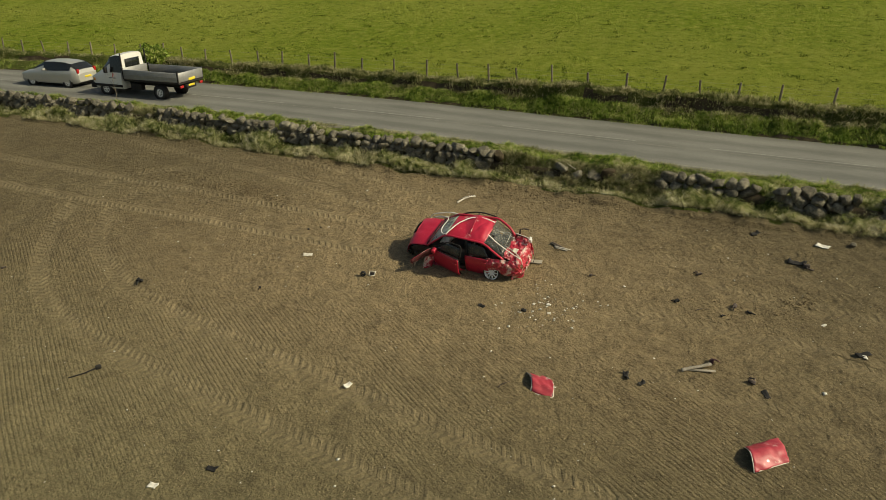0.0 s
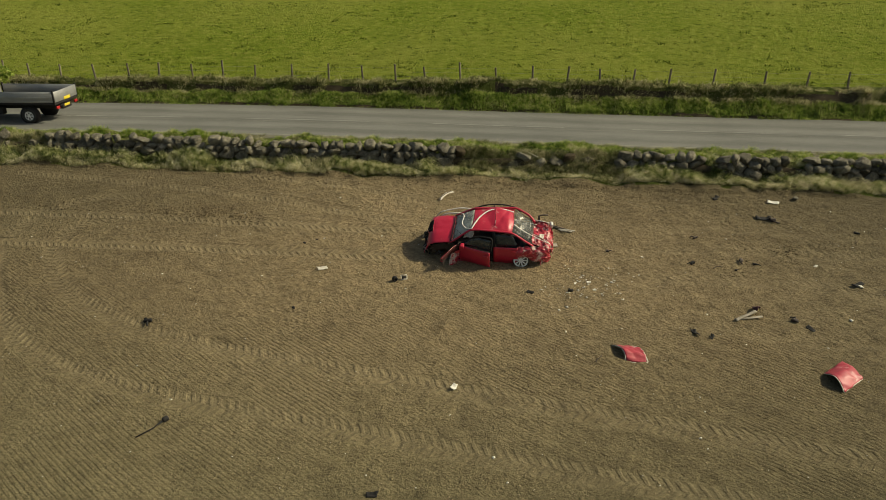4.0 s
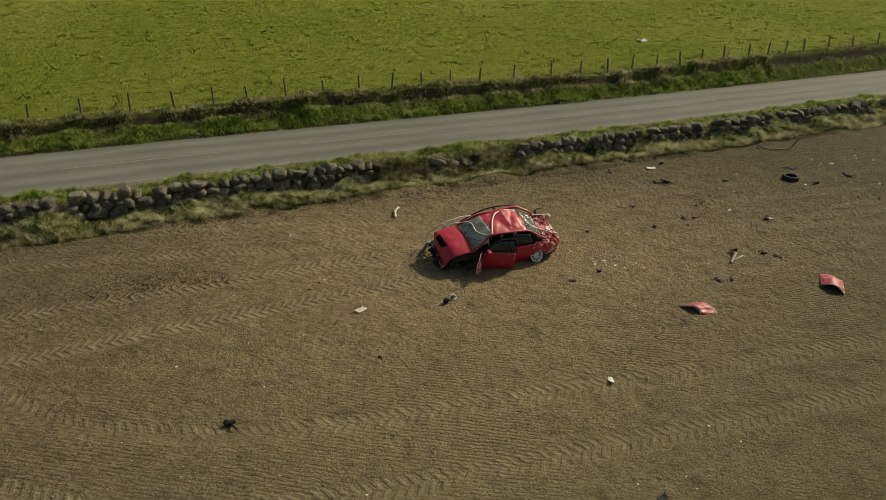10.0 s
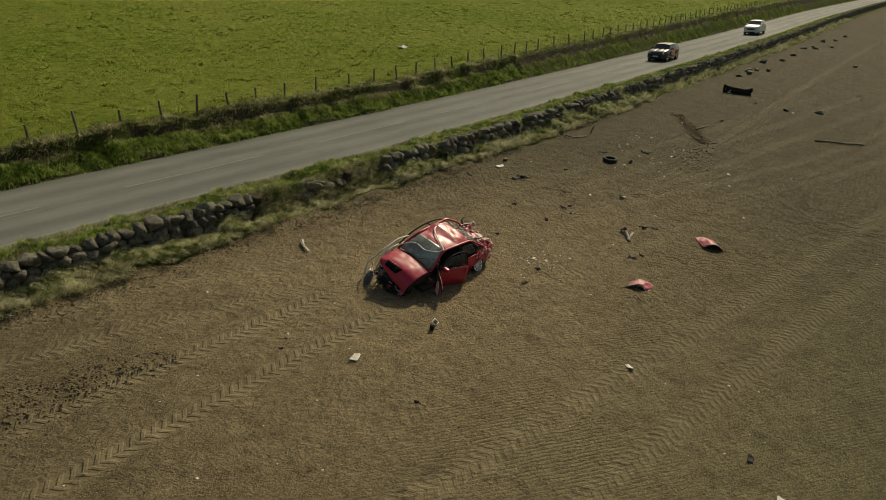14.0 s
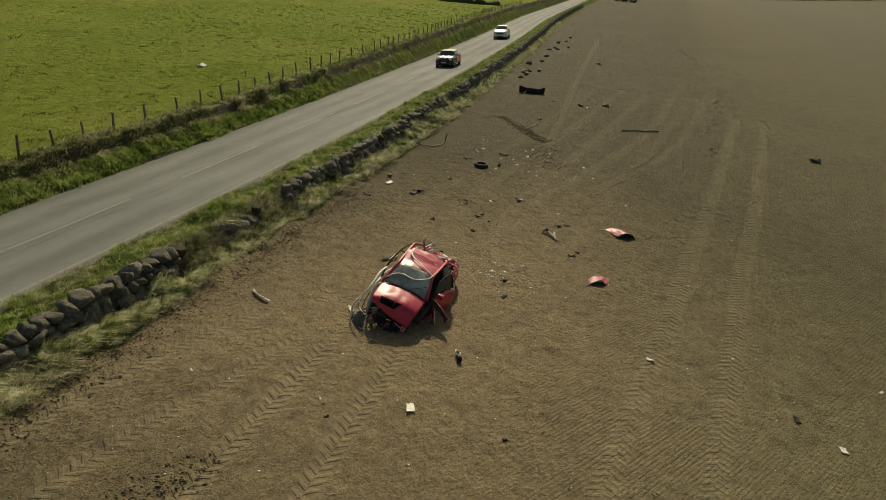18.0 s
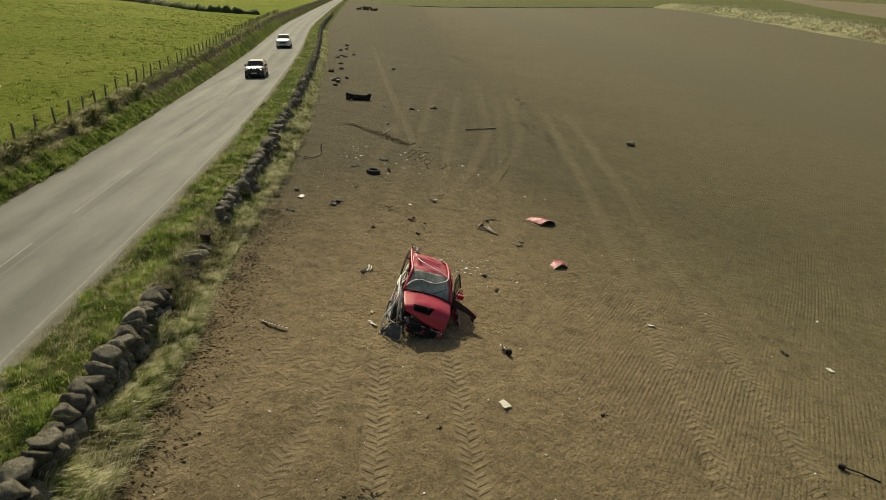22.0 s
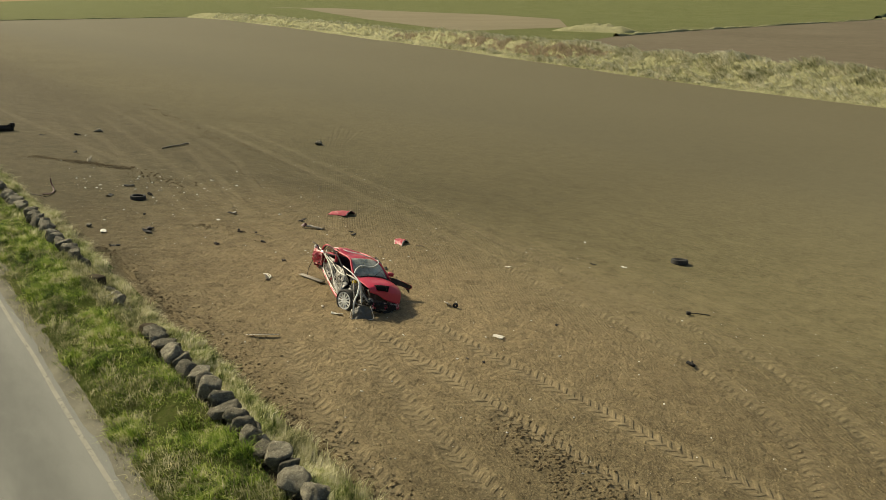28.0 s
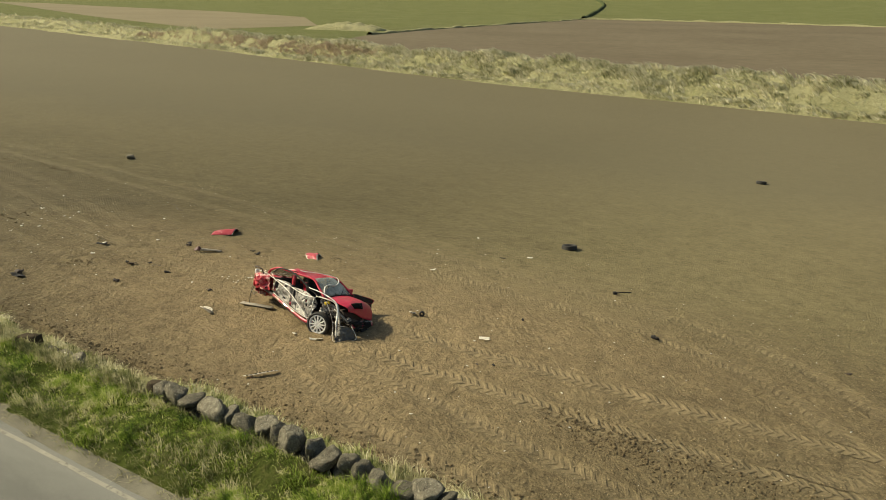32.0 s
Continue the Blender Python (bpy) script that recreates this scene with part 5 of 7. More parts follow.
def cave(bm):
    """Push the torn side of the body inwards and up towards the tail."""
    for p in bm.verts:
        s = min(max((p.co.x + 0.6) / 1.8, 0.0), 1.15)
        low = min(max((p.co.z - 0.16) / 0.76, 0.0), 1.0)
        p.co.y -= 0.45 * s
        p.co.z += s * (0.38 - 0.27 * low)
    return bm


def build_wreck():
    car = new("wrecked_car")
    car.matrix_basis = CAR
    tagged(car, "crashed red rally saloon with a torn side slumped on soil", "car")
    inv = CAR.inverted()
    P = lambda name, bm, mat, label="", parent=car, smooth=True: part(name, bm, mat, parent, label, smooth)
    W = lambda x, y, z: tuple(inv @ Vector((x, y, z)))

    # hood, with a near-black sheet laid on it as the vent's shade
    ys = [-0.66, -0.36, 0.0, 0.36, 0.66]
    hood = [[(-1.06, y, z) for y, z in zip(ys, (0.86, 0.935, 0.96, 0.945, 0.90))],
            [(-1.40, y, z) for y, z in zip(ys, (0.83, 0.91, 0.935, 0.93, 0.88))],
            [(-1.70, y * 0.98, z) for y, z in zip(ys, (0.76, 0.86, 0.89, 0.90, 0.84))],
            [(-1.85, y * 0.93, z) for y, z in zip(ys, (0.62, 0.72, 0.78, 0.83, 0.80))],
            [(-1.93 + 0.05 * (y > 0.5), y * 0.86, z) for y, z in zip(ys, (0.40, 0.42, 0.50, 0.64, 0.70))]]
    hood_ob = P("hood", sheet(hood, 30, 30, 0.015, 0.007, 3.2, 3), RED, "buckled red hood with a black vent")
    vent = [[(-1.75, -0.18, 0.87), (-1.77, 0.10, 0.893), (-1.78, 0.39, 0.895)], [(-1.90, -0.06, 0.735), (-1.91, 0.10, 0.77), (-1.92, 0.36, 0.785)]]
    P("vent", sheet(vent, 4, 6, 0.02), VENT_SHADE, "near-black sheet for the shade inside the hood vent", hood_ob)
    for k in range(3):
        y = -0.02 + 0.15 * k
        P("vent_slat", tube([(-1.78, y, 0.895), (-1.905, y + 0.01, 0.782)], 0.007, 5), INNER, parent=hood_ob)
    rimv = [(-1.74, -0.20, 0.875), (-1.76, 0.10, 0.90), (-1.77, 0.41, 0.895), (-1.925, 0.38, 0.775), (-1.915, -0.07, 0.73), (-1.74, -0.20, 0.875)]
    P("vent_lip", tube(rimv, 0.013, 6), RED, parent=hood_ob)
    P("hood_ridge", tube(curve_through([(-1.10, 0.42, 0.945), (-1.40, 0.44, 0.92), (-1.74, 0.43, 0.88)]), [0.014] * 13, 6, 0.7), RED, parent=hood_ob)

    # glass
    P("windscreen", sheet([[(-1.05, y, z) for y, z in ((-0.62, 0.89), (-0.3, 0.965), (0.3, 0.975), (0.66, 0.94))], [(-0.76, y, z) for y, z in ((-0.57, 1.145), (-0.3, 1.20), (0.3, 1.20), (0.57, 1.15))], [(-0.45, y, z) for y, z in ((-0.51, 1.32), (-0.3, 1.365), (0.3, 1.365), (0.51, 1.335))]], 10, 12, 0.006, 0.004, 4, 5), SCREEN, "crazed grey windscreen")
    P("rear_window", sheet([[(0.80, -0.47, 1.27), (0.82, 0, 1.34), (0.85, 0.50, 1.40)], [(1.42, -0.56, 0.96), (1.42, -0.05, 1.04), (1.40, 0.36, 1.14)]], 8, 10, 0.006, 0.03, 5, 7, 0.10), REAR_GLASS, "shattered rear window")
    P("windscreen_seal", tube(curve_through([(-0.47, 0.51, 1.335), (-1.07, 0.65, 0.93), (-1.09, 0.3, 0.975), (-1.09, -0.3, 0.975), (-1.07, -0.65, 0.92), (-0.47, -0.51, 1.325)], 5), 0.016, 6), BLACK)
    P("wiper", tube([(-1.05, -0.1, 0.99), (-0.80, -0.52, 1.13)], 0.010, 5), BLACK)

    # roof, dented and peaked
    def tent(bm):
        """Fold the sheet into flat facets that meet in sharp creases."""
        facets = [(0.23, 0.40, 0.105, 0.42, 0.85), (0.66, 0.0, 0.060, 0.28, 0.55), (-0.30, -0.10, 0.030, 0.30, 0.50)]
        for p in bm.verts:
            up = 0.0
            for fx, fy, h, rx, ry in facets:
                d = abs(p.co.x - fx) / rx + abs(p.co.y - fy) / ry
                up = max(up, h * (1 - d))
            p.co.z += up - 0.02
        return bm

    roof = []
    for x, edge, mid in ((-0.46, 1.315, 1.365), (-0.15, 1.335, 1.395), (0.20, 1.33, 1.385), (0.50, 1.31, 1.415), (0.82, 1.27, 1.32)):
        roof.append([(x, -0.53, edge - 0.02), (x, -0.30, mid - 0.02), (x + 0.02, 0.02, mid + 0.01), (x, 0.32, mid + 0.04 * max(x, 0)), (x, 0.55, edge + 0.03 + 0.13 * max(x, 0))])
    roof_ob = P("roof", tent(sheet(roof, 34, 30, 0.012, 0.006, 3.0, 12)), SCUFFED_ROOF, "dented red roof with creases")
    P("roof_crease", tube(curve_through([(0.80, 0.30, 1.33), (0.50, 0.38, 1.42), (0.23, 0.42, 1.475)], 6), 0.014, 5, 0.6), SCRAPED, parent=roof_ob)
    P("roof_crease", tube(curve_through([(0.23, 0.42, 1.475), (0.25, 0.10, 1.445), (0.28, -0.30, 1.385)], 6), 0.013, 5, 0.6), SCRAPED, parent=roof_ob)

    # pillars
    for name, pts, r, mat in (("pillar", [(-1.08, -0.68, 0.90), (-0.75, -0.60, 1.14), (-0.45, -0.53, 1.31), (0.1, -0.545, 1.33), (0.6, -0.54, 1.30), (0.85, -0.55, 1.26), (1.15, -0.62, 1.10), (1.48, -0.70, 0.93)], 0.036, RED),
                              ("pillar", [(-1.08, 0.68, 0.91), (-0.75, 0.60, 1.15), (-0.45, 0.54, 1.34), (0.1, 0.56, 1.37), (0.6, 0.57, 1.40), (0.87, 0.57, 1.41), (1.15, 0.48, 1.32), (1.33, 0.40, 1.24), (1.48, 0.34, 1.06)], 0.040, RED),
                              ("centre_pillar", [(0.24, -0.80, 0.45), (0.26, -0.72, 0.88), (0.24, -0.55, 1.31)], 0.045, BLACK),
                              ("centre_pillar", [(0.20, 0.60, 0.45), (0.28, 0.52, 0.60), (0.22, 0.56, 1.36)], 0.050, SCRAPED)):
        P(name, tube(curve_through(pts, 4), r, 8, 0.8), mat)

    # near side: doors, quarter and sill
    def side(x0, x1, y, top, bottom, bulge=0.05, sgn=-1):
        rows = []
        for t in (0, 0.35, 0.7, 1.0):
            z = top + (bottom - top) * t
            b = bulge * math.sin(math.pi * (0.15 + 0.75 * t))
            rows.append([(x0 + (x1 - x0) * s, sgn * (y + b - (0.05 if t == 1 else 0)), z) for s in (0, 0.33, 0.67, 1)])
        return rows

    door = new("front_door")
    door.parent = car
    door.matrix_basis = pose(-0.86, -0.76, 0, 0, 0, -17)
    tagged(door, "red front door standing ajar")
    shift = Matrix.Translation((0.86, 0.76, 0))
    bm = sheet(side(-0.80, 0.22, 0.79, 0.90, 0.24), 12, 16, 0.03, 0.006, 2, 21)
    bm.transform(shift)
    P("skin", bm, RED, parent=door)
    bm = sheet([[(-0.76, -0.74, 0.92), (-0.2, -0.72, 0.93), (0.20, -0.72, 0.92)], [(-0.42, -0.62, 1.16), (-0.15, -0.60, 1.22), (0.18, -0.60, 1.23)]], 6, 10, 0.006)
    bm.transform(shift)
    P("window", bm, DARK_GLASS, "dark side window", door)
    bm = tube(curve_through([(-0.82, -0.76, 0.91), (-0.55, -0.66, 1.10), (-0.30, -0.59, 1.24), (0.02, -0.575, 1.29), (0.21, -0.585, 1.26), (0.23, -0.73, 0.90)], 4), 0.022, 6)
    bm.transform(shift)
    P("window_frame", bm, BLACK, parent=door)
    bm = box(0.12, 0.18, 0.12, 0.03, shift @ pose(-0.66, -0.90, 0.98, 0, 0, 12), 2)
    P("mirror", bm, RED, parent=door)
    bm = box(0.14, 0.03, 0.03, 0.01, shift @ pose(0.12, -0.865, 0.78))
    P("handle", bm, RED, parent=door)
    bm = sheet(side(-0.78, 0.20, 0.735, 0.88, 0.26, 0.03), 6, 8, 0.02)
    bm.transform(shift)
    P("lining", bm, INNER, "dark door lining", door)

    rear = P("rear_door", sheet(side(0.26, 1.02, 0.80, 0.90, 0.22), 12, 14, 0.025, 0.010, 2, 22), RED, "red rear door")
    P("window", sheet([[(0.30, -0.74, 0.91), (0.68, -0.73, 0.92), (1.00, -0.72, 0.92)], [(0.28, -0.60, 1.24), (0.60, -0.60, 1.23), (0.86, -0.62, 1.17)]], 6, 8, 0.006), DARK_GLASS, "dark rear side window", rear)
    P("handle", box(0.14, 0.03, 0.03, 0.01, pose(0.90, -0.875, 0.80)), RED, parent=rear)
    q = []
    for x, top, bot, y in ((1.00, 0.92, 0.40, 0.80), (1.10, 0.93, 0.56, 0.82), (1.28, 0.95, 0.58, 0.82), (1.46, 0.95, 0.42, 0.80), (1.62, 0.94, 0.36, 0.77), (1.86, 0.92, 0.40, 0.70), (1.98, 0.86, 0.44, 0.60)):
        q.append([(x, -y + 0.06, top), (x, -y - 0.04, (top * 2 + bot) / 3), (x, -y - 0.04, (top + 2 * bot) / 3), (x, -y, bot)])
    P("rear_quarter", sheet(q, 20, 13, 0.012, 0.034, 3.4, 24), SCRAPED, "crumpled red rear quarter panel", smooth=False)
    P("sill", tube([(-0.95, -0.76, 0.21), (0.0, -0.78, 0.19), (1.0, -0.77, 0.20)], 0.06, 8), RED)
    wing = [[(-0.84, -0.76, 0.92), (-1.00, -0.96, 0.92), (-1.14, -1.16, 0.88), (-1.32, -1.40, 0.80)], [(-0.86, -0.80, 0.82), (-1.02, -1.00, 0.83), (-1.15, -1.19, 0.80), (-1.31, -1.42, 0.74)], [(-0.88, -0.79, 0.70), (-1.00, -0.97, 0.72), (-1.12, -1.16, 0.72), (-1.28, -1.38, 0.68)]]
    P("fender", sheet(wing, 10, 16, 0.012, 0.022, 4, 26), MAROON, "dark remains of the front wing torn outwards")
    P("wing_liner", sheet([[(x + 0.02, y + 0.035, z + 0.012) for x, y, z in row] for row in wing], 10, 16, 0.006, 0.022, 4, 26), INNER, "dark inside of the torn wing")
    P("torn_edge", tube(curve_through(wing[0] + wing[2][::-1], 5), 0.008, 5), SCRAPED)
    P("wing_tatter", sheet([[(-1.18, -1.26, 0.71), (-1.28, -1.38, 0.70)], [(-1.24, -1.34, 0.60), (-1.28, -1.41, 0.54)]], 5, 4, 0.008, 0.02, 7, 27), INNER)
    flap = [[(-0.80, -0.79, 0.74), (-0.92, -0.88, 0.72), (-1.06, -0.98, 0.64)], [(-0.84, -0.88, 0.48), (-0.96, -0.98, 0.46), (-1.10, -1.06, 0.44)], [(-0.95, -1.02, 0.16), (-1.02, -1.08, 0.14), (-1.12, -1.14, 0.18)]]
    P("wing_flap", sheet(flap, 14, 10, 0.010, 0.035, 4.5, 28), SCRAPED, "torn red flap hanging from the wing")
    P("flap_edge", tube(curve_through([row[2] for row in flap], 5), 0.010, 5), TRIM)

    # tail
    t_rows = []
    for x, z, s in ((1.42, 1.00, 0.60), (1.62, 0.97, 0.62), (1.82, 0.95, 0.62), (1.97, 0.93, 0.58), (2.03, 0.78, 0.58), (2.04, 0.55, 0.56)):
        t_rows.append([(x, -s, z - 0.05), (x, -s * 0.4, z), (x + 0.02, s * 0.2, z), (x - 0.03, s * 0.58, z + 0.08)])
    trunk = P("trunk_lid", sheet(t_rows, 15, 14, 0.010, 0.060, 3.6, 31), SCRAPED, "crushed and scraped red trunk lid", smooth=False)
    P("rear_bumper", sheet([[(1.80, -0.80, 0.58), (2.02, -0.55, 0.60), (2.08, -0.1, 0.64), (2.04, 0.22, 0.72)], [(1.78, -0.82, 0.40), (2.00, -0.58, 0.38), (2.06, -0.1, 0.42), (2.04, 0.22, 0.56)], [(1.76, -0.78, 0.26), (1.96, -0.54, 0.24), (2.0, -0.1, 0.30), (1.98, 0.20, 0.46)]], 11, 15, 0.010, 0.070, 4.0, 33, 0.06), SCRAPED, "split red rear bumper", smooth=False)
    P("tail_flap", sheet([[(1.36, 0.34, 1.12), (1.66, 0.40, 1.08), (1.98, 0.30, 1.02)], [(1.30, 0.40, 0.88), (1.68, 0.44, 0.86), (2.05, 0.30, 0.82)], [(1.28, 0.36, 0.62), (1.66, 0.36, 0.62), (2.08, 0.21, 0.57)]], 14, 14, 0.010, 0.050, 3.0, 35, 0.02), SCRAPED, "folded red rear quarter", smooth=False)
    P("bumper_foam", join(box(0.09, 0.15, 0.08, 0.025, pose(2.01, 0.25, 1.10, 12, 20, 15), 2), box(0.08, 0.13, 0.06, 0.02, pose(2.02, 0.25, 1.03, 0, 8, 10), 2)), CLOTH, "torn white bumper foam")
    P("spoiler_stump", tube([(1.62, 0.34, 1.0), (1.60, 0.48, 1.22), (1.72, 0.51, 1.25), (1.88, 0.50, 1.26)], 0.032, 6, 0.6), INNER)
    P("boot_trim", tube(curve_through([(1.40, -0.20, 1.03), (1.70, -0.34, 1.0), (1.98, -0.52, 0.93), (2.03, -0.56, 0.70)], 5), 0.016, 6, 0.6), TRIM)
    P("torn_patch", sheet([[(1.64, -0.34, 1.02), (1.65, -0.18, 1.03)], [(1.78, -0.37, 0.99), (1.80, -0.20, 1.01)]], 7, 7, 0.008, 0.02, 6, 37), TRIM, "pale torn patch", trunk)
    P("number_plate", box(0.02, 0.30, 0.10, 0.004, pose(2.075, -0.30, 0.50, 0, 0, 10)), TRIM)
    P("loose_cable", tube(curve_through([(2.02, 0.28, 0.6), (2.06, 0.34, 0.36), (2.02, 0.38, 0.12), (1.95, 0.42, -0.10)], 6), 0.010, 5), BLACK)

    # torn off side: bare inner panels, bent bars
    P("inner_door", cave(sheet([[(-0.78, 0.74, 0.88), (-0.30, 0.66, 0.93), (0.18, 0.76, 0.92)], [(-0.80, 0.62, 0.66), (-0.30, 0.78, 0.64), (0.18, 0.70, 0.66)], [(-0.80, 0.80, 0.44), (-0.3, 0.70, 0.42), (0.18, 0.80, 0.44)], [(-0.82, 0.76, 0.24), (-0.3, 0.80, 0.24), (0.18, 0.78, 0.24)]], 20, 22, 0.010, 0.010, 3.5, 41, 0.10)), TORN, "bare crumpled inner door without skin")
    P("inner_door", cave(sheet([[(0.26, 0.76, 0.92), (0.60, 0.66, 0.94), (1.00, 0.74, 0.92)], [(0.26, 0.68, 0.66), (0.60, 0.80, 0.62), (1.02, 0.70, 0.66)], [(0.26, 0.80, 0.44), (0.62, 0.70, 0.44), (1.04, 0.78, 0.46)], [(0.26, 0.78, 0.24), (0.6, 0.80, 0.24), (1.02, 0.78, 0.28)]], 18, 18, 0.010, 0.010, 3.5, 43, 0.10)), TORN, "bare crumpled inner rear door")
    P("sill", cave(sheet([[(-0.90, 0.80, 0.20), (0.0, 0.83, 0.19), (1.10, 0.82, 0.22)], [(-0.90, 0.83, 0.16), (0.0, 0.85, 0.15), (1.10, 0.84, 0.18)], [(-0.90, 0.79, 0.12), (0.0, 0.81, 0.11), (1.10, 0.79, 0.14)]], 8, 20, 0.02, 0.014, 5, 45)), SCRAPED, "red sill with a scraped lower edge")
    P("sill_strip", cave(tube(curve_through([(-0.95, 0.87, 0.13), (-0.3, 0.90, 0.11), (0.4, 0.89, 0.12), (1.1, 0.86, 0.16)], 4), 0.008, 5)), INNER)
    bars = [[(1.55, 0.66, 1.00), (1.10, 0.84, 0.90), (0.55, 0.86, 0.78), (0.0, 0.86, 0.60), (-0.5, 0.86, 0.38), (-0.72, 0.86, 0.22)],
            [(1.02, 0.82, 0.30), (0.80, 0.87, 0.62), (0.62, 0.80, 0.95)], [(0.30, 0.84, 0.28), (0.12, 0.86, 0.60), (0.16, 0.80, 0.92)],
            [(-0.86, 0.82, 0.90), (-0.35, 0.86, 0.88), (0.20, 0.84, 0.90)], [(-0.70, 0.84, 0.30), (-0.45, 0.87, 0.60), (-0.60, 0.82, 0.88)], [(0.30, 0.82, 0.52), (0.65, 0.87, 0.46), (1.0, 0.83, 0.52)],
            [(-0.86, 0.84, 0.28), (0.0, 0.88, 0.26), (1.06, 0.86, 0.30)], [(0.24, 0.84, 0.92), (0.62, 0.87, 0.94), (1.02, 0.82, 0.92)], [(-0.10, 0.86, 0.30), (-0.14, 0.88, 0.58), (-0.08, 0.85, 0.88)], [(-0.82, 0.84, 0.88), (-0.80, 0.86, 0.58), (-0.84, 0.84, 0.28)], [(1.04, 0.84, 0.92), (1.08, 0.86, 0.6), (1.05, 0.84, 0.30)], [(-0.76, 0.86, 0.60), (-0.40, 0.88, 0.52), (0.14, 0.86, 0.58)]]
    for k, pts in enumerate(bars):
        P("bent_bar", cave(tube(curve_through(pts, 5), 0.016 + 0.006 * (k % 2), 6, 0.6)), CAGE if k in (0, 3, 6, 7, 9, 10) else BARE, "bent pale bar" if k == 0 else "")
    P("window_frame", tube(curve_through([(-0.95, 0.78, 0.94), (-0.57, 0.82, 1.11), (-0.25, 0.79, 1.27), (0.10, 0.74, 1.39), (0.48, 0.68, 1.44), (0.82, 0.64, 1.39), (1.0, 0.60, 1.26)], 5), 0.028, 6, 0.7), BLACK, "black door frame bent away from the roof")
    P("frame_bracket", tube([(0.15, 0.73, 1.39), (0.18, 0.55, 1.37)], 0.022, 6), BLACK)

    # torn off nose
    P("engine", join(box(0.52, 0.50, 0.34, 0.05, pose(-1.55, 0.05, 0.46), 2), box(0.40, 0.16, 0.12, 0.03, pose(-1.52, -0.08, 0.64), 2), box(0.22, 0.36, 0.20, 0.04, pose(-1.80, 0.20, 0.34, 10, 0, 0), 2)), INNER, "dark dirty engine")
    for k, (pts, r, mat) in enumerate((([(-1.86, 0.52, 0.50), (-1.92, 0.36, 0.30), (-1.98, 0.05, 0.22), (-1.94, -0.30, 0.24)], 0.040, BARE), ([(-1.35, 0.42, 0.66), (-1.60, 0.55, 0.60), (-1.86, 0.56, 0.40)], 0.045, BLACK), ([(-1.30, 0.62, 0.72), (-1.62, 0.66, 0.62), (-1.95, 0.60, 0.42)], 0.030, BARE), ([(-1.45, -0.40, 0.55), (-1.80, -0.42, 0.40), (-1.95, -0.30, 0.22)], 0.035, INNER), ([(-1.70, 0.40, 0.40), (-1.95, 0.20, 0.36), (-2.02, -0.10, 0.40)], 0.030, BLACK))):
        P("hose" if mat is BLACK else "chassis_leg", tube(curve_through(pts, 5), r, 7), mat)
    P("turbo", lathe([(0.001, 0.07), (0.07, 0.07), (0.10, 0.03), (0.10, -0.03), (0.06, -0.07), (0.001, -0.07)], 16), BARE).matrix_basis = pose(-1.83, 0.46, 0.42, 20, 0, 40)
    P("grille_remains", sheet([[(-1.98, -0.50, 0.34), (-2.05, 0.0, 0.36), (-2.0, 0.45, 0.40)], [(-1.92, -0.50, 0.10), (-1.98, 0.0, 0.10), (-1.94, 0.45, 0.16)]], 8, 16, 0.012, 0.06, 5, 51, 0.25), BLACK, "broken black grille and bumper core")
    P("inner_wing", sheet([[(-0.95, 0.70, 0.88), (-1.25, 0.66, 0.84), (-1.55, 0.64, 0.76)], [(-0.95, 0.66, 0.60), (-1.25, 0.60, 0.62), (-1.60, 0.58, 0.56)], [(-0.98, 0.70, 0.36), (-1.25, 0.56, 0.48), (-1.58, 0.56, 0.38)]], 12, 12, 0.012, 0.05, 4, 53, 0.06), BARE, "bare torn inner wing")
    P("inner_wing", sheet([[(-1.0, -0.66, 0.84), (-1.40, -0.62, 0.76), (-1.75, -0.58, 0.62)], [(-1.0, -0.60, 0.50), (-1.40, -0.54, 0.46), (-1.75, -0.50, 0.34)]], 8, 10, 0.012, 0.05, 4, 54), INNER)
    P("washer_bottle", box(0.16, 0.07, 0.09, 0.02, pose(-1.22, 0.72, 0.82, 0, 25, 8), 2), YELLOW, "yellow plastic bottle")
    P("wing_strip", tube(curve_through([(-0.85, 0.78, 0.94), (-1.2, 0.76, 0.93), (-1.48, 0.73, 0.89), (-1.62, 0.72, 0.70), (-1.70, 0.71, 0.49), (-1.72, 0.64, 0.10)], 6), 0.042, 6, 0.5), TRIM, "torn pale wing edge hanging to the ground")
    P("wing_strip", tube(curve_through([(-1.20, 0.74, 0.86), W(-1.50, 0.98, 0.72), W(-1.66, 1.10, 0.40), W(-1.66, 1.22, 0.12)], 6), 0.020, 6, 0.5), BARE)
    plate = [[W(-1.78, 1.22, 0.34), W(-1.90, 1.02, 0.46), W(-2.02, 0.82, 0.40)], [W(-1.86, 1.32, 0.24), W(-2.02, 1.10, 0.30), W(-2.16, 0.82, 0.26)], [W(-1.94, 1.36, 0.13), W(-2.10, 1.14, 0.12), W(-2.24, 0.84, 0.10)]]
    P("crash_plate", sheet(plate, 16, 18, 0.012, 0.045, 4.2, 56), PLATE, "crumpled grey sheet metal plate on the soil")
    P("plate_edge", tube(curve_through([W(-1.76, 1.24, 0.36), W(-1.88, 1.36, 0.16), W(-2.09, 1.14, 0.13), W(-2.25, 0.83, 0.11), W(-2.06, 0.78, 0.42)], 6), 0.012, 6), TRIM)
    P("plate_edge", tube(curve_through([W(-1.70, 1.16, 0.62), W(-1.84, 1.08, 0.50), W(-2.00, 0.92, 0.46)], 5), 0.022, 6, 0.6), BARE)

    # loose bits of the broken nose
    rng = np.random.default_rng(77)
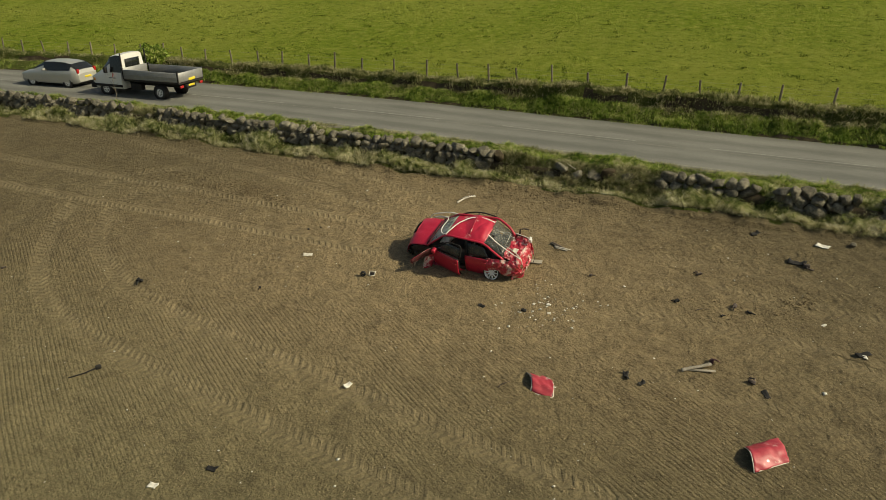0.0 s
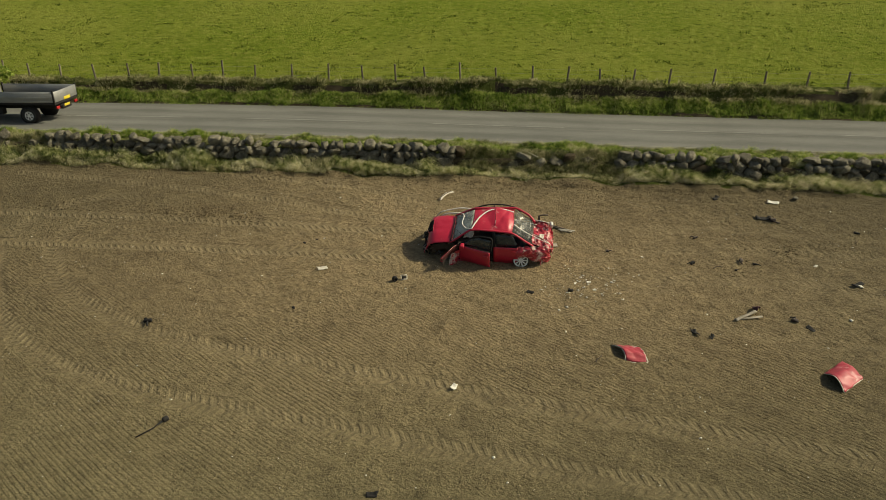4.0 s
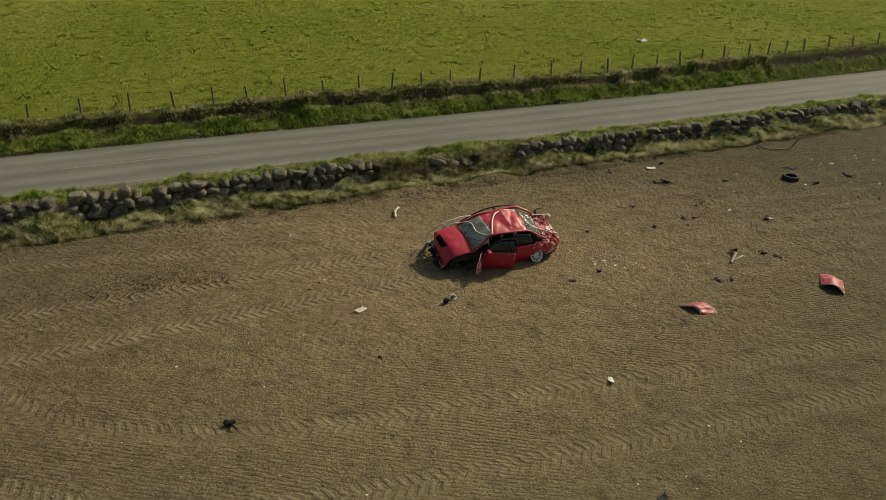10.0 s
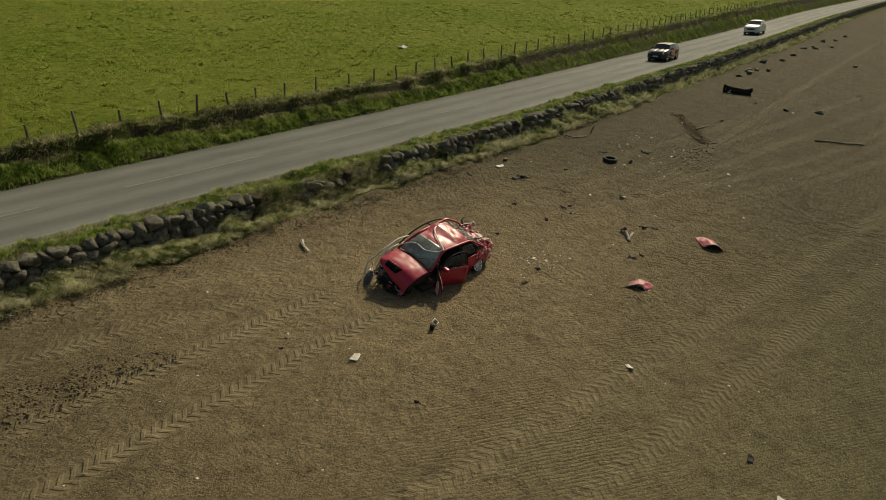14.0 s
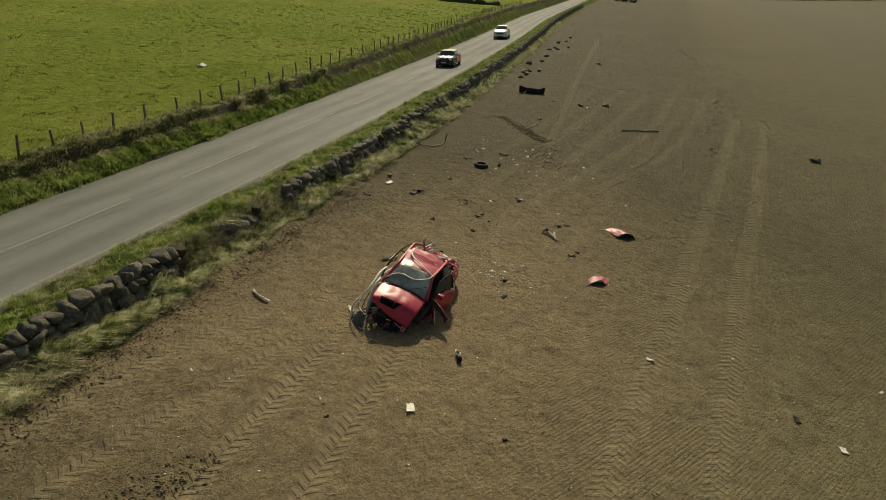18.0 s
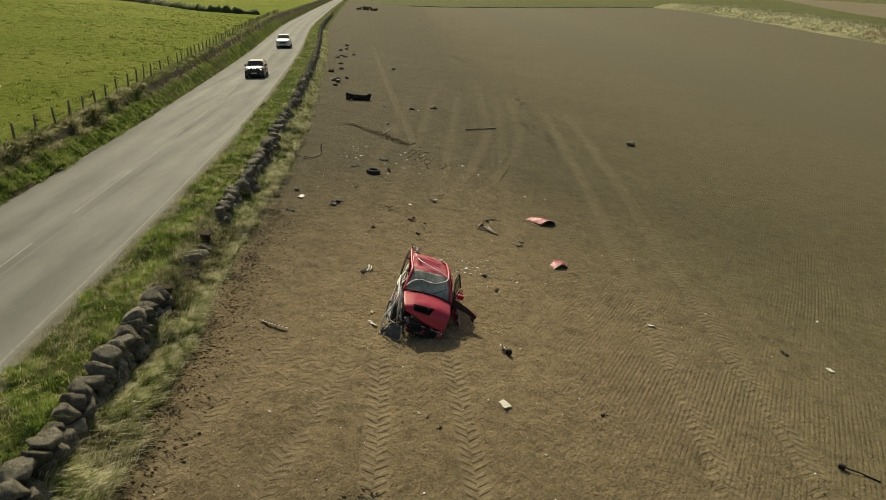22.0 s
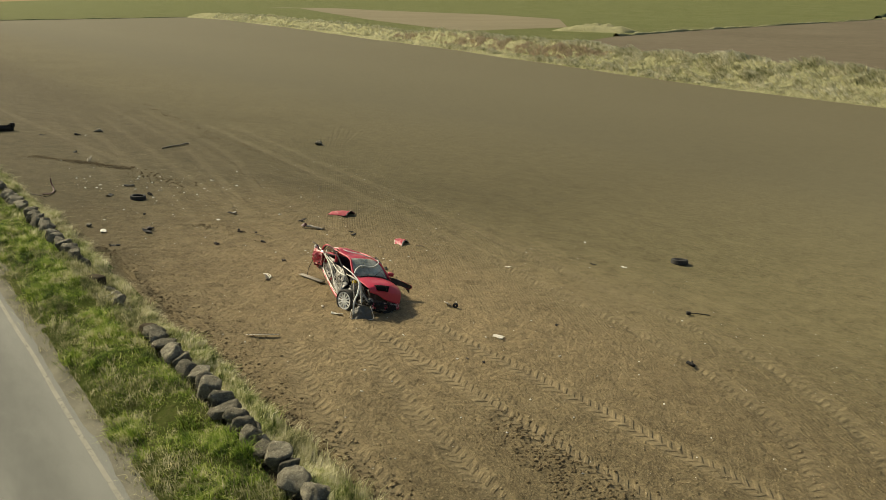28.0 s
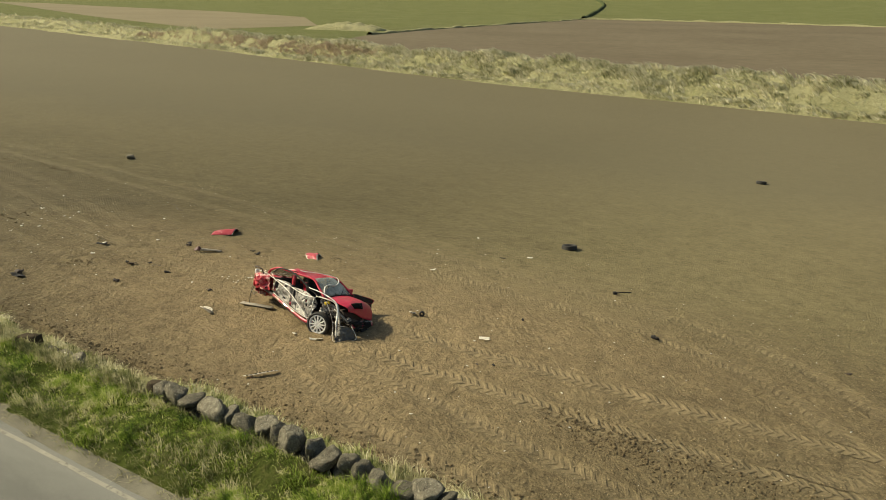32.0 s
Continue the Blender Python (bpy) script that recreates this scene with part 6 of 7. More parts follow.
    for k in range(26):
        x, y, z = rng.uniform(-2.08, -1.50), rng.uniform(-0.62, 0.70), rng.uniform(0.10, 0.42)
        s = rng.uniform(0.05, 0.13)
        if k % 3 == 0:
            a = rng.uniform(0, 6.28)
            bm = tube(curve_through([(x, y, z), (x + 2.2 * s * math.cos(a), y + 2.2 * s * math.sin(a), z + rng.uniform(-0.08, 0.08)), (x + 3.4 * s * math.cos(a + 0.7), y + 3.4 * s * math.sin(a + 0.7), z - 0.05)], 4), 0.012 + 0.1 * s, 6)
        else:
            bm = box(s * rng.uniform(0.8, 1.8), s * rng.uniform(0.5, 1.2), s * rng.uniform(0.3, 0.9), s * 0.12, pose(x, y, z, rng.uniform(-50, 50), rng.uniform(-50, 50), rng.uniform(0, 180)))
        P("engine_bit", bm, (BLACK, INNER, BLACK, PLATE, BARE)[k % 5], smooth=False)
    for k in range(7):
        y = -0.52 + 0.15 * k
        P("bumper_shard", sheet([[(-1.92, y, 0.40), (-1.95, y + 0.12, 0.42)], [(-2.02 - 0.05 * (k % 3), y - 0.03, 0.26), (-2.04, y + 0.10, 0.24 - 0.04 * (k % 2))]], 5, 5, 0.008, 0.03, 7, 90 + k), BLACK if k % 3 else SCRAPED)

    # cabin
    P("floor_pan", sheet([[(-1.2, -0.70, 0.20), (0.1, -0.70, 0.20), (1.7, -0.62, 0.34)], [(-1.2, 0.0, 0.20), (0.1, 0.0, 0.22), (1.7, -0.12, 0.44)], [(-1.1, 0.72, 0.20), (0.1, 0.56, 0.32), (1.7, 0.28, 0.58)]], 10, 10, 0.08), INNER)
    P("dashboard", sheet([[(-0.95, -0.62, 0.90), (-0.95, 0, 0.93), (-0.95, 0.62, 0.90)], [(-0.70, -0.62, 0.88), (-0.68, 0, 0.90), (-0.70, 0.62, 0.88)], [(-0.62, -0.62, 0.55), (-0.60, 0, 0.55), (-0.62, 0.62, 0.55)]], 8, 8, 0.02), BLACK)
    for y in (-0.36, 0.36):
        P("seat", join(box(0.50, 0.48, 0.16, 0.05, pose(-0.05, y, 0.42), 2), box(0.16, 0.46, 0.62, 0.06, pose(0.22, y, 0.74, 0, 14, 0), 2), box(0.12, 0.26, 0.16, 0.05, pose(0.32, y, 1.10, 0, 14, 0), 2)), SEAT)
    P("rear_seat", join(box(0.46, 0.90, 0.16, 0.05, pose(0.86, -0.18, 0.50), 2), box(0.14, 0.90, 0.52, 0.05, pose(1.12, -0.18, 0.76, 0, 18, 0), 2)), SEAT)
    P("rear_shelf", sheet([[(1.08, -0.60, 0.95), (1.08, 0.36, 1.02)], [(1.46, -0.58, 0.93), (1.46, 0.30, 1.02)]], 6, 8, 0.02, 0.02, 4, 61), INNER)
    P("pillar_lining", box(0.08, 0.03, 0.40, 0.01, pose(0.32, 0.50, 1.10, -12, 0, 0)), SEAT_RED, "red cloth lining")
    bag = sheet([[(-0.72, -0.52, 0.98), (-0.68, -0.30, 1.06), (-0.70, -0.12, 0.98)], [(-0.55, -0.54, 1.02), (-0.50, -0.30, 1.12), (-0.52, -0.10, 1.00)], [(-0.46, -0.50, 0.88), (-0.42, -0.30, 0.92), (-0.44, -0.12, 0.86)]], 10, 12, 0.03, 0.03, 6, 63)
    P("airbag", bag, CLOTH, "burst white airbag")
    P("steering_wheel", lathe([(0.16, 0.0), (0.175, 0.014), (0.19, 0.0), (0.175, -0.014), (0.16, 0.0)], 24), BLACK).matrix_basis = pose(-0.48, -0.36, 0.84, 0, 0, 90) @ pose(0, 0, 0, -25, 0, 0)

    # loose tape
    for k, pts in enumerate(([(0.80, 0.44, 1.35), (0.45, 0.44, 1.44), (0.05, 0.34, 1.455), (-0.22, 0.02, 1.445), (-0.38, -0.32, 1.40), (-0.46, -0.52, 1.345)],
                [(-0.46, -0.52, 1.36), (-0.64, -0.42, 1.29), (-0.80, -0.10, 1.215), (-0.78, 0.25, 1.225), (-0.86, 0.48, 1.16), (-1.0, 0.64, 1.04)],
                [(-0.55, 0.80, 1.12), (-0.95, 0.84, 1.10), (-1.32, 0.82, 1.02), (-1.62, 0.83, 0.90), (-1.78, 0.92, 0.66), (-1.88, 1.05, 0.40), (-1.93, 1.04, 0.03)],
                [(2.0, 0.26, 1.12), (1.5, 0.38, 1.12), (1.1, 0.44, 1.02), (0.45, 0.60, 0.86), (-0.20, 0.80, 0.60), (-0.70, 0.90, 0.32)],
                [(0.84, -0.20, 1.37), (1.15, -0.30, 1.20), (1.55, -0.42, 1.06), (1.98, -0.56, 0.96)])):
        P("tape", tube(curve_through(pts, 6), (0.026, 0.017, 0.028, 0.016, 0.018)[k], 6, 0.5), TAPE, "loose strip of pale tape")

    build_wheel("front_wheel", car, inv @ pose(-1.08, 1.03, 0.35, 12, 0, 12), 0.34, 0.272, 0.20, 12)
    build_wheel("rear_wheel", car, inv @ pose(1.12, -0.56, 0.12, 14, 0, 180), 0.262, 0.232, 0.18, 10, flat=True)
    return car


build_wreck()

# ---- debris on the field ----
def ground_pose(x, y, dz=0.0, rz=0, rx=0, ry=0):
    """A pose on the sloping soil."""
    v = y - float(bend(x, y))
    z = float(land(x, y) + relief(np.array(x), np.array(v)))
    tilt = Matrix.Rotation(math.atan(SLOPE) if v < 17 else math.atan(0.11), 4, "X")
    return Matrix.Translation((x, y, z + dz)) @ tilt @ pose(0, 0, 0, rx, ry, rz)


def lay(ob, x, y, rz=0, dz=0.0, rx=0, ry=0, label="", category="", group=""):
    ob.matrix_basis = ground_pose(x, y, dz, rz, rx, ry)
    return tagged(ob, label, category, group)


def thing(name, bm, mat, x, y, rz=0, dz=0.0, label="", category="", group="", rx=0, ry=0, smooth=True):
    return lay(part(name, bm, mat, None, smooth=smooth), x, y, rz, dz, rx, ry, label, category, group)


def shard_mesh(seed, lx, ly, curl=0.3, crush=0.03, thick=0.012, n=9):
    """A torn, curled piece of panel resting on its edges."""
    rng = np.random.default_rng(seed)
    rows = []
    for i in range(4):
        u = i / 3 - 0.5
        rows.append([(u * lx * (1 + rng.uniform(-0.15, 0.15)), (j / 3 - 0.5) * ly * (1 + rng.uniform(-0.2, 0.2)), 0.02 + curl * ly * (4 * u * u * 0.5 + rng.uniform(0, 0.35)) * (0.5 + j / 3)) for j in range(4)])
    return sheet(rows, n + 2, n, thick, crush, 5.0, seed)


def knuckle_mesh(seed, size):
    """A broken black mechanical part: lugs, a boss and a stub."""
    rng = np.random.default_rng(seed)
    pieces = [box(size * rng.uniform(0.6, 1.0), size * rng.uniform(0.3, 0.6), size * rng.uniform(0.25, 0.45), size * 0.06, pose(0, 0, size * 0.18, rng.uniform(-20, 20), rng.uniform(-15, 15), rng.uniform(0, 90)))]
    b = lathe([(0.001, 0.2), (0.5, 0.2), (0.62, 0.05), (0.4, -0.2), (0.001, -0.2)], 9)
    b.transform(pose(size * 0.3, size * 0.1, size * 0.2, rng.uniform(0, 60), 0, rng.uniform(0, 180)) @ Matrix.Scale(size * 0.45, 4))
    pieces.append(b)
    pieces.append(tube([(0, 0, size * 0.15), (-size * 0.5, size * rng.uniform(-0.4, 0.4), size * 0.25), (-size * 0.8, size * rng.uniform(-0.5, 0.5), size * 0.08)], size * 0.09, 6))
    return join(*pieces)


def tyre_thing(x, y, rz, label, with_rim=False, radius=0.33, tilt=0, width=0.21):
    ob = tagged(new("tyre"), label, "tyre")
    w = width / 2
    bm = lathe([(radius * 0.70, w * 0.85), (radius * 0.76, w), (radius * 0.93, w), (radius, w * 0.75), (radius, -w * 0.75), (radius * 0.93, -w), (radius * 0.76, -w), (radius * 0.70, -w * 0.85), (radius * 0.74, -w * 0.6), (radius * 0.90, 0), (radius * 0.74, w * 0.6), (radius * 0.70, w * 0.85)], 36)
    part("casing", bm, RUBBER, ob)
    ring = [box(0.012, w * 1.45, 0.05, 0, Matrix.Rotation(a, 4, "Y") @ Matrix.Translation((radius + 0.003, 0, 0)) @ pose(0, 0, 0, 18, 0, 0)) for a in [2 * math.pi * k / 40 for k in range(40)]]
    part("tread", join(*ring), RUBBER, ob, smooth=False)
    if with_rim:
        part("rim", lathe([(radius * 0.71, w * 0.8), (radius * 0.66, w * 0.7), (radius * 0.60, -w * 0.2), (0.06, 0.0), (0.05, w * 0.3), (0.001, w * 0.3)], 28), BLACK, ob)
    ob.matrix_basis = ground_pose(x, y, w - 0.015, rz, 90 + tilt, 0)
    return ob


DULL = surface("dull_beige", (0.16, 0.14, 0.105), (0.34, 0.30, 0.235), big=6, fine=40, rough=0.7, bump=0.2)


def build_debris():
    # red panels
    p = tagged(new("body_panel"), "bowed red bumper chunk with a scraped grey lip", "car panel", "red panels")
    front = [(-0.35, 0.37, 0.02), (-0.24, 0.16, 0.14), (-0.15, -0.06, 0.20), (-0.09, -0.25, 0.13), (-0.06, -0.38, 0.015)]
    rear = [(0.0, 0.40, 0.02), (0.15, 0.27, 0.11), (0.27, 0.09, 0.13), (0.33, -0.16, 0.09), (0.34, -0.40, 0.015)]
    rows = [[tuple(Vector(a).lerp(Vector(b), v)) for a, b in zip(front, rear)] for v in (0.0, 0.4, 0.72, 1.0)]
    part("skin", sheet(rows, 18, 20, 0.010, 0.030, 5.5, 71), PINK, p)
    part("hollow", sheet([[(x + 0.012, y, z - 0.028) for x, y, z in row] for row in rows], 10, 12, 0.008, 0.014, 5.5, 72), INNER, p, "dark hollow underside")
    part("grey_tip", sheet([[(-0.39, 0.40, 0.015), (-0.28, 0.19, 0.145), (-0.18, -0.03, 0.205)], [(-0.33, 0.36, 0.045), (-0.20, 0.17, 0.165), (-0.10, -0.02, 0.215)]], 6, 12, 0.008, 0.012, 6, 73), PLATE, p, "scraped grey lip")
    part("hem", tube(curve_through(front + rear[::-1] + front[:1], 4), 0.013, 6), TRIM, p, "pale torn rim")
    lay(p, 4.12, -4.70, 0, 0.0)
    p.scale = (1.22, 0.82, 0.85)
    p = tagged(new("body_panel"), "large bowed red door skin with pale torn edges", "car panel", "red panels")
    west, south, far = Vector((-0.34, 0.04, 0)), Vector((-0.14, -0.62, 0)), Vector((0.48, 0.58, 0))
    bow = ((0.0, 0.015), (0.22, 0.13), (0.5, 0.22), (0.78, 0.15), (1.0, 0.015))
    rows = [[west.lerp(south, u) + far * v * (1 + 0.10 * u * (1 - u)) + Vector((0, 0, 0.012 + z * lift)) for u, z in bow] for v, lift in ((0.0, 1.0), (0.35, 0.92), (0.7, 0.66), (1.0, 0.42))]
    part("skin", sheet([[tuple(q) for q in row] for row in rows], 20, 22, 0.010, 0.020, 4.5, 74), PINK, p)
    part("lining", sheet([[tuple(q + Vector((0.012, 0.014, -0.030))) for q in row] for row in rows], 12, 14, 0.008, 0.012, 4.5, 75), INNER, p, "dark underside")
    part("torn_edge", tube(curve_through([tuple(q + Vector((-0.006, -0.006, 0.008))) for q in rows[0]], 5), 0.009, 5), TRIM, p)
    part("hem", tube(curve_through([tuple(row[-1] + Vector((0, -0.004, 0.004))) for row in rows], 4), 0.010, 5), TRIM, p)
    lay(p, 9.25, -4.95, 0)
    p.scale = (1.26, 1.0, 0.88)
    p = tagged(new("bumper_strip"), "broken beige bumper strip with a torn red end", "car part")
    part("strip", sheet([[(-0.55, -0.04, 0.03), (-0.1, 0.0, 0.08), (0.35, 0.06, 0.10)], [(-0.53, 0.02, 0.09), (-0.1, 0.05, 0.13), (0.35, 0.11, 0.14)], [(-0.52, 0.06, 0.02), (-0.1, 0.10, 0.05), (0.35, 0.16, 0.05)]], 8, 14, 0.012, 0.015, 4, 77), DULL, p)
    part("strip", box(0.86, 0.075, 0.03, 0.008, pose(-0.06, -0.05, 0.05, 8, -4, -14)), DULL, p)
    part("red_end", sheet([[(0.34, 0.06, 0.14), (0.46, 0.10, 0.24), (0.58, 0.10, 0.14)], [(0.34, 0.28, 0.08), (0.46, 0.30, 0.10), (0.60, 0.24, 0.04)]], 8, 8, 0.012, 0.03, 6, 78), MAROON, p, "crumpled red end")
    lay(p, 7.55, -2.62, 29)
    p.scale = (0.88, 1.0, 0.75)
    # tyres
    tyre_thing(15.23, 2.25, 20, "black road tyre off its rim lying flat on soil")
    tyre_thing(-2.90, -13.75, 70, "black tyre on its rim lying on the field", True, tilt=7)
    tyre_thing(-7.55, -39.0, 10, "black tyre lying far down the field", True, tilt=5)
    # bumper beam near the wall
    p = tagged(new("bumper_core"), "long black bumper core standing on its edge", "bumper")
    part("beam", sheet([[(-1.0, 0.10, 0.52), (-0.4, -0.02, 0.46), (0.4, -0.02, 0.44), (1.0, 0.12, 0.50)], [(-1.0, 0.02, 0.28), (-0.4, -0.10, 0.24), (0.4, -0.10, 0.24), (1.0, 0.04, 0.28)], [(-1.0, 0.10, 0.02), (-0.4, -0.02, 0.02), (0.4, -0.02, 0.02), (1.0, 0.12, 0.02)]], 10, 24, 0.05, 0.05, 3, 81, 0.04), BLACK, p)
    for x in (-0.9, 0.9):
        part("end_cap", box(0.22, 0.25, 0.30, 0.04, pose(x, 0.10, 0.42, 0, 0, 10), 2), BLACK, p)
    lay(p, 38.8, 4.45, -72)
    # wood
    thing("pole", tube(curve_through([(-1.35, 0, 0.05), (-0.5, 0.04, 0.07), (0.4, -0.02, 0.06), (0.9, 0.05, 0.08), (1.45, 0.02, 0.07)], 5), [0.05] * 10 + [0.055] * 11, 8), WOOD, 30.1, -4.5, -55, label="pale broken wooden pole lying in the field", category="pole")
    p = tagged(new("rail_piece"), "split pale fence rail propped on the churned soil", "fence rail")
    part("rail", box(0.95, 0.10, 0.05, 0.01, pose(0, 0, 0.14, 0, -10, 0)), WOOD, p)
    part("rail", box(0.90, 0.05, 0.05, 0.01, pose(0.02, 0.14, 0.05, 0, -4, 4)), WOOD, p)
    lay(p, 25.6, 1.85, -20)
    thing("bent_bar", tube(curve_through([(-0.9, 0.1, 0.12), (-0.5, -0.1, 0.05), (0.1, -0.1, 0.05), (0.6, 0.05, 0.12), (0.85, 0.2, 0.36), (0.95, 0.22, 0.48)], 5), [0.038] * 10 + [0.034] * 8 + [0.03] * 8, 8, 0.7), MAROON, 17.75, 5.35, -25, label="bent dark red bumper bar by the wall grass", category="car part")
    thing("broken_frame", tube(curve_through([(-0.4, 0, 0.03), (0.0, 0.12, 0.06), (0.5, 0.05, 0.03)], 4), 0.02, 5), INNER, 17.2, 5.9, 30, label="dark broken frame piece at the grass edge", category="car part")
    thing("board", box(1.12, 0.19, 0.028, 0.006, pose(0, 0, 0.035, 2, 1, 0)), DULL, 1.7, 0.68, 12, label="flat grey board lying beside the wreck", category="board")
    p = tagged(new("trim_strip"), "short grooved trim strip lying on the soil", "trim")
    part("strip", box(0.62, 0.12, 0.035, 0.008, pose(0, 0, 0.03, 6, 3, 0)), WOOD, p)
    part("groove", box(0.56, 0.03, 0.012, 0.003, pose(0, 0.01, 0.052, 6, 3, 0)), INNER, p)
    lay(p, 2.4, 1.95, -22)
    # pale perforated strip
    p = tagged(new("crash_strip"), "curved pale strip with a row of dark slots", "car part")
    part("strip", sheet([[(-0.42, -0.06, 0.02), (-0.15, -0.02, 0.05), (0.15, -0.03, 0.05), (0.42, -0.12, 0.02)], [(-0.42, 0.03, 0.05), (-0.15, 0.07, 0.08), (0.15, 0.06, 0.08), (0.42, -0.03, 0.05)]], 5, 18, 0.008, 0.0), TRIM, p)
    for k in range(8):
        t = (k + 0.5) / 8
        part("slot", box(0.045, 0.035, 0.02, 0.004, pose(-0.40 + 0.80 * t, 0.045 - 0.16 * (t - 0.45) ** 2 - 0.03 * t, 0.06 + 0.03 * math.sin(math.pi * t), 18, 0, -8)), BLACK, p)
    lay(p, -1.93, 4.12, 67)
    # the pair of parts ahead of the wreck
    thing("hub", lathe([(0.035, 0.04), (0.055, 0.06), (0.085, 0.04), (0.085, -0.04), (0.055, -0.06), (0.035, -0.04), (0.035, 0.04)], 16), BLACK, -2.62, -1.98, 30, 0.07, "black hub with a round bore on the soil", "car part")
    p = tagged(new("bracket"), "pale metal bracket bent into a frame", "car part")
    for a, b in (((-0.15, -0.10, 0.03), (0.15, -0.10, 0.05)), ((-0.15, 0.10, 0.16), (0.15, 0.10, 0.18)), ((-0.15, -0.10, 0.03), (-0.15, 0.10, 0.16)), ((0.15, -0.10, 0.05), (0.15, 0.10, 0.18))):
        part("bar", tube([a, b], 0.024, 6), TRIM, p)
    part("web", box(0.24, 0.14, 0.02, 0.004, pose(0, 0, 0.10, 33, 0, 0)), BLACK, p)
    lay(p, -2.36, -1.86, 15)
    p.scale = (0.6, 0.6, 0.6)
    # pale pieces
    thing("plastic_piece", shard_mesh(5, 0.30, 0.17, 0.10, 0.012), TRIM, -5.03, -1.56, 25, label="pale leaf-shaped scrap of broken plastic", category="plastic piece")
    thing("plastic_piece", shard_mesh(6, 0.20, 0.13, 0.3, 0.02), PALE, -0.20, -6.56, 70, label="small white block of broken plastic", category="plastic piece")
    thing("plastic_piece", shard_mesh(7, 0.42, 0.2, 0.12, 0.02), PALE, 10.05, 5.03, -15, label="pale flat sheet of plastic near the wall grass", category="plastic piece")
    thing("plastic_piece", shard_mesh(8, 0.20, 0.14, 0.2, 0.02), PALE, -2.25, -10.92, 10, label="small white scrap of plastic", category="plastic piece")
    thing("plastic_bag", shard_mesh(9, 0.75, 0.42, 0.35, 0.06), CLOTH, 24.3, 24.4, 20, label="white plastic sheet caught in the pasture grass", category="plastic sheet")
    thing("rag", shard_mesh(10, 0.34, 0.10, 0.3, 0.03), TRIM, -1.42, 1.56, 40, label="torn pale scrap beside the front wheel", category="scrap")
    thing("plastic_piece", shard_mesh(11, 0.14, 0.07, 0.3, 0.01), TRIM, -0.70, 1.62, -15, label="small beige plastic fragment", category="plastic piece")
    for k, (x, y, s) in enumerate(((-3.64, 0.74, 0.10), (-5.55, 0.39, 0.10), (-5.86, 3.51, 0.10), (11.15, -0.62, 0.22), (4.94, 0.41, 0.12), (3.2, -1.35, 0.20), (3.35, -1.75, 0.16), (2.8, -1.45, 0.14), (18.6, 3.05, 0.22), (18.6, 0.6, 0.18), (20.3, 0.7, 0.20), (18.3, -2.4, 0.26), (16.6, -3.05, 0.16), (26.1, 3.2, 0.24), (36.0, -0.3, 0.26), (-4.9, -1.2, 0.07), (10.2, 0.48, 0.22), (13.1, -4.9, 0.14), (1.0, -12.4, 0.16))):
        thing("white_scrap", shard_mesh(40 + k, s * 0.62, s * 0.4, 0.25, 0.02, n=5), PALE, x, y, 37 * k, label="small white scrap of broken bodywork", category="scrap", group="white scraps")
    # black pieces
    black = [(9.37, 3.62, 0.48, 0.2), (8.05, 5.2, 0.32, 0.2), (5.95, -3.55, 0.26, 0.35), (1.49, -2.16, 0.22, 0.3), (11.1, -0.5, 0.34, 0.2), (18.2, 1.82, 0.50, 0.2), (16.25, 3.2, 0.45, 0.1), (-1.41, -10.05, 0.24, 0.25), (6.36, -3.7, 0.2, 0.4), (9.08, -2.95, 0.26, 0.1), (28.9, 1.9, 0.4, 0.3), (36.5, 2.3, 0.35, 0.3)]
    for k, (x, y, s, c) in enumerate(black):
        thing("plastic_shard", shard_mesh(80 + k, s, s * 0.5, c + 0.1, 0.03), BLACK, x, y, 53 * k, label="broken shard of black plastic trim", category="plastic shard", group="black shards")
    parts = [(6.8, 1.9, 0.20), (-5.22, -3.78, 0.12), (-9.05, -4.96, 0.26), (3.87, 0.62, 0.16), (2.66, -1.9, 0.16), (6.45, 0.22, 0.17), (7.97, 0.47, 0.20), (8.38, 0.36, 0.17), (7.72, -0.08, 0.12), (8.73, -2.65, 0.22), (15.95, 1.52, 0.26), (36.2, 0.2, 0.38), (9.65, 3.46, 0.28), (8.0, 5.05, 0.14), (-6.1, -0.05, 0.10), (-5.75, 0.2, 0.08), (39.9, 4.9, 0.3), (12.2, 2.9, 0.16), (-14.2, -6.05, 0.14)]
    for k, (x, y, s) in enumerate(parts):
        thing("machine_part", knuckle_mesh(120 + k, s), BLACK if k % 3 else INNER, x, y, 71 * k, label="small dark broken machine part on the soil", category="machine part", group="machine parts")
    dark_stones = []
    for k in range(2):
        me = STONES[k].copy()
        me.materials.clear()
        me.materials.append(EARTH_AND_SHADE)
        dark_stones.append(me)
    p = tagged(new("tie_rod"), "thin black rod with a knob at one end", "car part")
    part("rod", tube([(-0.38, 0.02, 0.03), (0.0, -0.02, 0.05), (0.36, 0.03, 0.07)], 0.016, 6), BLACK, p)
    part("knob", box(0.14, 0.10, 0.10, 0.03, pose(0.36, 0.03, 0.07), 2), BLACK, p)
    lay(p, -6.84, -8.88, 55)
    for x, y, r, l in ((14.7, -6.9, -25, 1.6), (3.35, -5.05, 60, 0.36), (16.2, 3.25, 10, 0.6), (7.2, 0.0, 30, 0.4), (11.9, -0.9, -40, 0.5)):
        thing("twig", tube(curve_through([(-l / 2, 0, 0.02), (-l / 6, 0.06 * l, 0.04), (l / 5, -0.04 * l, 0.05), (l / 2, 0.05 * l, 0.02)], 4), [0.012] * 6 + [0.008] * 7, 5), INNER, x, y, r, label="thin dark twig lying on the harrowed soil", category="twig", group="twigs")
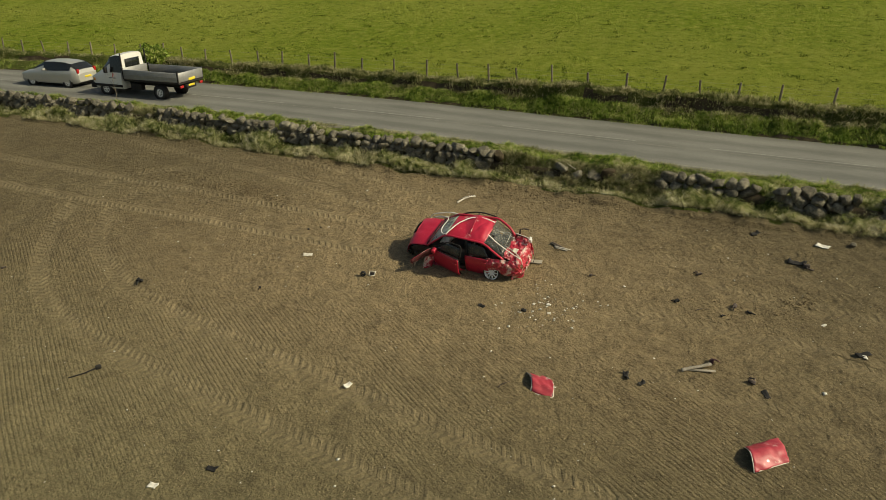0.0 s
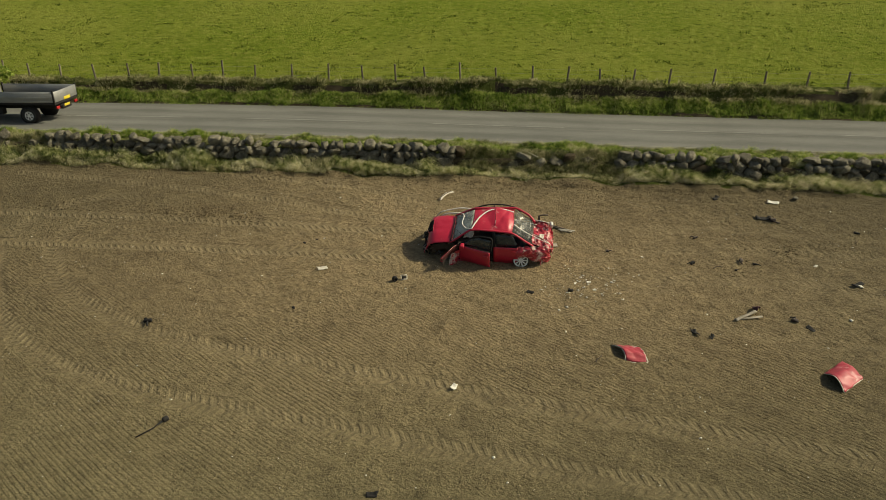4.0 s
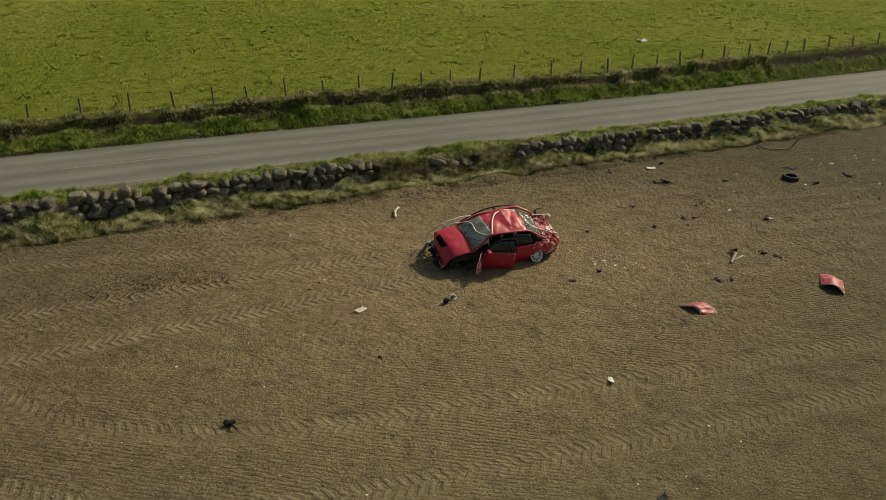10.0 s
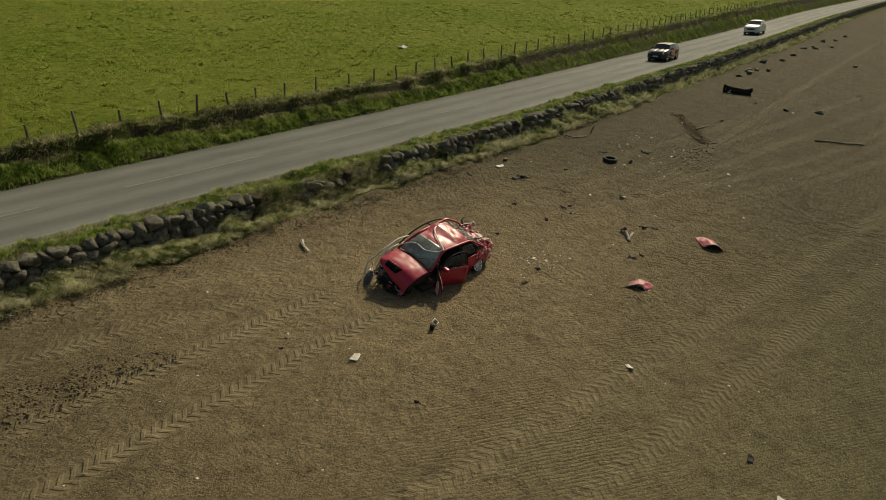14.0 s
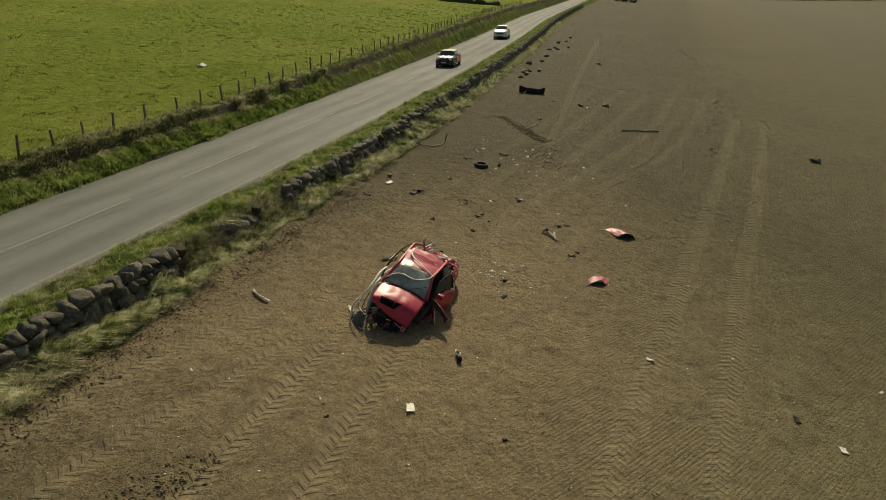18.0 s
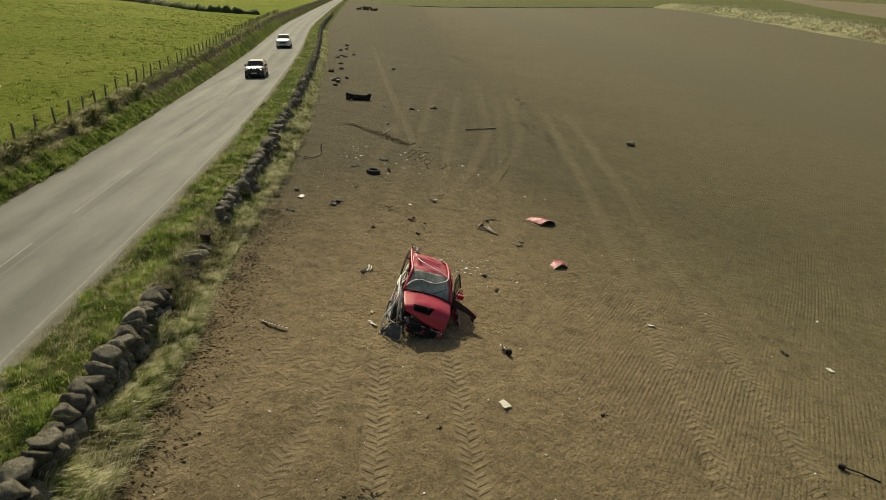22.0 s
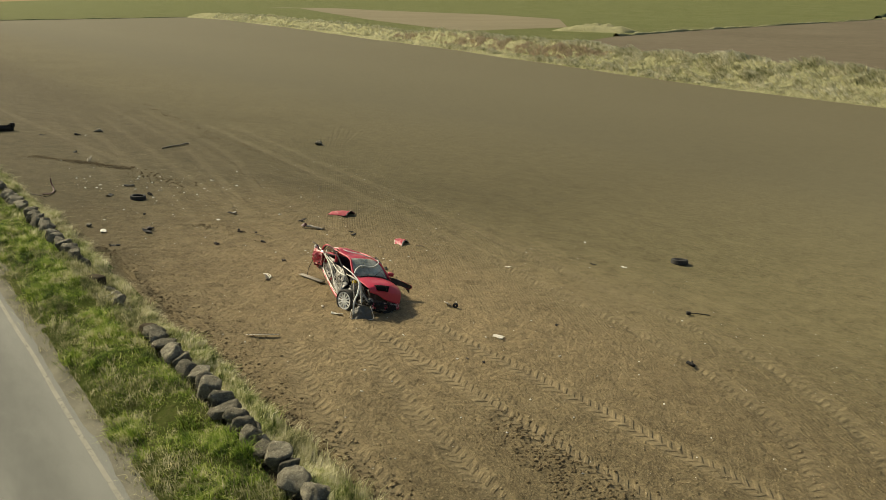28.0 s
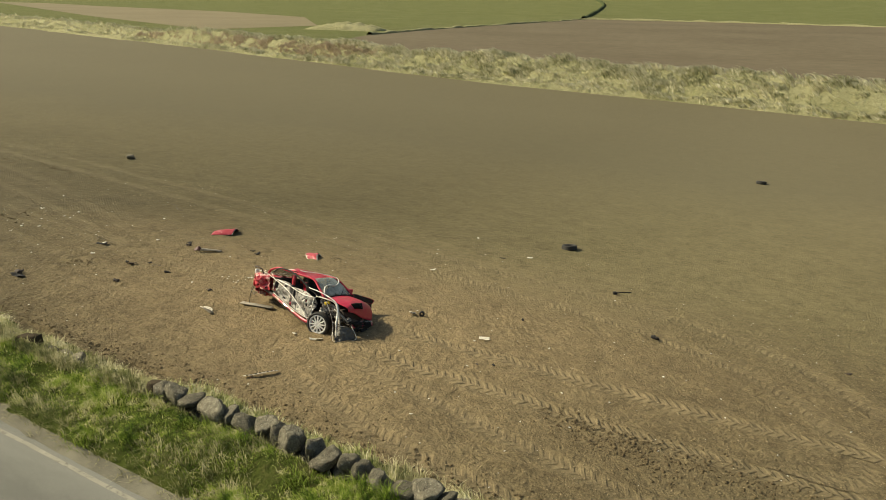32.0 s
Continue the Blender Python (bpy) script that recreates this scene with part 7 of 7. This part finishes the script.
    # bleached stick on the verge, dark boulders and sods at the gap in the wall
    pair = tagged(new("trim_strips"), "two curved strips of pale broken trim on the soil", "trim strip")
    for k, (dy_, l) in enumerate(((0.0, 0.56), (0.08, 0.40))):
        part("strip", tube(curve_through([(-l / 2, dy_, 0.03), (-l / 6, dy_ + 0.02, 0.05), (l / 5, dy_ + 0.015, 0.05), (l / 2, dy_ - 0.03, 0.03)], 4), 0.022, 6, 0.6), TRIM, pair)
    lay(pair, 2.55, 1.88, 178)
    thing("stick", tube(curve_through([(-0.42, 0, 0.16), (-0.12, 0.05, 0.24), (0.2, -0.02, 0.26), (0.45, 0.05, 0.20)], 4), [0.016] * 6 + [0.010] * 7, 5), TRIM, 1.05, 7.1, 150, label="bleached bare stick lying in the verge grass", category="stick")
    for k, (x, y, sx, sy, sz, up) in enumerate(((-1.85, 6.93, 0.66, 0.56, 0.62, 0.32), (2.60, 6.98, 0.70, 0.54, 0.58, 0.28), (2.05, 7.02, 0.80, 0.52, 0.34, 0.20), (0.85, 6.98, 0.80, 0.58, 0.42, 0.22), (3.35, 7.00, 0.55, 0.50, 0.36, 0.18))):
        ob = new("sod" if k < 2 else "sunk_boulder", dark_stones[k % 2] if k < 2 else STONES[(3 * k) % len(STONES)])
        ob.matrix_basis = ground_pose(x, y, up, 47 * k) @ Matrix.Diagonal((sx, sy, sz, 1))
        tagged(ob, "dark lump of earth and roots in the wall's gap" if k < 2 else "grey boulder sunk in the grass of the slumped wall", "sod" if k < 2 else "boulder", "sods" if k < 2 else "sunk boulders")
    # dislodged boulders
    rng = np.random.default_rng(5)
    rocks = [(29.4, -15.0, 0.55), (46.6, 7.0, 0.5), (49.0, 7.0, 0.6), (50.2, 7.4, 0.7), (51.4, 7.1, 0.5), (52.3, 6.4, 0.5), (57.0, 8.3, 0.7), (37.7, -1.55, 0.5), (65.3, 2.1, 0.5), (74, 9.2, 0.7), (75.5, 8.4, 0.6), (77, 9.0, 0.5), (79.5, 7.6, 0.5), (84.5, 9.8, 0.7), (88, 9.2, 0.5), (95.4, 9.8, 0.6), (10.9, 5.35, 0.22), (60.5, 7.6, 0.4), (66, 8.2, 0.5)]
    for k, (x, y, s) in enumerate(rocks):
        ob = new("boulder", STONES[int(rng.integers(len(STONES)))])
        ob.matrix_basis = ground_pose(x, y, 0.18 * s, rng.uniform(0, 360)) @ Matrix.Diagonal((s * 1.3, s, s * 0.8, 1))
        tagged(ob, "dark boulder knocked out of the wall onto the field" if k else "single dark boulder lying in the open field", "boulder", "loose boulders")
    # heap and ruin far off
    for name, x, y, lab, mat, n, wid in (("manure_heap", 300, 17.5, "low brown heap beside the far road", EARTH_AND_SHADE, 46, 6.0), ("rubble_ruin", -62, 29.5, "heap of pale rubble at the pasture edge", STONE, 40, 3.5)):
        bm = bmesh.new()
        for _ in range(n):
            s = rng.uniform(0.5, 1.4) * wid / 5
            k = len(bm.verts)
            bm.from_mesh(FAR_STONES[int(rng.integers(len(FAR_STONES)))])
            bm.verts.ensure_lookup_table()
            ax, ay = rng.normal(0, wid * 0.5), rng.normal(0, wid * 0.35)
            h = max(0, 1 - (abs(ax) + abs(ay)) / (1.6 * wid)) * wid * 0.28
            bmesh.ops.transform(bm, matrix=Matrix.Translation((ax, ay, h)) @ Matrix.Diagonal((s, s, s * 0.8, 1)), verts=bm.verts[k:])
        ob = part(name, bm, mat, None)
        ob.matrix_basis = Matrix.Translation((x, y, float(land(x, y))))
        tagged(ob, lab, "heap", kind="stuff")


build_debris()


def build_bush():
    """The one dark bush on the far bank, and the bare sapling on the near verge."""
    rng = np.random.default_rng(8)
    bush = tagged(new("bush"), "dense dark green bush on the roadside bank", "bush")
    x0, v0 = -28.7, 16.3
    z0 = float(profile(x0, v0))
    bush.matrix_basis = Matrix.Translation((x0, v0 + float(bend(x0, v0)), z0))
    limbs = []
    for _ in range(9):
        a, r = rng.uniform(0, 6.28), rng.uniform(0.3, 0.8)
        limbs.append(tube([(0, 0, -0.1), (0.4 * r * math.cos(a), 0.4 * r * math.sin(a), 0.5), (r * math.cos(a), r * math.sin(a), rng.uniform(0.8, 1.3))], [0.04, 0.028, 0.012], 5))
    part("branches", join(*limbs), WOOD, bush)
    n = 5200
    d = rng.normal(0, 1, (n, 3))
    d /= np.linalg.norm(d, axis=1)[:, None]
    r = rng.uniform(0.35, 1.0, n) ** 0.5
    lump = np.array([1 + 0.35 * noise.noise(Vector(q) * 2.2) for q in d])
    c = d * (r * lump)[:, None] * np.array([1.10, 0.78, 0.74]) + np.array([0, 0, 0.72])
    c = c[c[:, 2] > 0]
    n = len(c)
    a, b = rng.normal(0, 0.055, (n, 3)), rng.normal(0, 0.055, (n, 3))
    P = np.stack([c - a, c + b, c + a, c - b], 1).reshape(-1, 3)
    leaves = raw_mesh("leaves", P, np.arange(4 * n), np.full(n, 4), HERB, smooth=False)
    leaves.parent = bush
    sap = tagged(new("sapling"), "thin bare sapling growing on the verge", "sapling")
    sx, sv = -23.2, 7.7
    sap.matrix_basis = Matrix.Translation((sx, sv + float(bend(sx, sv)), float(profile(sx, sv)) - 0.05))
    part("trunk", tube(curve_through([(0, 0, 0), (0.05, 0.02, 0.7), (-0.03, 0, 1.3), (0.06, 0.03, 1.75)], 4), [0.018] * 4 + [0.013] * 4 + [0.007] * 5, 5), WOOD, sap)
    for k in range(9):
        z, a = 0.6 + 0.12 * k, 2.4 * k
        part("twig", tube([(0.01, 0.01, z), (0.18 * math.cos(a), 0.18 * math.sin(a), z + 0.16), (0.30 * math.cos(a), 0.30 * math.sin(a), z + 0.22)], [0.007, 0.005, 0.003], 4), WOOD, sap)


build_bush()

# ---- vehicles on the road ----
PAINT_SILVER = surface("silver_paint", (0.42, 0.41, 0.37), (0.50, 0.49, 0.44), big=1, fine=60, rough=0.32, metal=0.35, bump=0, coat=0.4)
PAINT_WHITE = surface("white_paint", (0.66, 0.65, 0.61), (0.74, 0.73, 0.69), big=1, fine=40, rough=0.35, bump=0, coat=0.3)
PAINT_BLACK = surface("black_paint", (0.012, 0.014, 0.014), (0.022, 0.024, 0.024), big=1, fine=40, rough=0.25, bump=0, coat=0.5)
TIPPER_GREY = surface("tipper_alloy", (0.24, 0.24, 0.235), (0.34, 0.34, 0.33), big=2, fine=40, rough=0.5, metal=0.4, bump=0.15)
PANE = surface("vehicle_glass", (0.010, 0.012, 0.012), (0.020, 0.022, 0.022), big=1, fine=20, rough=0.06, bump=0)
LAMP_RED = surface("red_lens", (0.30, 0.012, 0.012), (0.40, 0.02, 0.02), rough=0.2, bump=0)
LAMP_CLEAR = surface("clear_lens", (0.55, 0.55, 0.52), (0.70, 0.70, 0.67), rough=0.15, bump=0)
LAMP_AMBER = surface("amber_lens", (0.60, 0.26, 0.02), (0.70, 0.32, 0.03), rough=0.2, bump=0)
PLATE_YELLOW = surface("yellow_plate", (0.62, 0.48, 0.03), (0.70, 0.55, 0.05), rough=0.5, bump=0)
SIGN_RED = surface("red_film", (0.45, 0.02, 0.025), (0.52, 0.03, 0.035), rough=0.4, bump=0)


def hull(stations):
    """Rings along x: (x, half width, floor, belt, roof, roof half width). Returns the grid of points, both sides, open below."""
    rows = []
    for x, w, zf, zb, zr, wr in stations:
        one = [(w * 0.90, zf), (w * 0.98, zf + 0.12), (w, zf + 0.35 * (zb - zf)), (w * 0.985, zf + 0.8 * (zb - zf)), (w * 0.94, zb), (wr + (w * 0.94 - wr) * 0.45, zb + (zr - zb) * 0.55), (wr, zb + (zr - zb) * 0.93), (wr * 0.72, zr), (0.0, zr + 0.012)]
        rows.append([(x, -y, z) for y, z in one] + [(x, y, z) for y, z in one[-2::-1]])
    return np.array(rows)


def grid_part(name, G, rows, cols, mat, parent, lift=0.0, label="", skip=()):
    """The faces of a hull between given rows and columns, as a part of its own."""
    du, dv = np.gradient(G, axis=0), np.gradient(G, axis=1)
    N = np.cross(dv, du)
    N /= np.linalg.norm(N, axis=2, keepdims=True) + 1e-9
    bm = bmesh.new()
    made = {}
    def vert(i, j):
        if (i, j) not in made:
            made[i, j] = bm.verts.new(G[i, j] + N[i, j] * lift)
        return made[i, j]
    for i in rows:
        for j in cols:
            if (i, j) not in skip:
                bm.faces.new((vert(i, j), vert(i, j + 1), vert(i + 1, j + 1), vert(i + 1, j)))
    bmesh.ops.recalc_face_normals(bm, faces=bm.faces)
    return part(name, bm, mat, parent, label)


def road_car(name, stations, glass, paint, x, v, label, wheel_x, wheel_r, track, roof=None, front=None, steer=180):
    """A passenger car that faces -x locally. glass: rows of the hull with side windows, windscreen and rear window."""
    ob = tagged(new(name), label, "car")
    ob.matrix_basis = pose(x, v + float(bend(x, v)), ROAD_Z - 0.01, 0, 0, math.degrees(math.atan(float(bend(x + 1, v) - bend(x - 1, v)) / 2)))
    G = hull(stations)
    n, k = G.shape[:2]
    screen, sides, back = glass
    cut = {(i, j) for i in (*screen, *back) for j in range(5, k - 6)} | {(i, j) for i in sides for j in (4, 5, k - 7, k - 6)}
    body = grid_part("body", G, range(n - 1), range(k - 1), paint, ob, skip=cut)
    grid_part("windscreen", G, screen, range(5, k - 6), PANE, ob, -0.004)
    grid_part("rear_window", G, back, range(5, k - 6), PANE, ob, -0.004)
    for i in sides:
        for cols in ((4, 5), (k - 7, k - 6)):
            grid_part("side_window", G, [i], cols, PANE, ob, -0.004)
    for i in (0, n - 1):
        bm = bmesh.new()
        bm.faces.new([bm.verts.new(p) for p in G[i]])
        bmesh.ops.recalc_face_normals(bm, faces=bm.faces)
        part("front" if i == 0 else "tail", bm, paint, ob, smooth=False)
    part("underbody", box(stations[-1][0] - stations[0][0] - 0.3, 2 * track, 0.16, 0.03, pose((stations[0][0] + stations[-1][0]) / 2, 0, stations[3][2] + 0.06)), BLACK, ob)
    if roof:
        grid_part("roof_skin", G, roof, range(6, k - 7), PAINT_WHITE, ob, 0.006, "white roof")
    for wx in wheel_x:
        for s in (-1, 1):
            part("wheel_arch", lathe([(wheel_r + 0.07, 0.02), (wheel_r + 0.05, 0.025), (0.02, 0.02), (0.02, -0.06), (wheel_r + 0.07, -0.06)], 24), BLACK, ob).matrix_basis = pose(wx, s * (track + 0.072), wheel_r, 0, 0, 0 if s > 0 else 180)
            build_wheel("wheel", ob, pose(wx, s * (track + 0.02), wheel_r, 0, 0, 0 if s > 0 else 180), wheel_r, wheel_r * 0.66, 0.20, 7)
    x0, x1 = stations[0][0], stations[-1][0]
    w = stations[1][1]
    for s in (-1, 1):
        part("headlight", box(0.26, 0.30, 0.14, 0.05, pose(x0 + 0.16, s * (w - 0.20), stations[1][3] - 0.06, 0, 0, s * 22), 2), LAMP_CLEAR, ob)
        part("tail_light", box(0.12, 0.16, 0.26, 0.04, pose(x1 - 0.07, s * (w - 0.14), stations[-2][3] - 0.04), 2), LAMP_RED, ob)
        part("mirror", box(0.12, 0.20, 0.13, 0.04, pose(glass[1][0] and stations[glass[1][0]][0] + 0.10, s * (w + 0.10), stations[4][3] + 0.08), 2), paint, ob)
        part("door_seam", box(0.012, 0.01, 0.62, 0, pose(stations[glass[1][-1]][0], s * w * 0.985, 0.62)), BLACK, ob)
        part("side_trim", box(1.6, 0.02, 0.06, 0.008, pose((x0 + x1) / 2, s * (w + 0.005), 0.34)), BLACK, ob)
    part("grille", box(0.06, 0.9, 0.16, 0.03, pose(x0 - 0.005, 0, stations[0][3] - 0.14), 2), BLACK, ob)
    part("lower_grille", box(0.06, 1.0, 0.14, 0.03, pose(x0 - 0.005, 0, 0.32), 2), BLACK, ob)
    part("number_plate", box(0.02, 0.50, 0.11, 0.004, pose(x0 - 0.04, 0, 0.46)), LAMP_CLEAR, ob)
    part("number_plate", box(0.02, 0.50, 0.11, 0.004, pose(x1 + 0.012, 0, 0.62)), PLATE_YELLOW, ob)
    return ob


HATCH = [(-2.12, 0.62, 0.24, 0.62, 0.64, 0.50), (-2.02, 0.80, 0.22, 0.70, 0.73, 0.62), (-1.60, 0.87, 0.22, 0.82, 0.88, 0.70), (-1.10, 0.89, 0.22, 0.90, 0.99, 0.74), (-0.30, 0.89, 0.22, 0.93, 1.44, 0.60), (0.45, 0.89, 0.22, 0.95, 1.48, 0.60), (1.15, 0.88, 0.22, 0.98, 1.45, 0.58), (1.62, 0.86, 0.24, 1.00, 1.36, 0.56), (2.02, 0.80, 0.28, 1.00, 1.03, 0.62), (2.12, 0.70, 0.34, 0.80, 0.82, 0.55)]
silver = road_car("hatchback", HATCH, ((3,), (4, 5, 6), (7,)), PAINT_SILVER, -31.4, 12.1, "silver five-door hatchback driving along the country road", (-1.30, 1.32), 0.31, 0.74)
SUV = [(-2.18, 0.66, 0.34, 0.86, 0.88, 0.52), (-2.05, 0.84, 0.30, 0.96, 0.99, 0.64), (-1.60, 0.91, 0.30, 1.04, 1.10, 0.72), (-1.05, 0.92, 0.30, 1.10, 1.18, 0.76), (-0.35, 0.92, 0.30, 1.14, 1.60, 0.62), (0.45, 0.92, 0.30, 1.16, 1.65, 0.62), (1.15, 0.92, 0.30, 1.18, 1.63, 0.60), (1.70, 0.90, 0.32, 1.20, 1.55, 0.58), (2.10, 0.84, 0.36, 1.16, 1.19, 0.64), (2.20, 0.74, 0.42, 0.95, 0.97, 0.58)]
road_car("off_roader", SUV, ((3,), (4, 5, 6), (7,)), PAINT_WHITE, 80.0, 11.3, "white off-road car with dark windows on the road", (-1.32, 1.34), 0.36, 0.78)
MINI = [(-1.90, 0.60, 0.24, 0.66, 0.68, 0.48), (-1.80, 0.78, 0.20, 0.76, 0.79, 0.58), (-1.40, 0.84, 0.20, 0.86, 0.92, 0.64), (-0.88, 0.86, 0.20, 0.91, 0.98, 0.70), (-0.38, 0.86, 0.20, 0.93, 1.36, 0.60), (0.30, 0.86, 0.20, 0.94, 1.41, 0.61), (0.95, 0.86, 0.20, 0.95, 1.40, 0.60), (1.50, 0.84, 0.22, 0.96, 1.34, 0.58), (1.82, 0.80, 0.26, 0.94, 0.97, 0.60), (1.90, 0.70, 0.32, 0.74, 0.76, 0.52)]
mini = road_car("small_hatchback", MINI, ((3,), (4, 5, 6), (7,)), PAINT_BLACK, 47.0, 11.3, "small black hatchback with a white roof and red lettered doors", (-1.24, 1.26), 0.30, 0.72, roof=range(4, 7))
for s in (-1, 1):
    part("door_sign", box(1.05, 0.006, 0.42, 0, pose(-0.10, s * 0.872, 0.60)), SIGN_RED, mini, "red door sign")
    text = bpy.data.curves.new("lettering", "FONT")
    text.body, text.size, text.extrude, text.align_x, text.align_y = "RED", 0.42, 0.004, "CENTER", "CENTER"
    text.materials.append(PAINT_WHITE)
    word = new("lettering", text)
    word.parent = mini
    word.matrix_basis = pose(-0.10, s * 0.882, 0.60, 90, 0, 0 if s < 0 else 180)
    part("bonnet_stripe", box(0.9, 0.16, 0.012, 0.004, pose(-1.35, s * 0.26, 0.925, 0, -9, 0)), PAINT_WHITE, mini)


def build_truck():
    """A small white tipper truck, facing -x."""
    tr = tagged(new("tipper_truck"), "white tipper truck with a grey drop-side bed on the road", "truck")
    x, v = -24.4, 11.4
    tr.matrix_basis = pose(x, v + float(bend(x, v)), ROAD_Z - 0.01, 0, 0, math.degrees(math.atan(float(bend(x + 1, v) - bend(x - 1, v)) / 2)))
    st = [(-2.98, 0.80, 0.42, 0.90, 0.92, 0.62), (-2.88, 0.94, 0.38, 1.02, 1.06, 0.72), (-2.50, 0.98, 0.38, 1.16, 1.24, 0.80), (-2.15, 0.99, 0.38, 1.24, 1.42, 0.84), (-1.60, 0.99, 0.38, 1.26, 2.12, 0.76), (-1.20, 0.99, 0.38, 1.28, 2.24, 0.76), (-0.82, 0.99, 0.38, 1.28, 2.24, 0.76)]
    G = hull(st)
    n, k = G.shape[:2]
    cut = {(3, j) for j in range(5, k - 6)} | {(i, j) for i in (4, 5) for j in (4, 5, k - 7, k - 6)}
    cab = grid_part("cab", G, range(n - 1), range(k - 1), PAINT_WHITE, tr, skip=cut)
    grid_part("windscreen", G, [3], range(5, k - 6), PANE, cab, -0.004)
    for cols in ((4, 5), (k - 7, k - 6)):
        grid_part("side_window", G, [4, 5], cols, PANE, cab, -0.004)
    bm = bmesh.new()
    bm.faces.new([bm.verts.new(p) for p in G[-1]])
    part("cab_back", bm, PAINT_WHITE, cab, smooth=False)
    part("rear_pane", box(0.02, 1.1, 0.5, 0.02, pose(-0.80, 0, 1.72)), PANE, cab)
    bm = bmesh.new()
    bm.faces.new([bm.verts.new(p) for p in G[0]])
    part("nose", bm, BLACK, cab, smooth=False)
    part("bumper", box(0.30, 1.96, 0.30, 0.06, pose(-2.90, 0, 0.52), 2), BLACK, tr)
    for s in (-1, 1):
        part("headlight", box(0.22, 0.30, 0.22, 0.05, pose(-2.86, s * 0.74, 0.86, 0, 0, s * 20), 2), LAMP_CLEAR, cab)
        part("indicator", box(0.16, 0.10, 0.16, 0.03, pose(-2.78, s * 0.92, 0.84, 0, 0, s * 25), 2), LAMP_AMBER, cab)
        part("mirror", box(0.14, 0.18, 0.34, 0.05, pose(-1.72, s * 1.12, 1.42), 2), BLACK, cab)
        part("door_sign", box(0.46, 0.006, 0.06, 0, pose(-1.45, s * 0.992, 0.98)), TIPPER_GREY, cab, "grey sign bar")
        part("sign_mark", box(0.06, 0.006, 0.20, 0, pose(-1.38, s * 0.994, 1.14, 0, 30, 0)), SIGN_RED, cab)
        part("side_rub", box(1.9, 0.03, 0.14, 0.01, pose(-1.75, s * 1.0, 0.56)), BLACK, cab)
        part("fuel_tank", box(0.7, 0.34, 0.36, 0.05, pose(0.0, s * 0.72, 0.56), 2), BLACK, tr)
    part("chassis", box(4.6, 0.76, 0.20, 0.02, pose(0.75, 0, 0.68)), BLACK, tr)
    part("bed_floor", box(3.70, 2.06, 0.10, 0.01, pose(1.20, 0, 0.92)), BLACK, tr)
    for s in (-1, 1):
        side = part("drop_side", box(3.66, 0.05, 0.50, 0.012, pose(1.20, s * 1.02, 1.24)), TIPPER_GREY, tr, "grey drop side")
        for z in (1.06, 1.24, 1.42):
            part("rib", box(3.60, 0.02, 0.035, 0.006, pose(1.20, s * 1.05, z)), TIPPER_GREY, side)
        for x in (-0.62, 3.02):
            part("corner_post", box(0.07, 0.08, 0.60, 0.01, pose(x, s * 1.03, 1.26)), BLACK, tr)
        part("headboard_post", box(0.06, 0.06, 1.36, 0.01, pose(-0.70, s * 0.94, 1.66)), BLACK, tr)
        part("tail_light", box(0.08, 0.26, 0.14, 0.02, pose(3.04, s * 0.82, 0.74)), LAMP_RED, tr)
    part("headboard", box(0.05, 1.90, 0.60, 0.012, pose(-0.68, 0, 1.24)), TIPPER_GREY, tr)
    part("tailboard", box(0.05, 2.02, 0.50, 0.012, pose(3.04, 0, 1.24)), TIPPER_GREY, tr)
    part("hazard_board", box(0.012, 0.56, 0.14, 0.002, pose(3.07, 0.05, 1.06)), PLATE_YELLOW, tr, "yellow board")
    part("number_plate", box(0.012, 0.50, 0.11, 0.002, pose(3.05, 0.0, 0.74)), PLATE_YELLOW, tr)
    for wx in (-2.05, 1.62):
        for s in (-1, 1):
            build_wheel("wheel", tr, pose(wx, s * 0.86, 0.34, 0, 0, 0 if s > 0 else 180), 0.34, 0.21, 0.22, 6)
            part("mudguard", lathe([(0.42, 0.12), (0.42, -0.12), (0.02, -0.12)], 20), BLACK, tr).matrix_basis = pose(wx, s * 0.82, 0.36)
    return tr


build_truck()
